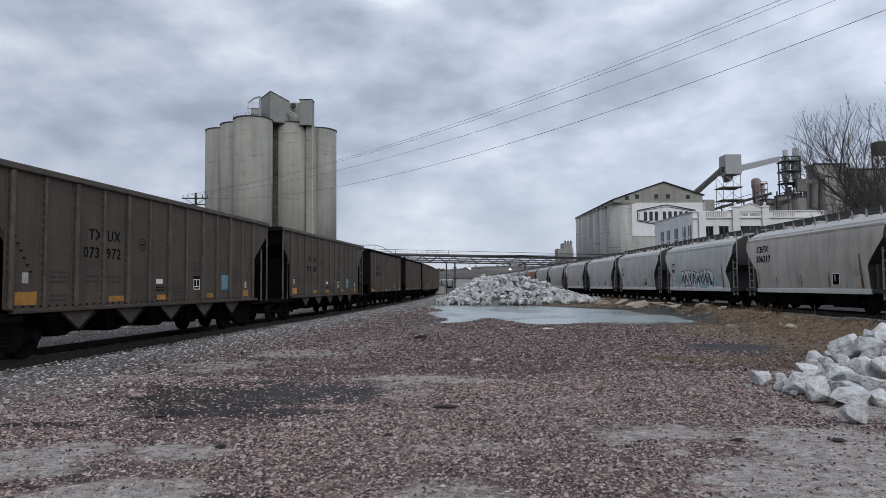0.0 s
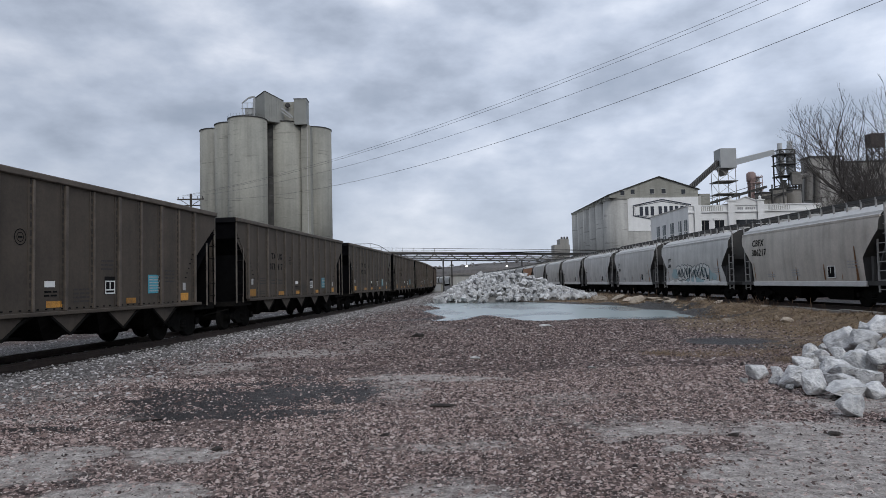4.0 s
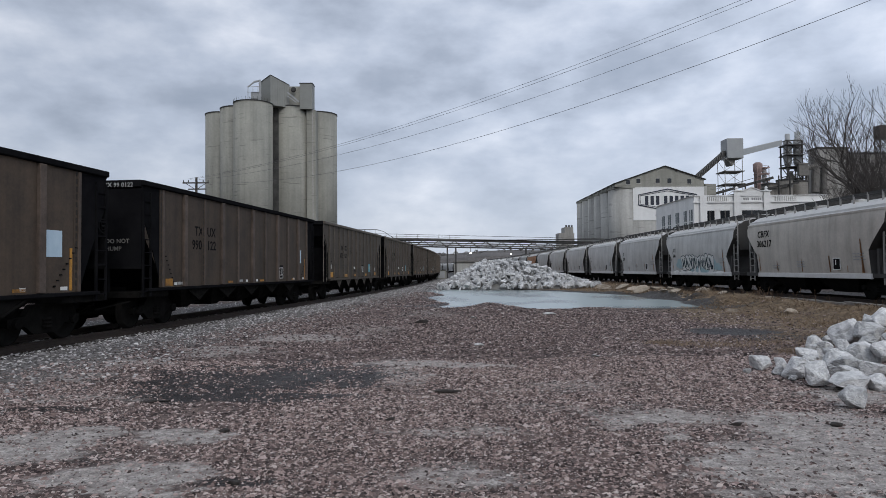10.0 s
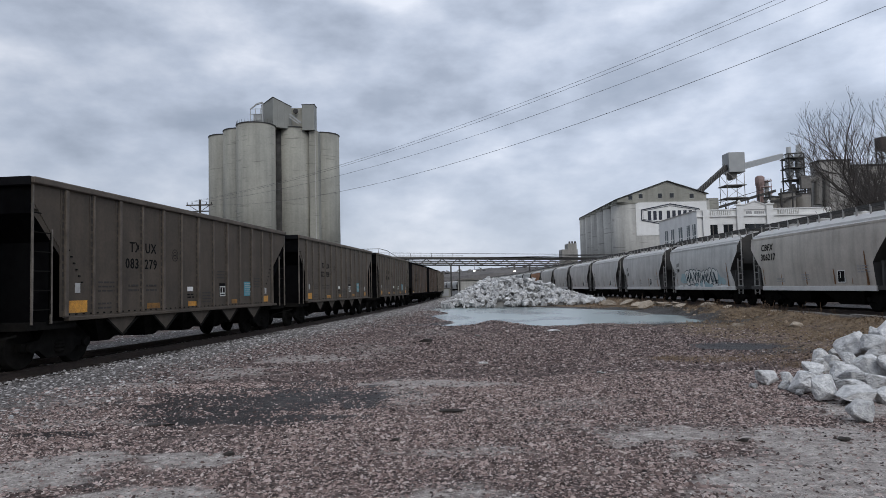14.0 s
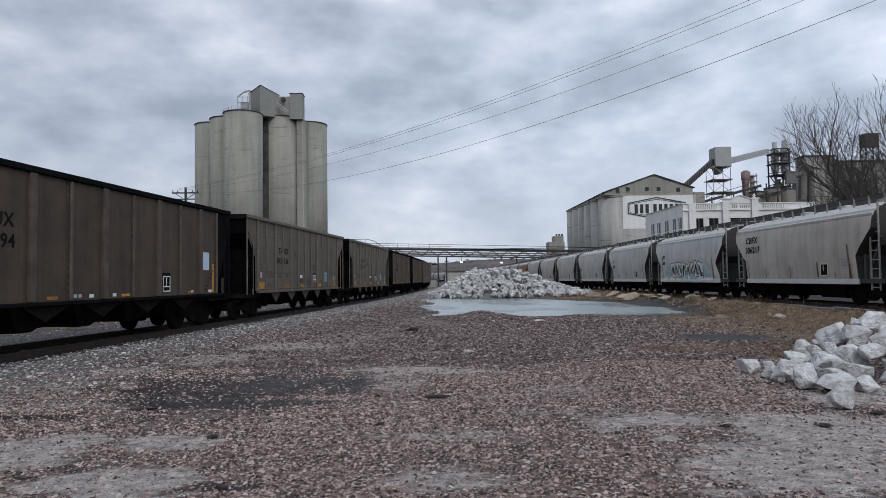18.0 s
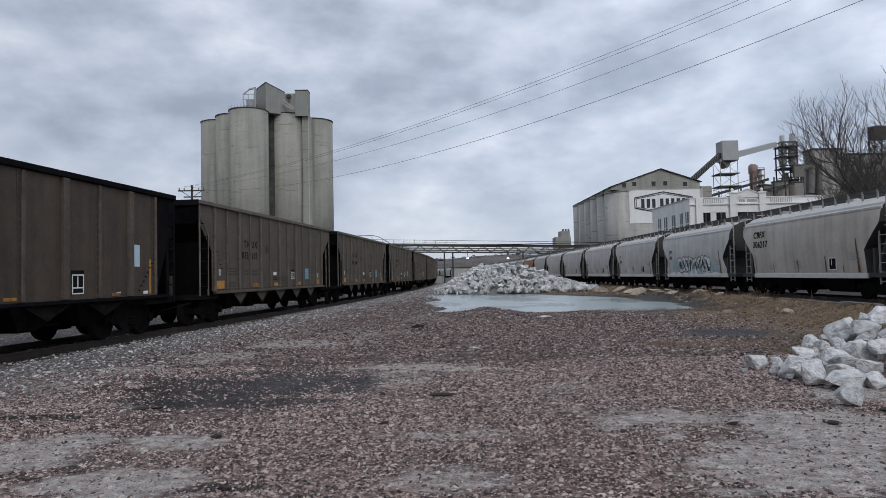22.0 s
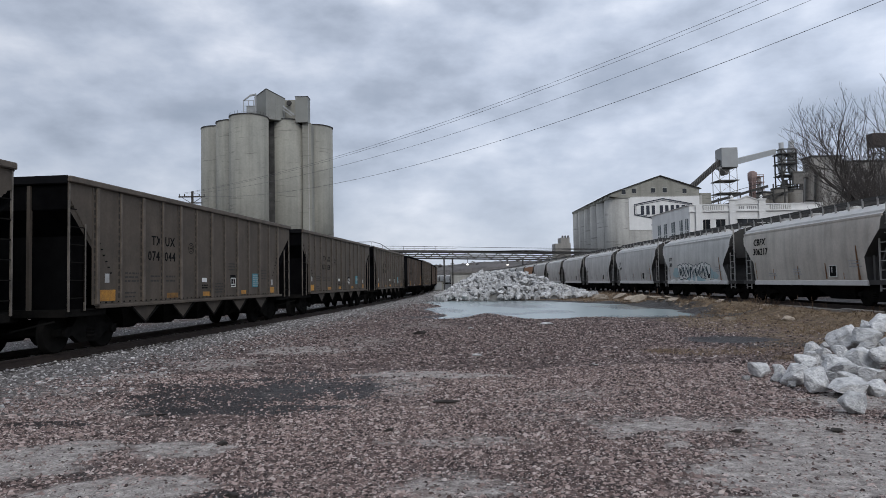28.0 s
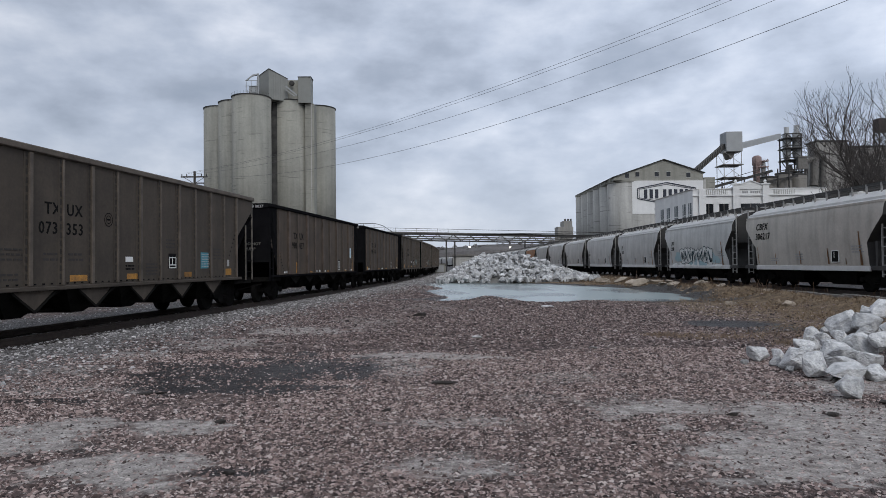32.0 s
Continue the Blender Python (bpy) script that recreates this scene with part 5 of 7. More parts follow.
def siding_train():
    a = covered_hopper([("CBFX", 4.22, 2.70, 0.44), ("306217", 4.25, 2.24, 0.44)], body=M_HOPW)
    b = covered_hopper([("JTT", 4.0, 2.3, 0.32), ("208", 4.0, 1.95, 0.30)], graffiti=True)
    c = covered_hopper([("JT", 4.0, 2.3, 0.36), ("269", 4.0, 1.9, 0.36)])
    d = covered_hopper([("LT", 4.1, 2.2, 0.24), ("308", 4.1, 1.9, 0.24)])
    r = covered_hopper([("LT", 4.1, 2.2, 0.24)], body=M_RUSTHOP)
    w = covered_hopper([], far=True)
    tagged(a, "pale grey covered hopper car with rust streaks and black lettering")
    tagged(b, "pale grey covered hopper car with spray-painted lower side")
    tagged(r, "orange rust-stained covered hopper car")
    for i in range(-1, 23):
        src = {0: a, 1: b, 2: c, 7: r}.get(i, d)
        if i == 7 or i in (0, 1, 2):
            ob = src
            ob.matrix_world = pose(HX, HOP_Y0 - HOP_L / 2 + HOP_L * i, HOP_RAIL, 0, 0, 90)
        elif i == 3:
            d.matrix_world = pose(HX, HOP_Y0 - HOP_L / 2 + HOP_L * i, HOP_RAIL, 0, 0, 90)
        elif i == 6:
            w.matrix_world = pose(HX, HOP_Y0 - HOP_L / 2 + HOP_L * i, HOP_RAIL, 0, 0, 90)
        else:
            y = HOP_Y0 - HOP_L / 2 + HOP_L * i
            th = max(0, y - 140) * 0.0012
            copy_thing(w if i > 6 else d, pose(HX - (1 - math.cos(th)) / 0.0012, y, HOP_RAIL, 0, 0, 90 + math.degrees(th)))


siding_train()


# ---------------------------------------------------------------- rock piles
def rock_mesh(seed, sub=2):
    """A broken block: the hull of a few scattered points, its edges chipped; sub 3 adds fine breakage."""
    r = random.Random(seed)
    bm = bmesh.new()
    sc = (r.uniform(0.95, 1.3), r.uniform(0.7, 1.0), r.uniform(0.55, 0.85))
    for _ in range(9 if sub == 1 else 15):
        p = Vector((r.gauss(0, 1), r.gauss(0, 1), r.gauss(0, 1))).normalized()
        m = max(abs(p.x), abs(p.y), abs(p.z))
        p = p * (0.62 + 0.38 / m * 0.95) * r.uniform(0.82, 1.05)
        bm.verts.new((p.x * sc[0], p.y * sc[1], p.z * sc[2]))
    res = bmesh.ops.convex_hull(bm, input=bm.verts[:])
    bmesh.ops.delete(bm, geom=[v for v in bm.verts if not v.link_faces], context="VERTS")
    bmesh.ops.dissolve_limit(bm, angle_limit=radians(14), verts=bm.verts[:], edges=bm.edges[:])
    if sub > 1:
        bmesh.ops.bevel(bm, geom=bm.edges[:], offset=0.045, segments=1, affect="EDGES", clamp_overlap=True)
    bmesh.ops.triangulate(bm, faces=bm.faces[:])
    if sub > 2:
        o = Vector((seed * 1.7 % 50, seed * 0.9 % 50, 3))
        bmesh.ops.subdivide_edges(bm, edges=[e for e in bm.edges if e.calc_length() > 0.22], cuts=3, use_grid_fill=True)
        bmesh.ops.triangulate(bm, faces=bm.faces[:])
        for v in bm.verts:
            v.co += v.co.normalized() * (0.05 * noise.noise(v.co * 1.8 + o) + 0.06 * abs(noise.noise(v.co * 4.5 + o)) + 0.03 * noise.noise(v.co * 11 + o))
        lo = [min(v.co[k] for v in bm.verts) for k in range(3)]
        hi = [max(v.co[k] for v in bm.verts) for k in range(3)]
        for v in bm.verts:
            v.co = Vector([(2 * v.co[k] - lo[k] - hi[k]) / (hi[k] - lo[k]) for k in range(3)])
    me = bpy.data.meshes.new("boulder")
    bm.to_mesh(me)
    bm.free()
    me.materials.append(M_ROCK)
    return me


M_ROCK = mat("pale_limestone", (0.74, 0.735, 0.72), (0.36, 0.36, 0.365), 0.9, 0, 1.9, 1.0, 5, 0.12, 0.2)


for nd in M_ROCK.node_tree.nodes:
    if nd.type == "BUMP":
        nd.inputs["Distance"].default_value = 0.04
# darker than the rock: gives the heap's core the shade of its gaps
M_PILE_GAPS = mat("shaded_pile_gaps", (0.20, 0.195, 0.18), (0.12, 0.117, 0.11), 0.95, 0, 3, 0.5, 12)


def place_rock(me, x, y, z, s, r, name="boulder", parent=None):
    ob = new(name, me)
    if parent:
        ob.parent = parent
    ob.matrix_basis = pose(x, y, z, r.uniform(-25, 25), r.uniform(-25, 25), r.uniform(0, 360)) @ Matrix.Diagonal((s, s * r.uniform(0.85, 1.1), s, 1))
    return ob


def near_rocks():
    r = random.Random(12)
    big = [rock_mesh(100 + i, 3) for i in range(12)]
    # x, y, height of the middle, half width, half height
    placed = [(5.06, 10.76, 0.12, 0.17, 0.13), (4.70, 10.44, 0.04, 0.06, 0.05), (5.45, 10.86, 0.09, 0.11, 0.10), (5.22, 9.95, 0.17, 0.23, 0.18), (5.16, 9.30, 0.18, 0.18, 0.21), (5.38, 9.04, 0.11, 0.31, 0.13), (4.80, 7.94, 0.13, 0.15, 0.15),
              (6.25, 10.7, 0.12, 0.22, 0.20), (6.72, 10.9, 0.19, 0.28, 0.26), (7.58, 12.7, 0.42, 0.31, 0.26), (6.34, 10.0, 0.13, 0.18, 0.15), (8.39, 13.1, 0.56, 0.24, 0.22), (6.08, 11.3, 0.17, 0.18, 0.10), (6.53, 11.4, 0.19, 0.12, 0.11),
              (6.94, 11.7, 0.27, 0.14, 0.14), (7.60, 12.1, 0.30, 0.19, 0.12), (5.78, 8.95, 0.11, 0.15, 0.13), (6.48, 11.9, 0.22, 0.10, 0.08), (5.08, 10.26, 0.07, 0.09, 0.08), (5.06, 9.79, 0.04, 0.06, 0.05), (6.94, 12.3, 0.20, 0.13, 0.10),
              (7.99, 12.7, 0.46, 0.15, 0.15), (7.85, 12.8, 0.33, 0.16, 0.14), (5.72, 10.5, 0.08, 0.14, 0.10), (5.85, 9.85, 0.10, 0.18, 0.12), (7.2, 11.2, 0.2, 0.2, 0.16), (7.1, 12.9, 0.18, 0.16, 0.14), (6.6, 9.6, 0.13, 0.2, 0.15), (8.3, 12.0, 0.5, 0.3, 0.26), (7.7, 11.5, 0.38, 0.26, 0.22), (8.45, 12.9, 0.70, 0.24, 0.19), (7.75, 12.3, 0.46, 0.25, 0.19), (6.15, 10.35, 0.16, 0.18, 0.13), (6.9, 10.6, 0.36, 0.2, 0.15), (5.6, 9.6, 0.05, 0.08, 0.06), (5.9, 9.3, 0.06, 0.1, 0.07), (5.62, 11.3, 0.06, 0.09, 0.07), (5.9, 10.95, 0.12, 0.13, 0.11)]
    for i, (x, y, z, w, h) in enumerate(placed):
        ob = new("boulder", big[i % 12])
        ob.matrix_basis = pose(x, y, z * 0.95, r.uniform(-14, 14), r.uniform(-14, 14), r.uniform(-35, 35)) @ Matrix.Diagonal((w * 1.0, w * r.uniform(0.7, 0.9), h * 0.92, 1))
        tagged(ob, "pale grey broken limestone boulder in a loose heap", "boulder", "boulders of the near heap")
    n = 0
    while n < 64:
        x, y = 6.2 + 5.5 * r.random(), 8.6 + 5.6 * r.random()
        h = min((x - 5.9) * 0.26, (y - 8.2) * 0.4, (15.2 - y) * 0.4, 1.1)
        if h < 0.05:
            continue
        n += 1
        inner = x < 0.67 * y + 0.2
        ob = place_rock(big[n % 12], x, y, h * (0.22 if inner else r.uniform(0.65, 0.95)), r.uniform(0.08, 0.13) if inner else r.uniform(0.16, 0.34), r)
        tagged(ob, "pale grey broken limestone boulder in a loose heap", "boulder", "boulders of the near heap")


near_rocks()


def yard_stones():
    r = random.Random(77)
    meshes = [rock_mesh(500 + i, 2) for i in range(6)]
    for m in meshes[:3]:
        m.materials[0] = M_DARKST
    for x, y, sx, sy, sz, dark in ((0.08, 9.1, 0.17, 0.07, 0.05, 1), (-0.58, 20.8, 0.24, 0.16, 0.12, 1), (3.9, 24.2, 0.26, 0.16, 0.09, 0), (1.15, 22.9, 0.12, 0.1, 0.09, 0), (0.85, 14.6, 0.12, 0.09, 0.06, 0), (-2.15, 6.9, 0.06, 0.05, 0.05, 1), (-0.55, 7.45, 0.06, 0.05, 0.04, 1),
                                   (-5.3, 12.9, 0.07, 0.06, 0.05, 0), (-5.9, 9.4, 0.06, 0.05, 0.05, 0), (3.05, 7.1, 0.07, 0.05, 0.04, 1), (4.05, 7.0, 0.06, 0.05, 0.05, 1), (5.0, 7.6, 0.08, 0.06, 0.05, 1), (-3.6, 8.7, 0.22, 0.05, 0.03, 1), (2.9, 12.6, 0.1, 0.08, 0.06, 0), (-1.6, 5.3, 0.07, 0.06, 0.04, 1)):
        ob = new("stone", meshes[r.randint(0, 2) if dark else r.randint(3, 5)])
        ob.matrix_basis = pose(x, y, ground_z(x, y) + sz * 0.4, 0, 0, r.uniform(-15, 15)) @ Matrix.Diagonal((sx, sy, sz, 1))
        tagged(ob, "dark lump of stone lying on the gravel" if dark else "pale loose stone lying on the gravel", "stone", "loose stones in the yard")


M_DARKST = mat("dark_damp_stone", (0.05, 0.042, 0.036), (0.025, 0.022, 0.02), 0.85, 0, 4, 0.4)
yard_stones()


def pile_h(x, y):
    """Height of the rubble heap beyond the pond."""
    u = (x - 5.0)
    ridge = 2.05 * smooth(-5.3, -0.5, u) * smooth(9.4, 1.0, u) + 0.35 * smooth(9.8, 8, u) * smooth(-5.5, -4, u)
    v = (y - 64 + 0.5 * max(0, u)) / 8.0
    return ridge * max(0.0, 1 - v * v) * (0.9 + 0.25 * nz(x, y, 0.5, 3))


def far_pile():
    r = random.Random(4)
    e = thing("limestone_rubble_pile", pose(0, 0, 0), "long heap of pale broken limestone beyond the pond", "rock pile")
    meshes = [rock_mesh(300 + i, 2) for i in range(10)]
    n = 0
    while n < 238:
        x, y = r.uniform(-1, 15.2), r.uniform(54.5, 65)
        h = pile_h(x, y)
        if h < 0.12:
            continue
        place_rock(meshes[n % 10], x, y, h, r.uniform(0.17, 0.38), r, "rock", e)
        n += 1
    n, vs, fs = 0, [], []
    base = [([v.co.copy() for v in m.vertices], [tuple(p.vertices) for p in m.polygons]) for m in (rock_mesh(400 + i, 1) for i in range(8))]
    while n < 1900:
        x, y = r.uniform(-1.5, 15.6), r.uniform(54, 73)
        h = pile_h(x, y)
        if h < 0.05:
            continue
        m = pose(x, y, h * r.uniform(0.84, 1.0), r.uniform(0, 360), r.uniform(0, 360), r.uniform(0, 360)) @ Matrix.Scale(r.uniform(0.12, 0.34), 4)
        v, f = base[n % 8]
        k = len(vs)
        vs += [m @ p for p in v]
        fs += [tuple(i + k for i in q) for q in f]
        n += 1
    me = bpy.data.meshes.new("rubble")
    me.from_pydata(vs, [], fs)
    me.materials.append(M_ROCK)
    ob = new("rubble", me)
    ob.parent = e
    tagged(ob, kind="stuff")
    bm = bmesh.new()
    g = {}
    for j in range(24):
        for i in range(24):
            x, y = -2 + 18 * i / 23, 53 + 22 * j / 23
            g[i, j] = bm.verts.new((x, y, pile_h(x, y) - 0.42))
    for j in range(23):
        for i in range(23):
            bm.faces.new((g[i, j], g[i + 1, j], g[i + 1, j + 1], g[i, j + 1]))
    part("core", bm, M_PILE_GAPS, e)


far_pile()


# ---------------------------------------------------------------- silos behind the coal line
def silo_group():
    e = thing("silo_cluster", pose(0, 0, 0), "cluster of tall weathered concrete silos with a head house on top", "silo")
    for x, y, top, rad in ((-51.4, 163.5, 39.0, 4.3), (-45.8, 157, 38.8, 4.3), (-40.75, 150, 38.4, 4.22), (-33.6, 157, 38.8, 4.3), (-28.5, 162.5, 38.7, 4.3)):
        s = part("silo", lathe(bmesh.new(), [(rad, 0), (rad, top)], 56, x, y), M_CONC, e, "weathered concrete silo", True)
        part("roof_rim", lathe(bmesh.new(), [(rad + 0.02, top), (rad + 0.12, top), (rad + 0.12, top + 0.2), (rad - 0.2, top + 0.22), (0.1, top + 0.4)], 56, x, y), M_PLANTD, s)
    # wall and deck carry the recess shade in their colour
    part("link_wall", boxes((-38.4, -35.2, 153.4, 157, 0, 38.2)), M_CONCD, e, "recess wall coloured dark for the shade between silos")
    part("stair_shaft", boxes((-29.75, -27.75, 153.9, 157.4, 0, 38.1)), M_CONC, e)
    part("shaft_door_line", boxes((-28.4, -28.25, 153.84, 153.9, 0, 38.1)), M_CONCG, e)
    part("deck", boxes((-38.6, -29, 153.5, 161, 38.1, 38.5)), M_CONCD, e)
    # head house
    # set cornerwise, its roof falling away from the near corner
    plan = [(-40.6, 154.2, 44.3), (-37.1, 150.6, 45.2), (-33.5, 153.2, 43.6), (-36.2, 157.2, 43.4)]
    bm = bmesh.new()
    lo, hi = [bm.verts.new((x, y, 38.5)) for x, y, _ in plan], [bm.verts.new(p) for p in plan]
    bm.faces.new(lo[::-1])
    bm.faces.new(hi)
    for i in range(4):
        bm.faces.new((lo[i], lo[(i + 1) % 4], hi[(i + 1) % 4], hi[i]))
    h = part("head_house", bm, M_SIDING, e, "grey-green metal-sided head house")
    for i in range(3):
        (ax, ay, az), (bx, by, bz) = plan[i], plan[i + 1]
        part("roof_edge", beam(bmesh.new(), (ax, ay, az), (bx, by, bz), 0.16), M_PLANTD, h)
    for k in range(1, 8):
        t = k / 8
        part("siding_rib", boxes((-37.1 + 3.6 * t - 0.03, -37.1 + 3.6 * t + 0.03, 150.6 + 2.6 * t - 0.06, 150.6 + 2.6 * t, 38.5, 45.1 - 1.6 * t)), M_SIDING, h)
    part("low_house", boxes((-33.6, -31.0, 153.6, 160, 38.4, 43.4)), M_CONC, e)
    part("vent", lathe(bmesh.new(), [(0.45, 152.3), (0.6, 152.45), (0.6, 152.6)], 14, -32.4, 42.4, "y"), M_PLANTD, e)
    part("elevator_tower", boxes((-31.1, -28.3, 153, 156, 38.1, 43.9)), M_SIDING, e)
    part("tower_cap", boxes((-31.2, -28.2, 152.9, 156.1, 43.9, 44.05)), M_PLANTD, e)
    f = part("dust_collector", boxes((-41.4, -39.6, 150.4, 152.4, 39.0, 41.4)), M_PALESIDING, e, "pale ducted dust collector")
    bm = bmesh.new()
    for x in (-42.0, -40.9, -39.8):
        beam(bm, (x, 150.3, 38.6), (x, 150.3, 42.6), 0.10)
    for z in (40.0, 41.3, 42.5):
        beam(bm, (-42.2, 150.3, z), (-39.6, 150.3, z), 0.09)
    beam(bm, (-42.0, 150.3, 42.5), (-40.6, 150.3, 43.6), 0.25)
    beam(bm, (-40.6, 150.3, 43.6), (-39.2, 150.3, 43.9), 0.34)
    beam(bm, (-39.3, 150.3, 38.6), (-39.3, 150.3, 43.8), 0.32)
    part("duct_frame", bm, M_PALESIDING, f)
    bm = bmesh.new()
    for i in range(14):
        a = -2.9 + i * 0.2
        beam(bm, (-40.75 + 4.2 * math.cos(a), 150 + 4.2 * math.sin(a), 38.6), (-40.75 + 4.2 * math.cos(a), 150 + 4.2 * math.sin(a), 39.3), 0.04)
    tagged(part("guard_rail", bm, M_PLANTD, e), kind="stuff")
    bm = bmesh.new()
    beam(bm, (-33.6, 151.8, 41.6), (-31.0, 151.6, 39.4), 0.3)
    beam(bm, (-33.6, 151.9, 40.8), (-31.6, 151.7, 39.3), 0.22)
    part("chute", bm, M_PALESIDING, e)
    # stack of machinery in the recess
    bm = boxes((-35.8, -34.9, 150.6, 151.4, 10.5, 12.2), (-36.6, -35.9, 150.8, 151.5, 10.5, 11.6))
    part("fan_box", bm, M_PLANTD, e)


silo_group()


# ---------------------------------------------------------------- utility pole and overhead wires
def utility_pole():
    e = thing("utility_pole", pose(-24.85, 70, 0.12), "weathered wooden utility pole with crossarms and insulators", "utility pole")
    part("pole", lathe(bmesh.new(), [(0.17, -0.4), (0.12, 11.2)], 10), M_WOOD, e)
    part("crossarm", boxes((-1.35, 1.35, -0.2, -0.1, 10.55, 10.68)), M_WOOD, e)
    part("crossarm", boxes((-0.9, 0.9, 0.1, 0.2, 9.95, 10.06)), M_WOOD, e)
    for x in (-1.25, -0.75, 0.75, 1.25):
        part("insulator", lathe(bmesh.new(), [(0.03, 10.68), (0.06, 10.75), (0.04, 10.8), (0.06, 10.86), (0.02, 10.92)], 8, x, -0.15), M_PLANTD, e)
    bm = bmesh.new()
    for x in (-1.0, 1.0):
        beam(bm, (0, -0.12, 9.9), (x, -0.12, 10.55), 0.05)
    part("arm_brace", bm, M_WOOD, e)


utility_pole()


def wires():
    """Sagging overhead wires from the pole line, rising overhead to the right."""
    def wire(a, b, sag, r):
        bm = bmesh.new()
        prev, n = None, 40
        side = (Vector(b) - Vector(a)).cross(Vector((0, 0, 1))).normalized()
        for i in range(n + 8):
            t = i / n
            p = Vector(a).lerp(Vector(b), t) - Vector((0, 0, sag * 4 * t * (1 - t)))
            ring = [bm.verts.new(p + side * (r * math.cos(k * 1.2566)) + Vector((0, 0, r * math.sin(k * 1.2566)))) for k in range(5)]
            if prev:
                for k in range(5):
                    bm.faces.new((prev[k], prev[(k + 1) % 5], ring[(k + 1) % 5], ring[k]))
            prev = ring
        ob = finish(bm, "overhead_wire", M_WIRE)
        tagged(ob, "thin dark overhead wire sagging across the yard", "wire", "overhead wires")
    for a, b, sag, r in WIRES:
        wire(a, b, sag, r)


WIRES = [((-25.7, 70, 11.16), (23.4, 30, 17.62), 1.65, 0.011), ((-25.5, 70, 11.1), (23.5, 30, 17.4), 1.65, 0.011), ((-25.05, 70, 11.04), (23.35, 30, 16.48), 1.95, 0.011), ((-24.3, 70, 10.8), (17.08, 22, 11.43), 2.15, 0.011)]
wires()


# ---------------------------------------------------------------- pipe bridge
def pipe_bridge():
    e = thing("pipe_bridge", pose(0, 0, 0), "steel lattice pipe bridge with walkway over the tracks", "pipe bridge")
    y, x0, x1 = 130, -30, 36
    z0, z1 = 5.9, 7.1

    def zz(x):
        return -0.028 * (x - 2)
    for yy in (y - 0.9, y + 0.9):
        bm = bmesh.new()
        beam(bm, (x0, yy, z0 + zz(x0)), (x1, yy, z0 + zz(x1)), 0.2)
        beam(bm, (x0, yy, z1 + zz(x0)), (x1, yy, z1 + zz(x1)), 0.2)
        part("chord", bm, M_PLANTD, e)
        x, k = x0, 0
        while x < x1 - 1.4:
            bm = bmesh.new()
            za, zb = (z0, z1) if k % 2 else (z1, z0)
            beam(bm, (x, yy, za + zz(x)), (x + 1.5, yy, zb + zz(x)), 0.10)
            part("diagonal", bm, M_PLANTD, e)
            x, k = x + 1.5, k + 1
    for i, (dz, r) in enumerate(((0.35, 0.16), (0.75, 0.12), (1.45, 0.2))):
        part("pipe", beam(bmesh.new(), (x0, y - 0.5 + 0.45 * i, z0 + dz + zz(x0)), (x1, y - 0.5 + 0.45 * i, z0 + dz + zz(x1)), r * 1.4, n=8), M_PLANT, e)
    part("walkway", boxes((x0, x1, y - 0.7, y + 0.7, z1 + 0.05, z1 + 0.12)), M_PLANTD, e)
    bm = bmesh.new()
    x = x0
    while x < 4:
        beam(bm, (x, y - 1, z1 + zz(x)), (x, y - 1, z1 + 1.1 + zz(x)), 0.06)
        x += 2.0
    beam(bm, (x0, y - 1, z1 + 1.1 + zz(x0)), (x1, y - 1, z1 + 0.9 + zz(x1)), 0.07)
    beam(bm, (x0, y - 1, z1 + 0.6 + zz(x0)), (4, y - 1, z1 + 0.6), 0.05)
    part("handrail", bm, M_PLANTD, e)
    for x in (1.6, 3.2):
        part("bent_post", boxes((x - 0.14, x + 0.14, y - 1.0, y - 0.75, -0.2, z0)), M_PLANTD, e)
    for x in (16.5, 34):
        part("bent_post", boxes((x - 0.14, x + 0.14, y - 1.0, y - 0.75, -0.2, z0 - 0.3)), M_PLANTD, e)
    bm = bmesh.new()
    beam(bm, (-22, y - 1.2, 9.3), (-11.8, y - 1.2, 9.3), 0.10)
    beam(bm, (-11.8, y - 1.2, 9.3), (-10.4, y - 1.2, 8.9), 0.10)
    beam(bm, (-10.4, y - 1.2, 8.9), (-8.4, y - 1.2, 7.6), 0.10)
    for x in range(-22, -10, 2):
        beam(bm, (x, y - 1.2, 7.6), (x, y - 1.2, 9.3), 0.06)
    part("stair_rail", bm, M_PLANTD, e)


pipe_bridge()


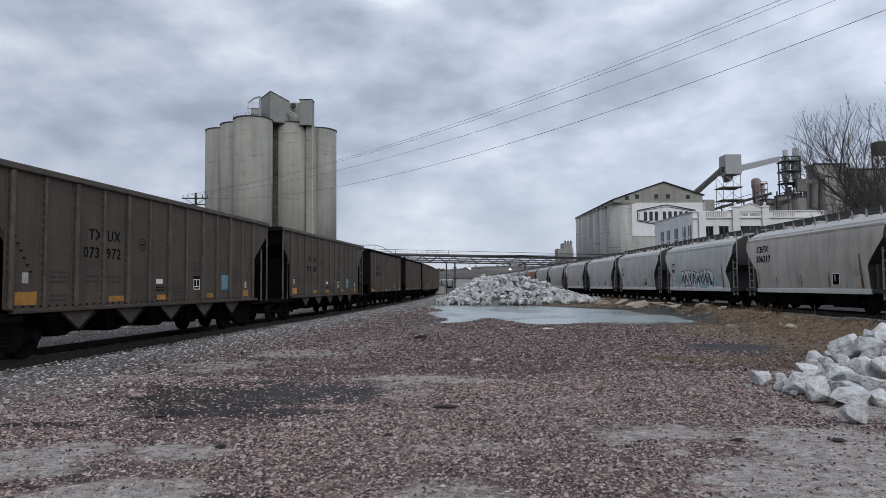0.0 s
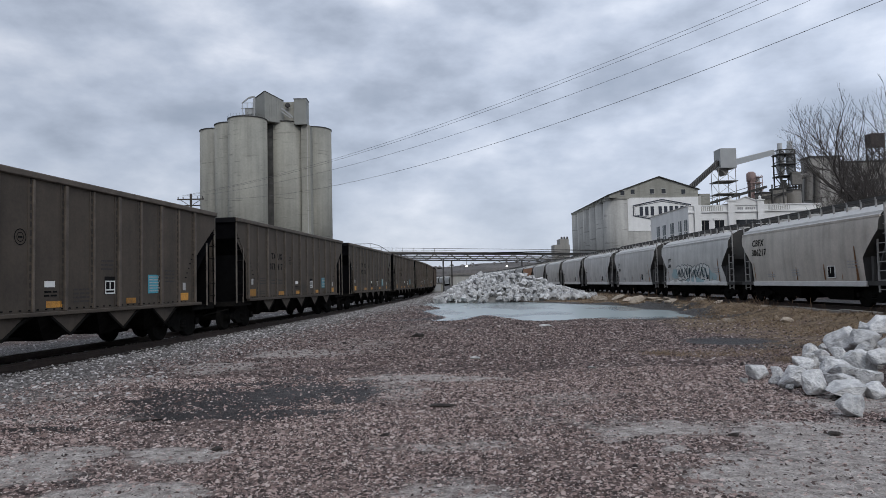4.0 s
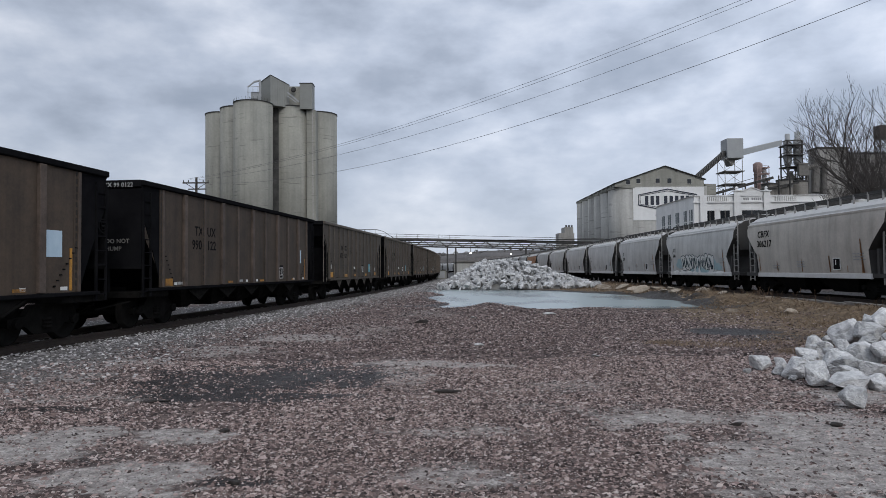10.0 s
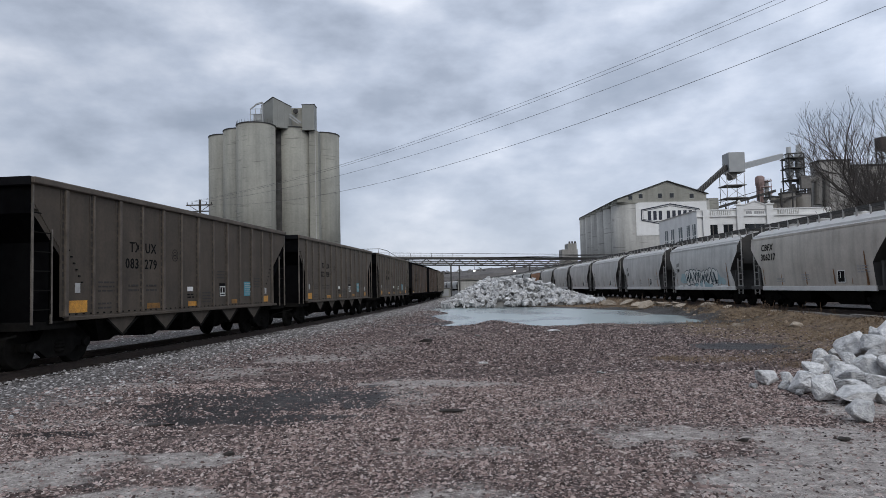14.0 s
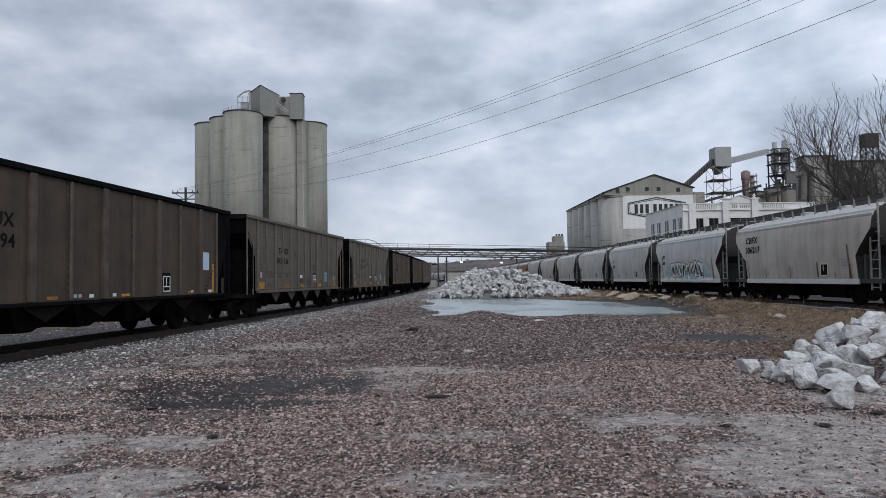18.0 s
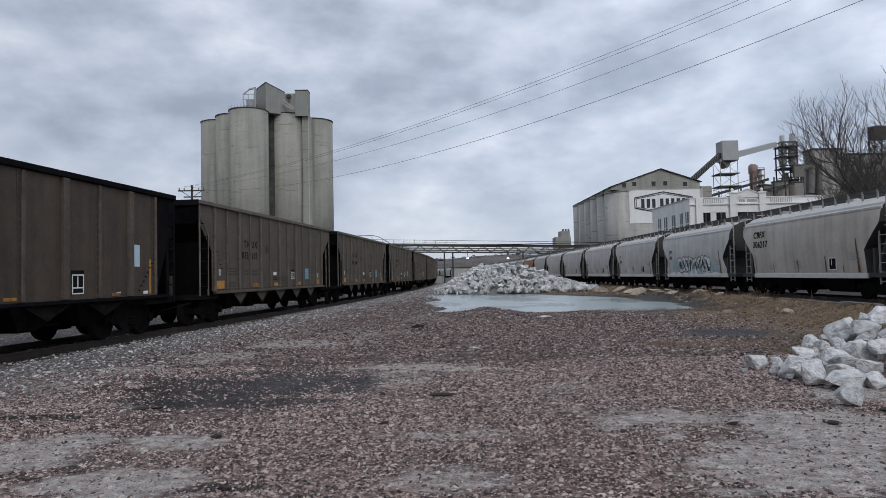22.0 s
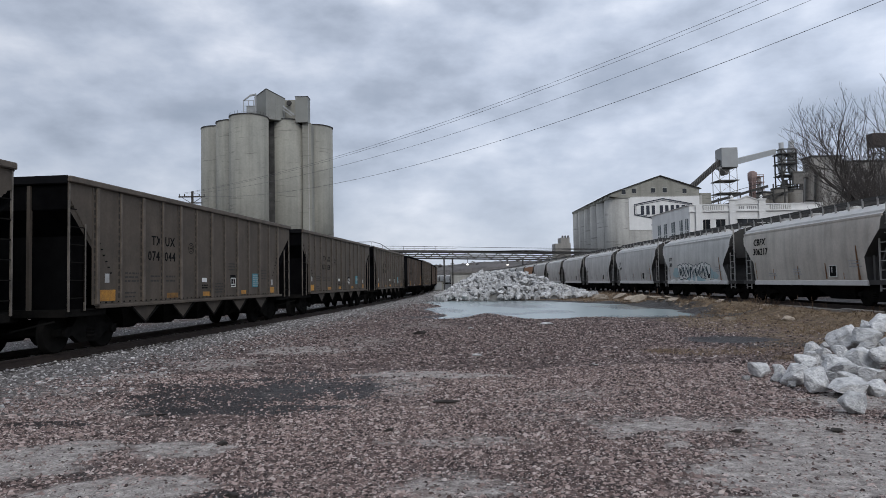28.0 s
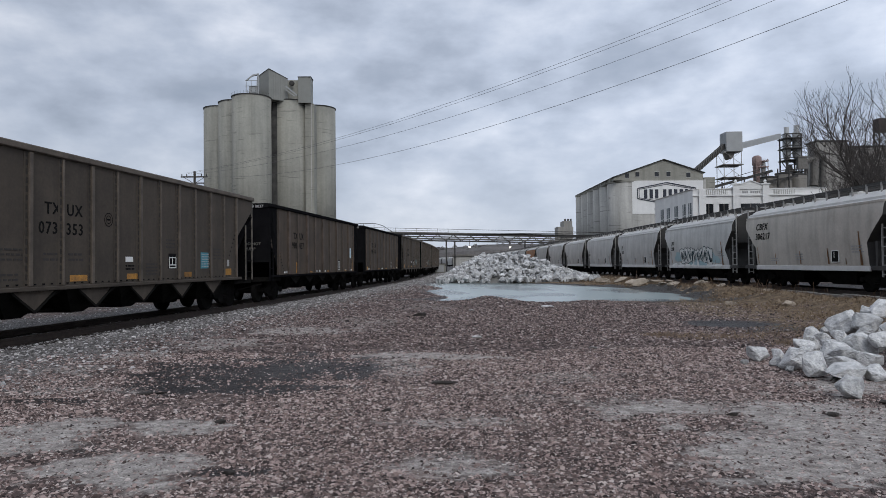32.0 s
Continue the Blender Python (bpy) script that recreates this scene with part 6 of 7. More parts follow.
# ---------------------------------------------------------------- cement works on the far side
def storage_silos():
    e = thing("storage_house", pose(0, 0, 0), "long concrete silo storehouse with gabled top and painted sign wall", "silo building")

    def silo(x, y, r, top):
        s = part("silo", lathe(bmesh.new(), [(r, 0), (r, top)], 40, x, y), M_CONCG, e, "grey concrete silo", True)
        part("rim", lathe(bmesh.new(), [(r + 0.02, top - 0.3), (r + 0.14, top - 0.25), (r + 0.14, top + 0.1), (r - 0.6, top + 0.15)], 40, x, y), M_CONC, s)
    silo(42.9, 154.3, 4.2, 19.5)
    for i in range(5):
        silo(41.5 - 0.22 * i, 161.4 + i * 5.9, 2.95, 19.6)
    part("front_wall", boxes((42.9, 59.4, 150.1, 153.0, 0, 19.6)), M_CONCG, e)
    part("core", boxes((42.2, 59.0, 156.0, 190, 0, 19.4)), M_CONCG, e)
    part("annex", boxes((59.4, 61.8, 151.0, 175, 0, 20.2)), M_CONC, e)
    bm = bmesh.new()
    extrude_poly(bm, [(39.1, 19.65), (58.9, 19.65), (58.9, 21.15), (50.2, 24.1), (39.1, 20.3)], 150.4, 191)
    part("gallery", bm, M_CONC, e, "concrete gabled gallery over the silos")
    bm = bmesh.new()
    extrude_poly(bm, [(38.8, 20.25), (50.2, 24.12), (59.3, 21.05), (59.3, 21.2), (50.2, 24.27), (38.8, 20.40)], 150.0, 191.4)
    part("gallery_roof", bm, M_PLANTD, e)
    for x, z in ((41.6, 20.15), (43.9, 20.4), (48.2, 20.4), (50.8, 20.4), (55.2, 20.2)):
        w = part("window", boxes((x, x + 0.85, 150.33, 150.45, z, z + 1.0)), M_GLASSD, e)
        part("window_frame", boxes((x - 0.12, x + 0.97, 150.28, 150.35, z - 0.12, z), (x - 0.12, x + 0.97, 150.28, 150.35, z + 1.0, z + 1.12)), M_CONCG, w)
    for i in range(9):
        yy = 153 + i * 4.1
        part("side_pier", boxes((38.85, 39.1, yy, yy + 0.8, 19.6, 20.25)), M_CONC, e)
    # painted sign: hexagon outline and plain bars in place of the letters
    s = part("sign_wall", boxes((43.0, 58.7, 150.0, 150.1, 12.1, 19.4)), M_WPAINT, e, "white painted sign panel")
    hexa = [(44.2, 17.75), (50.6, 19.0), (57.0, 17.75), (57.0, 15.5), (50.6, 14.2), (44.2, 15.5)]
    bm = bmesh.new()
    for a, b in zip(hexa, hexa[1:] + hexa[:1]):
        beam(bm, (a[0], 149.96, a[1]), (b[0], 149.96, b[1]), 0.17, 0.2)
    part("sign_outline", bm, M_NAVY, s)
    bm = bmesh.new()
    inner = [(50.6 + (a - 50.6) * 0.945, 16.6 + (b - 16.6) * 0.83) for a, b in hexa]
    for a, b in zip(inner, inner[1:] + inner[:1]):
        beam(bm, (a[0], 149.97, a[1]), (b[0], 149.97, b[1]), 0.08, 0.1)
    part("sign_inner_line", bm, M_NAVY, s)
    x = 45.5
    for i in range(9):
        if i != 3:
            part("sign_bar", boxes((x + 0.12, x + 0.84, 149.93, 150.0, 15.5, 17.5)), M_NAVY, s)
        x += 1.22 if i != 3 else 0.55
    for i in range(9):
        part("sign_bar", boxes((47.9 + i * 0.75, 48.35 + i * 0.75, 149.95, 150.0, 12.9, 13.4)), M_GREYLET, s)


storage_silos()


def office():
    e = thing("office_building", pose(0, 0, 0), "white painted works office with parapet, pediment and tall windows", "building")
    x0, y0, H = 30.1, 80, 10.0
    part("wall", boxes((x0, 46, y0, y0 + 0.4, 0, H)), M_WPAINT, e)
    part("wall", boxes((x0, x0 + 0.4, y0 + 0.4, 94, 0, H)), M_WPAINT, e)
    part("wall", boxes((x0 + 0.4, 46, 93.6, 94, 0, H - 0.2)), M_WPAINT, e)
    part("roof", boxes((x0 + 0.4, 46, y0 + 0.4, 93.6, H - 0.8, H - 0.5)), M_CONCG, e)
    part("cornice", boxes((x0 - 0.15, 46, y0 - 0.18, y0 - 0.002, H - 0.78, H - 0.62)), M_WPAINT, e)
    part("coping", boxes((x0 - 0.1, 46, y0 - 0.1, y0 + 0.45, H, H + 0.10)), M_WPAINT, e)
    part("coping", boxes((x0 - 0.1, x0 + 0.45, y0 + 0.45, 94, H, H + 0.10)), M_CONCG, e)
    for a, n in ((31.75, 11), (39.75, 11)):
        part("balustrade_panel", boxes((a - 0.1, a + n * 0.22, y0 - 0.03, y0 - 0.002, H - 0.58, H - 0.08)), M_CONCG, e)
        for i in range(n):
            part("baluster", boxes((a + i * 0.22, a + 0.12 + i * 0.22, y0 - 0.1, y0 - 0.031, H - 0.58, H - 0.08)), M_WPAINT, e)
    for xx in (30.75, 34.75, 38.25):
        part("pilaster", boxes((xx, xx + 0.8, y0 - 0.25, y0 - 0.19, 0, H + (0.65 if xx > 31 else 0.0))), M_WPAINT, e)
        if xx > 31:
            part("pedestal", boxes((xx - 0.08, xx + 0.88, y0 - 0.35, y0 + 0.3, H + 0.52, H + 0.66)), M_WPAINT, e)
            part("finial", lathe(bmesh.new(), [(0.2, H + 0.66), (0.24, H + 0.72), (0.1, H + 0.78), (0.2, H + 0.95), (0.04, H + 1.15)], 10, xx + 0.4, y0 - 0.02), M_WPAINT, e)
    bm = bmesh.new()
    extrude_poly(bm, [(35.55, H + 0.1), (38.25, H + 0.1), (38.25, H + 0.45), (36.9, H + 0.98), (35.55, H + 0.45)], y0 - 0.1, y0 + 0.3)
    part("pediment", bm, M_WPAINT, e)
    part("pediment_mould", beam(beam(bmesh.new(), (35.4, y0 - 0.15, H + 0.45), (36.9, y0 - 0.15, H + 1.02), 0.1), (38.4, y0 - 0.15, H + 0.45), (36.9, y0 - 0.15, H + 1.02), 0.1), M_WPAINT, e)
    for i in range(9):
        if i != 3:
            part("name_bar", boxes((35.95 + i * 0.24, 36.12 + i * 0.24, y0 - 0.02, y0 - 0.003, H - 0.5, H - 0.2)), M_GREYLET, e)
    for xx, w in ((31.4, 1.1), (33.2, 1.1), (35.75, 2.3), (40.2, 1.1), (42.2, 1.1)):
        wd = part("window", boxes((xx, xx + w, y0 - 0.02, y0 + 0.05, 5.2, 8.3)), M_GLASSD, e, "dark window bay")
        part("lintel", boxes((xx - 0.15, xx + w + 0.15, y0 - 0.1, y0 - 0.021, 8.3, 8.55)), M_WPAINT, wd)
        part("mullion", boxes((xx + w / 2 - 0.04, xx + w / 2 + 0.04, y0 - 0.05, y0 - 0.021, 5.2, 8.3)), M_PLANT, wd)
        part("sill", boxes((xx - 0.1, xx + w + 0.1, y0 - 0.15, y0 - 0.021, 5.05, 5.2)), M_CONCG, wd)
    for a, b in ((80.5, 81.5), (82.4, 83.4), (85.0, 86.3), (88.0, 89.2), (90.4, 91.6)):
        wd = part("window", boxes((x0 - 0.02, x0 + 0.05, a, b, 5.6, 8.5)), M_GLASSG, e, "grey-green sash window")
        part("window_frame", boxes((x0 - 0.06, x0 - 0.021, (a + b) / 2 - 0.05, (a + b) / 2 + 0.05, 5.6, 8.5), (x0 - 0.06, x0 - 0.021, a, b, 7.05, 7.15)), M_WPAINT, wd)
        part("sill", boxes((x0 - 0.12, x0 - 0.021, a - 0.1, b + 0.1, 5.45, 5.6)), M_WPAINT, wd)


office()


def lattice(bm, x0, x1, y0, y1, z0, z1, n, w=0.18):
    for x in (x0, x1):
        for y in (y0, y1):
            beam(bm, (x, y, z0), (x, y, z1), w)
    for k in range(n):
        a, b = z0 + (z1 - z0) * k / n, z0 + (z1 - z0) * (k + 1) / n
        beam(bm, (x0, y0, a), (x1, y0, b), w * 0.6)
        beam(bm, (x1, y0, a), (x0, y0, b), w * 0.6)
        beam(bm, (x0, y0, b), (x1, y0, b), w * 0.7)
        beam(bm, (x0, y0, a), (x0, y1, b), w * 0.6)
        beam(bm, (x0, y1, b), (x0, y0, b), w * 0.7)


def transfer_tower():
    e = thing("transfer_tower", pose(0, 0, 0), "pale sheet-metal transfer house on a lattice tower with conveyors", "conveyor tower")
    part("house", boxes((72.6, 76.7, 170, 174, 29.0, 34.0), bevel=0.05), M_PALESIDING, e)
    bm = bmesh.new()
    lattice(bm, 72.0, 76.4, 170.2, 174.6, 0, 29, 9, 0.13)
    part("lattice", bm, M_LADDER, e)
    part("landing", boxes((71.6, 76.8, 169.8, 175, 25.6, 25.8)), M_PLANT, e)
    part("landing", boxes((71.6, 76.8, 169.8, 175, 22.4, 22.6)), M_PLANT, e)
    bm = bmesh.new()
    extrude_poly(bm, [(73.2, 29), (75.2, 29), (74.5, 27.4), (73.9, 27.4)], 171, 174)
    part("chute", bm, M_PLANT, e)
    c = part("conveyor", beam(bmesh.new(), (62.0, 166, 22.6), (72.6, 171.5, 30.6), 1.0, 1.1), M_PLANTD, e, "dark inclined conveyor")
    bm = bmesh.new()
    for i in range(12):
        t = i / 12
        p = Vector((62.0, 165.0, 22.6)).lerp(Vector((71.9, 170.5, 30.4)), t)
        beam(bm, p + Vector((0, 0, -0.9)), p + Vector((0.5, 0, 1.3)), 0.12)
    part("conveyor_rib", bm, M_PLANT, c)
    part("gallery", beam(bmesh.new(), (76.6, 172, 30.6), (100.0, 198, 37.8), 1.2, 1.5), M_PALESIDING, e, "pale enclosed conveyor gallery")


transfer_tower()


M_MILL = mat("dusty_mill_cladding", (0.40, 0.385, 0.355), (0.29, 0.28, 0.26), 0.9, 0, 0.25, 0.1, 6, 0.08)
add_streaks(M_MILL, 0.35, 0.2)


M_TANK = mat("stained_tank_concrete", (0.22, 0.205, 0.18), (0.14, 0.13, 0.115), 0.9, 0, 0.4, 0.1, 6, 0.08)
add_streaks(M_TANK, 0.4, 0.2)


def plant():
    e = thing("kiln_tower", pose(0, 0, 0), "dark steel preheater tower with platforms and cyclones", "industrial tower")
    bm = bmesh.new()
    lattice(bm, 103.2, 107.6, 200, 204, 0, 39.0, 11, 0.32)
    part("frame", bm, M_PLANTD, e)
    for z in (24, 27.5, 31, 34.5, 37.5):
        part("platform", boxes((102.8, 108.0, 199.5, 204.5, z, z + 0.3)), M_PLANTD, e)
        bm = bmesh.new()
        beam(bm, (102.8, 199.5, z + 1.2), (108.0, 199.5, z + 1.2), 0.1)
        part("handrail", bm, M_PLANTD, e)
    for x, z, r, h in ((104.3, 33, 1.15, 8.2), (107.3, 33, 1.25, 8.8), (105.0, 25, 1.3, 5)):
        part("cyclone", lathe(bmesh.new(), [(r * 0.3, z - 3), (r, z), (r, z + h * 0.7), (r * 0.6, z + h * 0.8), (r * 0.6, z + h)], 16, x, 202), M_PALESIDING if z > 30 else M_PLANT, e, "", True)
    e = thing("stack_tower", pose(0, 0, 0), "faded red and white steel process tower", "industrial tower")
    part("drum", lathe(bmesh.new(), [(0.9, 0), (0.9, 28.0), (1.25, 28.3), (1.25, 30.4), (0.7, 30.9)], 18, 89.6, 190), M_REDST, e, "", True)
    part("drum", lathe(bmesh.new(), [(0.6, 0), (0.6, 28.6), (0.35, 29.6)], 14, 91.4, 190), M_PALESIDING, e, "", True)
    for z in (25.6, 27.6, 29.2):
        part("platform", boxes((88.8, 92.4, 188.8, 191.0, z, z + 0.2)), M_REDST, e)
    bm = bmesh.new()
    lattice(bm, 89.0, 92.2, 188.9, 190.9, 0, 29.8, 12, 0.14)
    part("frame", bm, M_REDST, e)
    for x, y, r, h in ((75.4, 160, 1.4, 19.4), (78.1, 160, 1.75, 20.9), (81.7, 160, 1.8, 21.8), (85.6, 161, 2.0, 21.6)):
        t = thing("process_tank", pose(x, y, 0), "round grey concrete process tank", "tank", "process tanks")
        part("shell", lathe(bmesh.new(), [(r, 0), (r, h)], 30), M_TANK, t, "", True)
        part("rim", lathe(bmesh.new(), [(r + 0.1, h), (r + 0.1, h + 0.3), (0.3, h + 0.6)], 30), M_PLANTD, t)
    e = thing("pipe_rack", pose(0, 0, 0), "low steel pipe rack and roof machinery", "pipe rack")
    bm = bmesh.new()
    beam(bm, (63, 157, 18.4), (78, 158, 22.4), 0.6, 0.6)
    beam(bm, (63, 157, 17.4), (84, 158, 21.2), 0.4, 0.4)
    beam(bm, (63, 156.5, 19.4), (76, 157.5, 23.0), 0.12, 0.12)
    part("pipe", bm, M_PLANTD, e)
    for i in range(8):
        part("post", beam(bmesh.new(), (63.4 + i * 2.6, 157.3, 0), (63.4 + i * 2.6, 157.3, 19.2 + i * 0.6), 0.25), M_PLANTD, e)
    e = thing("mill_building", pose(0, 0, 0), "large dusty grey mill building with ducts", "building")
    part("wall", boxes((115.4, 124.9, 206, 211, 0, 37.4)), M_MILL, e)
    part("roof", boxes((115.2, 125.2, 205.7, 211.3, 37.4, 37.9)), M_PLANTD, e)
    part("side_wall", boxes((124.9, 127.7, 207, 214, 0, 33.8)), M_MILL, e)
    part("high_wall", boxes((127.7, 165, 208, 216, 0, 35.9)), M_MILL, e)
    part("high_roof", boxes((126.9, 165.3, 207.6, 216.4, 35.9, 36.5)), M_PLANTD, e)
    part("tower_house", boxes((136.6, 141.0, 209, 212, 41.0, 45.2)), M_REDD, e, "rust-brown tower house")
    bm = bmesh.new()
    lattice(bm, 136.8, 140.8, 209.2, 211.8, 36.5, 41.0, 2, 0.3)
    part("tower_frame", bm, M_PLANTD, e)
    for k in range(4):
        part("wall_band", boxes((115.4, 125.0, 205.9, 206, 8 + k * 8.5, 8.25 + k * 8.5)), M_PLANT, e)
    for x, z0, z1, w in ((113.6, 24, 33.6, 1.7), (116.2, 22, 32.4, 1.2), (111.0, 25, 31.2, 0.9)):
        part("duct", beam(bmesh.new(), (x, 204.6, z0), (x + 0.6, 204.6, z1), w, n=12), M_PLANT, e)
    part("duct", beam(bmesh.new(), (108.5, 204, 30.2), (117, 204.6, 33.2), 1.1, n=12), M_PLANT, e)
    e = thing("filter_house", pose(0, 0, 0), "pale grey steel filter house beside the tower", "industrial building")
    part("body", boxes((105.6, 108.4, 198.2, 199.4, 28.2, 31.6), bevel=0.06), M_PLANT, e)
    part("hood", boxes((105.4, 108.6, 198.0, 199.45, 31.6, 31.9)), M_PLANT, e)
    bm = bmesh.new()
    lattice(bm, 105.7, 108.3, 198.3, 199.3, 0, 28.2, 6, 0.2)
    part("frame", bm, M_PLANTD, e)
    # small loading house far behind the line of hoppers
    e = thing("loading_house", pose(0, 0, 0), "small stepped concrete loading house", "building")
    part("wall", boxes((38.8, 43.8, 220, 226, 0, 13.1)), M_MILL, e)
    part("upper_wall", boxes((40.7, 43.5, 220, 226, 13.1, 15.0)), M_MILL, e)
    for x in (41.4, 42.3, 43.2):
        part("vent", beam(bmesh.new(), (x, 221, 14.9), (x, 221, 15.7), 0.5), M_PLANTD, e)
    for x, z in ((6.0, 4.6), (13.6, 4.4)):
        e = thing("yard_lamp", pose(x, 128.6, 0), "small lit lamp hung under the pipe bridge", "lamp", "yard lamps")
        part("bracket", beam(bmesh.new(), (0, 0, z + 0.2), (0, 0, 6.1), 0.08), M_PLANTD, e)
        part("lamp_head", lathe(bmesh.new(), [(0.08, z + 0.25), (0.22, z + 0.1), (0.22, z)], 12), M_LAMP, e)
    e = thing("relay_cabinet", pose(0.4, 121, 0), "small pale relay cabinet by the bridge post", "cabinet")
    part("body", boxes((-0.9, 0.9, -0.5, 0.5, 0, 1.5), bevel=0.04), M_CONC, e)
    part("roof", boxes((-1.0, 1.0, -0.6, 0.6, 1.5, 1.62)), M_PLANT, e)
    part("door", boxes((-0.6, 0.6, -0.53, -0.5, 0.15, 1.4)), M_PALESIDING, e)
    e = thing("shed", pose(0, 0, 0), "low pale shed by the bridge", "shed")
    part("wall", boxes((3.4, 8.5, 150, 156, 0, 3.2)), M_CONCG, e)
    part("roof", boxes((3.1, 8.8, 149.7, 156.3, 3.2, 3.6)), M_PLANT, e)


plant()


# ---------------------------------------------------------------- bare trees
def tree(x, y, h, seed, spread=0.5, stems=3, lean=0.3):
    r = random.Random(seed)
    e = thing("bare_tree", pose(x, y, 0, 0, 0, r.uniform(0, 360)), "leafless grey-brown tree with fine twigs", "tree", "bare trees")
    limbs, twigs = [], []

    def grow(p, d, length, rad, depth):
        n = 5 if depth < 3 else (3 if depth < 5 else 2)
        pts = [p.copy()]
        for i in range(n):
            d = (d + Vector((r.gauss(0, 0.13), r.gauss(0, 0.13), r.gauss(0.05, 0.07)))).normalized()
            p = p + d * length / n
            pts.append(p.copy())
        (limbs if depth < 2 else twigs).append((pts, rad, rad * 0.6))
        if depth >= 5:
            return
        for i in range((4, 4, 3, 2, 2)[depth]):
            t = r.uniform(0.25, 1.0)
            q = pts[min(n, int(t * n) + 1)]
            ax = Vector((r.gauss(0, 1), r.gauss(0, 1), r.gauss(0, 0.4))).normalized()
            nd = (d + ax * spread * r.uniform(0.7, 1.3) + Vector((0, 0, 0.12))).normalized()
            grow(q, nd, length * r.uniform(0.45, 0.72), rad * r.uniform(0.38, 0.55), depth + 1)
        grow(pts[-1], d, length * 0.66, rad * 0.58, depth + 1)
    for i in range(stems):
        a = 6.28 * i / stems + r.uniform(0, 1)
        k = lean * r.uniform(0.5, 1.2)
        grow(Vector((0.25 * math.cos(a), 0.25 * math.sin(a), -0.2)), Vector((k * math.cos(a), k * math.sin(a), 1)).normalized(), h * r.uniform(0.34, 0.42), h * 0.012, 0)

    def tubes(name, items, sides):
        vs, fs = [], []
        for pts, r0, r1 in items:
            prev = None
            for i, p in enumerate(pts):
                rr = max(0.0085, r0 + (r1 - r0) * i / (len(pts) - 1))
                d = (pts[min(i + 1, len(pts) - 1)] - pts[max(i - 1, 0)]).normalized()
                u = d.orthogonal().normalized()
                w = d.cross(u)
                k = len(vs)
                for s in range(sides):
                    a = 6.2832 * s / sides
                    vs.append(p + u * (rr * math.cos(a)) + w * (rr * math.sin(a)))
                if prev is not None:
                    for s in range(sides):
                        fs.append((prev + s, prev + (s + 1) % sides, k + (s + 1) % sides, k + s))
                prev = k
        me = bpy.data.meshes.new(name)
        me.from_pydata(vs, [], fs)
        me.materials.append(M_BARK)
        ob = new(name, me)
        ob.parent = e
    tubes("trunk", limbs, 7)
    tubes("crown", twigs, 3)
    return e


for x, y, h, sd, st, sp in ((36.5, 55, 11.4, 11, 4, 0.6), (32.4, 56, 7.0, 5, 4, 0.6), (40.6, 60, 15.8, 12, 4, 0.6), (42.6, 61, 19.5, 14, 4, 0.6)):
    tree(x, y, h, sd, sp, st, 0.34)


# ---------------------------------------------------------------- distance
def far_hills():
    bm = bmesh.new()
    prev = None
    for i in range(160):
        x = -700 + i * 9
        z = hill_z(x)
        row = [bm.verts.new((x, 395, -1)), bm.verts.new((x, 415 + 6 * noise.noise((x * 0.05, 1, 0)), z * 0.7)), bm.verts.new((x, 450, z))]
        if prev:
            for a in range(2):
                bm.faces.new((prev[a], row[a], row[a + 1], prev[a + 1]))
        prev = row
    tagged(finish(bm, "backdrop", M_HILL), "distant wooded rise under cloud", "hill", kind="structure")


def hill_z(x):
    return 9.5 + 4 * noise.noise((x * 0.008, 3, 0)) + 1.2 * noise.noise((x * 0.05, 9, 0)) + 4 * smooth(-40, 40, x)


far_hills()


# ---------------------------------------------------------------- grass and weeds on the bank
def grass():
    r = random.Random(9)
    vs, fs = [], []
    n = 0
    while n < 22000:
        x, y = r.uniform(7.5, 15.6), 13.5 + 50 * r.random() ** 1.5
        if nz(x, y, 0.5, 13) + 0.02 * (x - 12) * 10 < r.uniform(-0.5, 0.5) or (y > 28 and inside(x, y) > -0.3):
            continue
        h = r.uniform(0.03, 0.12) * (1 + 0.01 * y)
        a = r.uniform(0, 6.28)
        z = ground_z(x, y) - 0.02
        w = 0.012 * (1 + 0.02 * y)
        k = len(vs)
        lx, ly = r.gauss(0, 0.12), r.gauss(0, 0.12)
        vs += [(x - w * math.cos(a), y - w * math.sin(a), z), (x + w * math.cos(a), y + w * math.sin(a), z), (x + lx, y + ly, z + h)]
        fs.append((k, k + 1, k + 2))
        n += 1
    for cx, cy, q in ((4.9, 14.8, 0.22), (5.5, 14.4, 0.35), (7.0, 14.7, 0.4), (6.7, 12.9, 0.25), (7.8, 14.0, 0.4), (8.4, 15.4, 0.5), (6.2, 14.2, 0.35)):
        for _ in range(420):
            x, y = r.gauss(cx, q), r.gauss(cy, q)
            h, a, w = r.uniform(0.03, 0.10), r.uniform(0, 6.28), 0.007
            z = ground_z(x, y) - 0.01
            k = len(vs)
            vs += [(x - w * math.cos(a), y - w * math.sin(a), z), (x + w * math.cos(a), y + w * math.sin(a), z), (x + r.gauss(0, 0.07), y + r.gauss(0, 0.07), z + h)]
            fs.append((k, k + 1, k + 2))
    me = bpy.data.meshes.new("dry_grass")
    me.from_pydata(vs, [], fs)
    me.materials.append(M_STRAW)
    tagged(new("dry_grass", me), "short dry straw-coloured grass on the bank", "grass", kind="stuff")


grass()


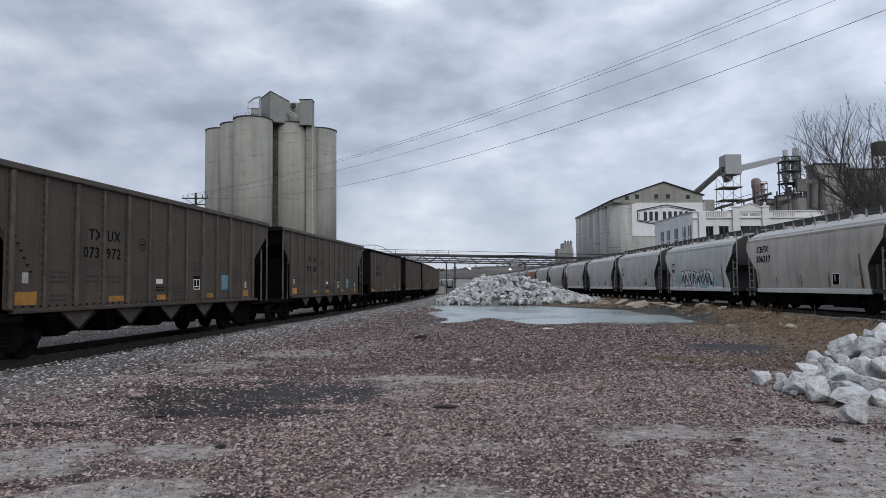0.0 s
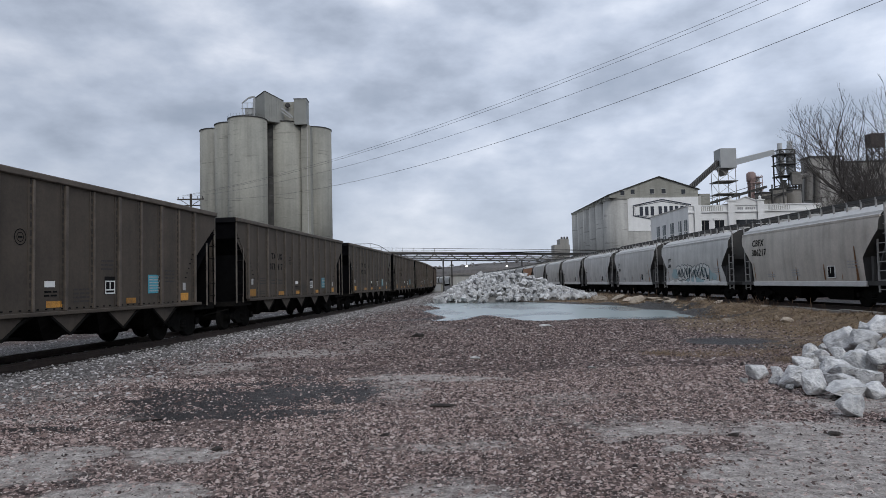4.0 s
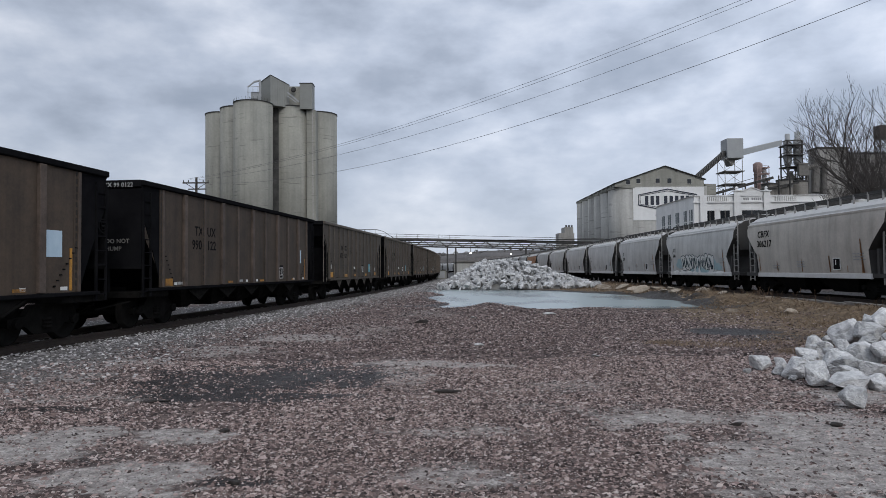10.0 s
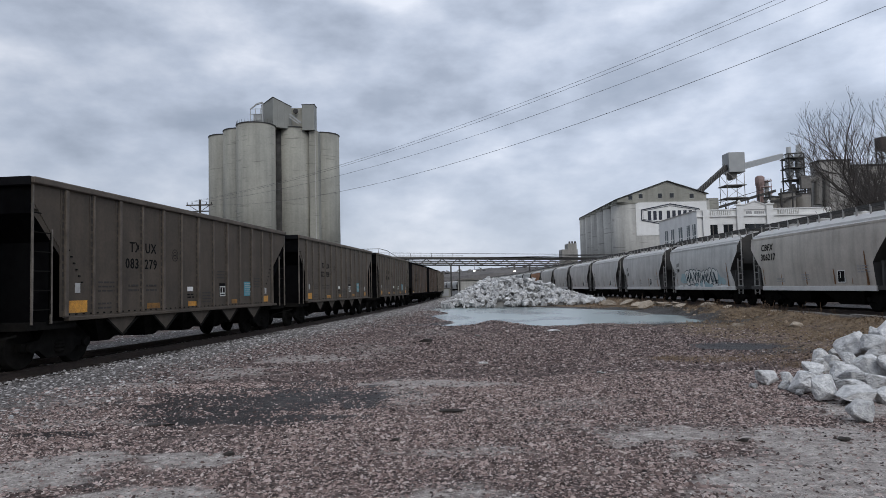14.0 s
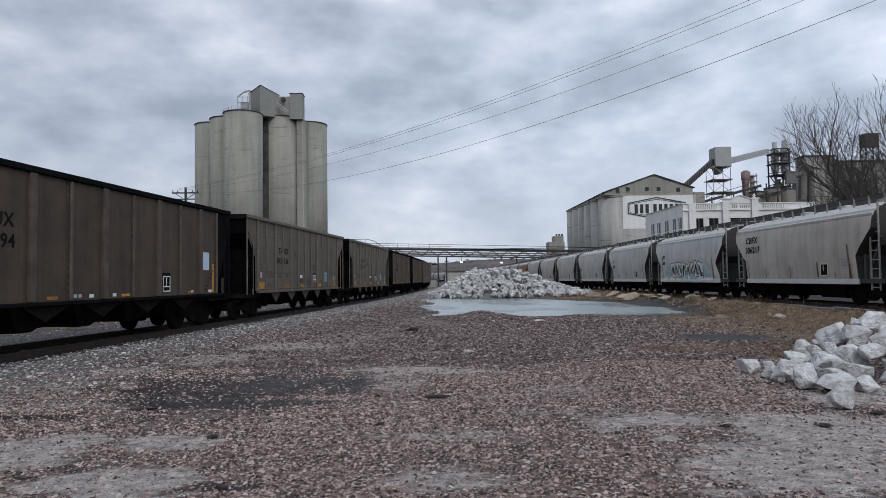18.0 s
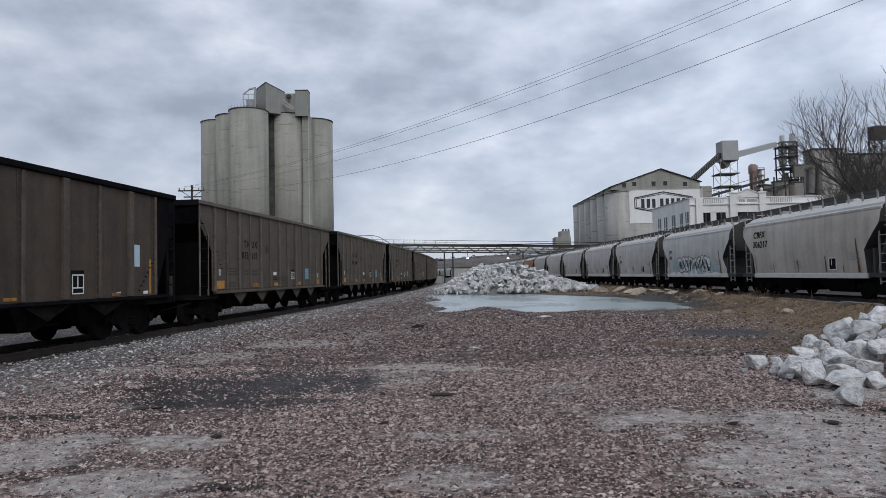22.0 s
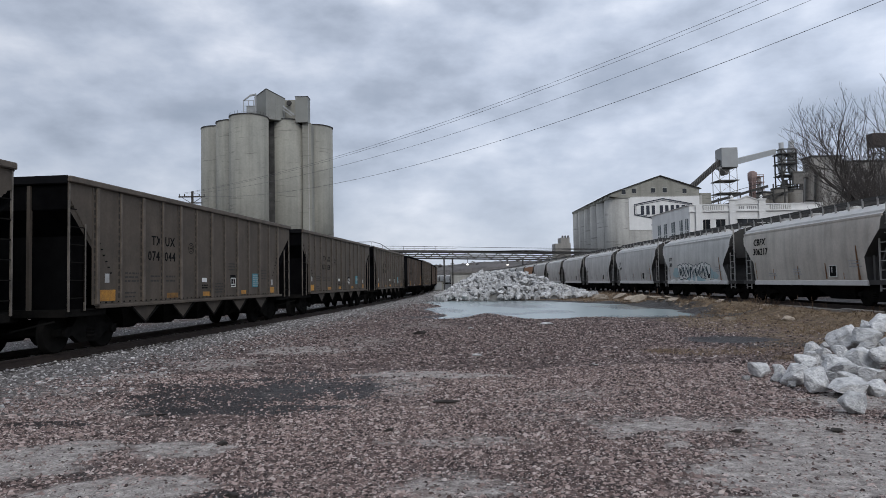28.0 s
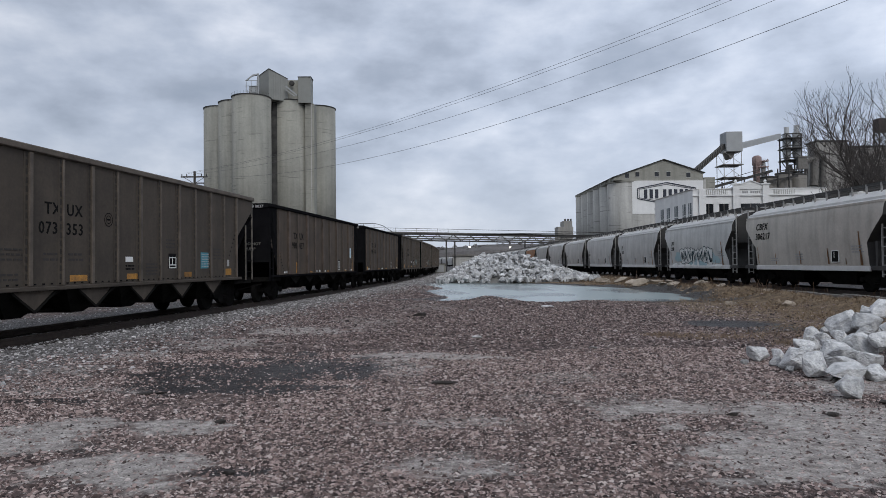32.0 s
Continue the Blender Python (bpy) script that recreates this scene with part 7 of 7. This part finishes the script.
def weeds():
    r = random.Random(21)
    vs, fs = [], []
    for n in range(700):
        y = 19 + 44 * r.random() ** 1.3
        x = r.gauss(14.3, 0.5)
        if nz(x, y, 0.35, 17) < r.uniform(0.0, 0.5):
            continue
        z = ground_z(x, y) - 0.03
        for k in range(3):
            h, a = r.uniform(0.12, 0.42) * (1.5 if r.random() < 0.1 else 1), r.uniform(0, 6.28)
            w = 0.006 * (1 + 0.025 * y)
            dx, dy = r.gauss(0, 0.14), r.gauss(0, 0.14)
            i = len(vs)
            vs += [(x - w * math.cos(a), y - w * math.sin(a), z), (x + w * math.cos(a), y + w * math.sin(a), z), (x + dx + w, y + dy, z + h), (x + dx - w, y + dy, z + h)]
            fs.append((i, i + 1, i + 2, i + 3))
    me = bpy.data.meshes.new("dead_weeds")
    me.from_pydata(vs, [], fs)
    me.materials.append(M_WEED)
    tagged(new("dead_weeds", me), "dead rust-brown weed stalks beside the siding", "weeds", kind="stuff")


weeds()


def old_ties():
    r = random.Random(15)
    for x, y, a in ((14.6, 25.5, 88), (14.9, 28.2, 92), (14.5, 23.2, 84), (14.7, 31.5, 95)):
        bm = boxes((-1.25, 1.25, -0.11, 0.11, 0, 0.17), bevel=0.02)
        ob = finish(bm, "loose_tie", M_OLDTIE)
        ob.matrix_basis = pose(x, y, ground_z(x, y) + 0.01, 0, 0, a)
        tagged(ob, "grey weathered loose wooden tie lying beside the siding", "railway tie", "loose ties")


M_OLDTIE = mat("silvered_tie_wood", (0.26, 0.24, 0.215), (0.15, 0.135, 0.12), 0.95, 0, 5, 0.4)
old_ties()
M_CLOD = island_mat("tan_earth_clods", (0.0, (0.16, 0.115, 0.075)), (0.5, (0.27, 0.205, 0.14)), (1.0, (0.40, 0.33, 0.25)))


def clods():
    r = random.Random(31)
    spots = []
    while len(spots) < 260:
        y = 22 + 36 * r.random()
        x = r.gauss(12.9, 0.7)
        if inside(x, y) > -0.1:
            continue
        s = r.uniform(0.03, 0.10) * (1.7 if r.random() < 0.1 else 1)
        spots.append((x, y, ground_z(x, y) + 0.1 * s, s))
    stones_mesh("earth_clods", spots, M_CLOD, 5, "tan earth clods and stones on the bank", "earth")


clods()


M_BANKST = mat("tan_bank_stone", (0.42, 0.36, 0.29), (0.22, 0.185, 0.145), 0.9, 0, 2.2, 0.6, 7, 0.2, 0.2)


def bank_stones():
    r = random.Random(52)
    meshes = [rock_mesh(700 + i, 2) for i in range(5)]
    for m in meshes:
        m.materials[0] = M_BANKST
    for i, (x, y, w) in enumerate(((12.6, 42.5, 0.5), (13.4, 41.5, 0.42), (13.0, 37.7, 0.38), (14.1, 36.4, 0.42), (13.9, 31.2, 0.26), (12.4, 46.0, 0.45), (12.0, 48.5, 0.4), (12.9, 39.0, 0.28), (11.6, 22.5, 0.22), (10.6, 24.6, 0.18), (12.7, 44.5, 0.42), (13.2, 43.4, 0.3), (13.6, 39.6, 0.34), (13.5, 35.2, 0.3), (12.2, 50.5, 0.4), (13.9, 33.4, 0.24), (14.0, 29.0, 0.2))):
        ob = new("bank_stone", meshes[i % 5])
        ob.matrix_basis = pose(x, y, ground_z(x, y) + w * 0.25, r.uniform(-12, 12), r.uniform(-12, 12), r.uniform(-40, 40)) @ Matrix.Diagonal((w * 1.2, w * 0.8, w * 0.7, 1))
        tagged(ob, "pale stone slab half sunk in the earth bank", "stone", "stones on the bank")


bank_stones()


M_WOODS = island_mat("bare_woods", (0.0, (0.045, 0.041, 0.04)), (0.6, (0.085, 0.076, 0.07)), (1.0, (0.13, 0.118, 0.105)))


def far_woods():
    r = random.Random(41)
    spots = []
    for n in range(4200):
        x = r.uniform(-380, 460)
        t = r.random()
        s = r.uniform(0.5, 1.9)
        spots.append((x, 396 + 52 * t, hill_z(x) * (0.1 + 0.9 * t) + r.uniform(-0.5, 1.2), s))
    stones_mesh("far_woods", spots, M_WOODS, 8, "bare grey woods on the far rise", "woods")


far_woods()
motions()
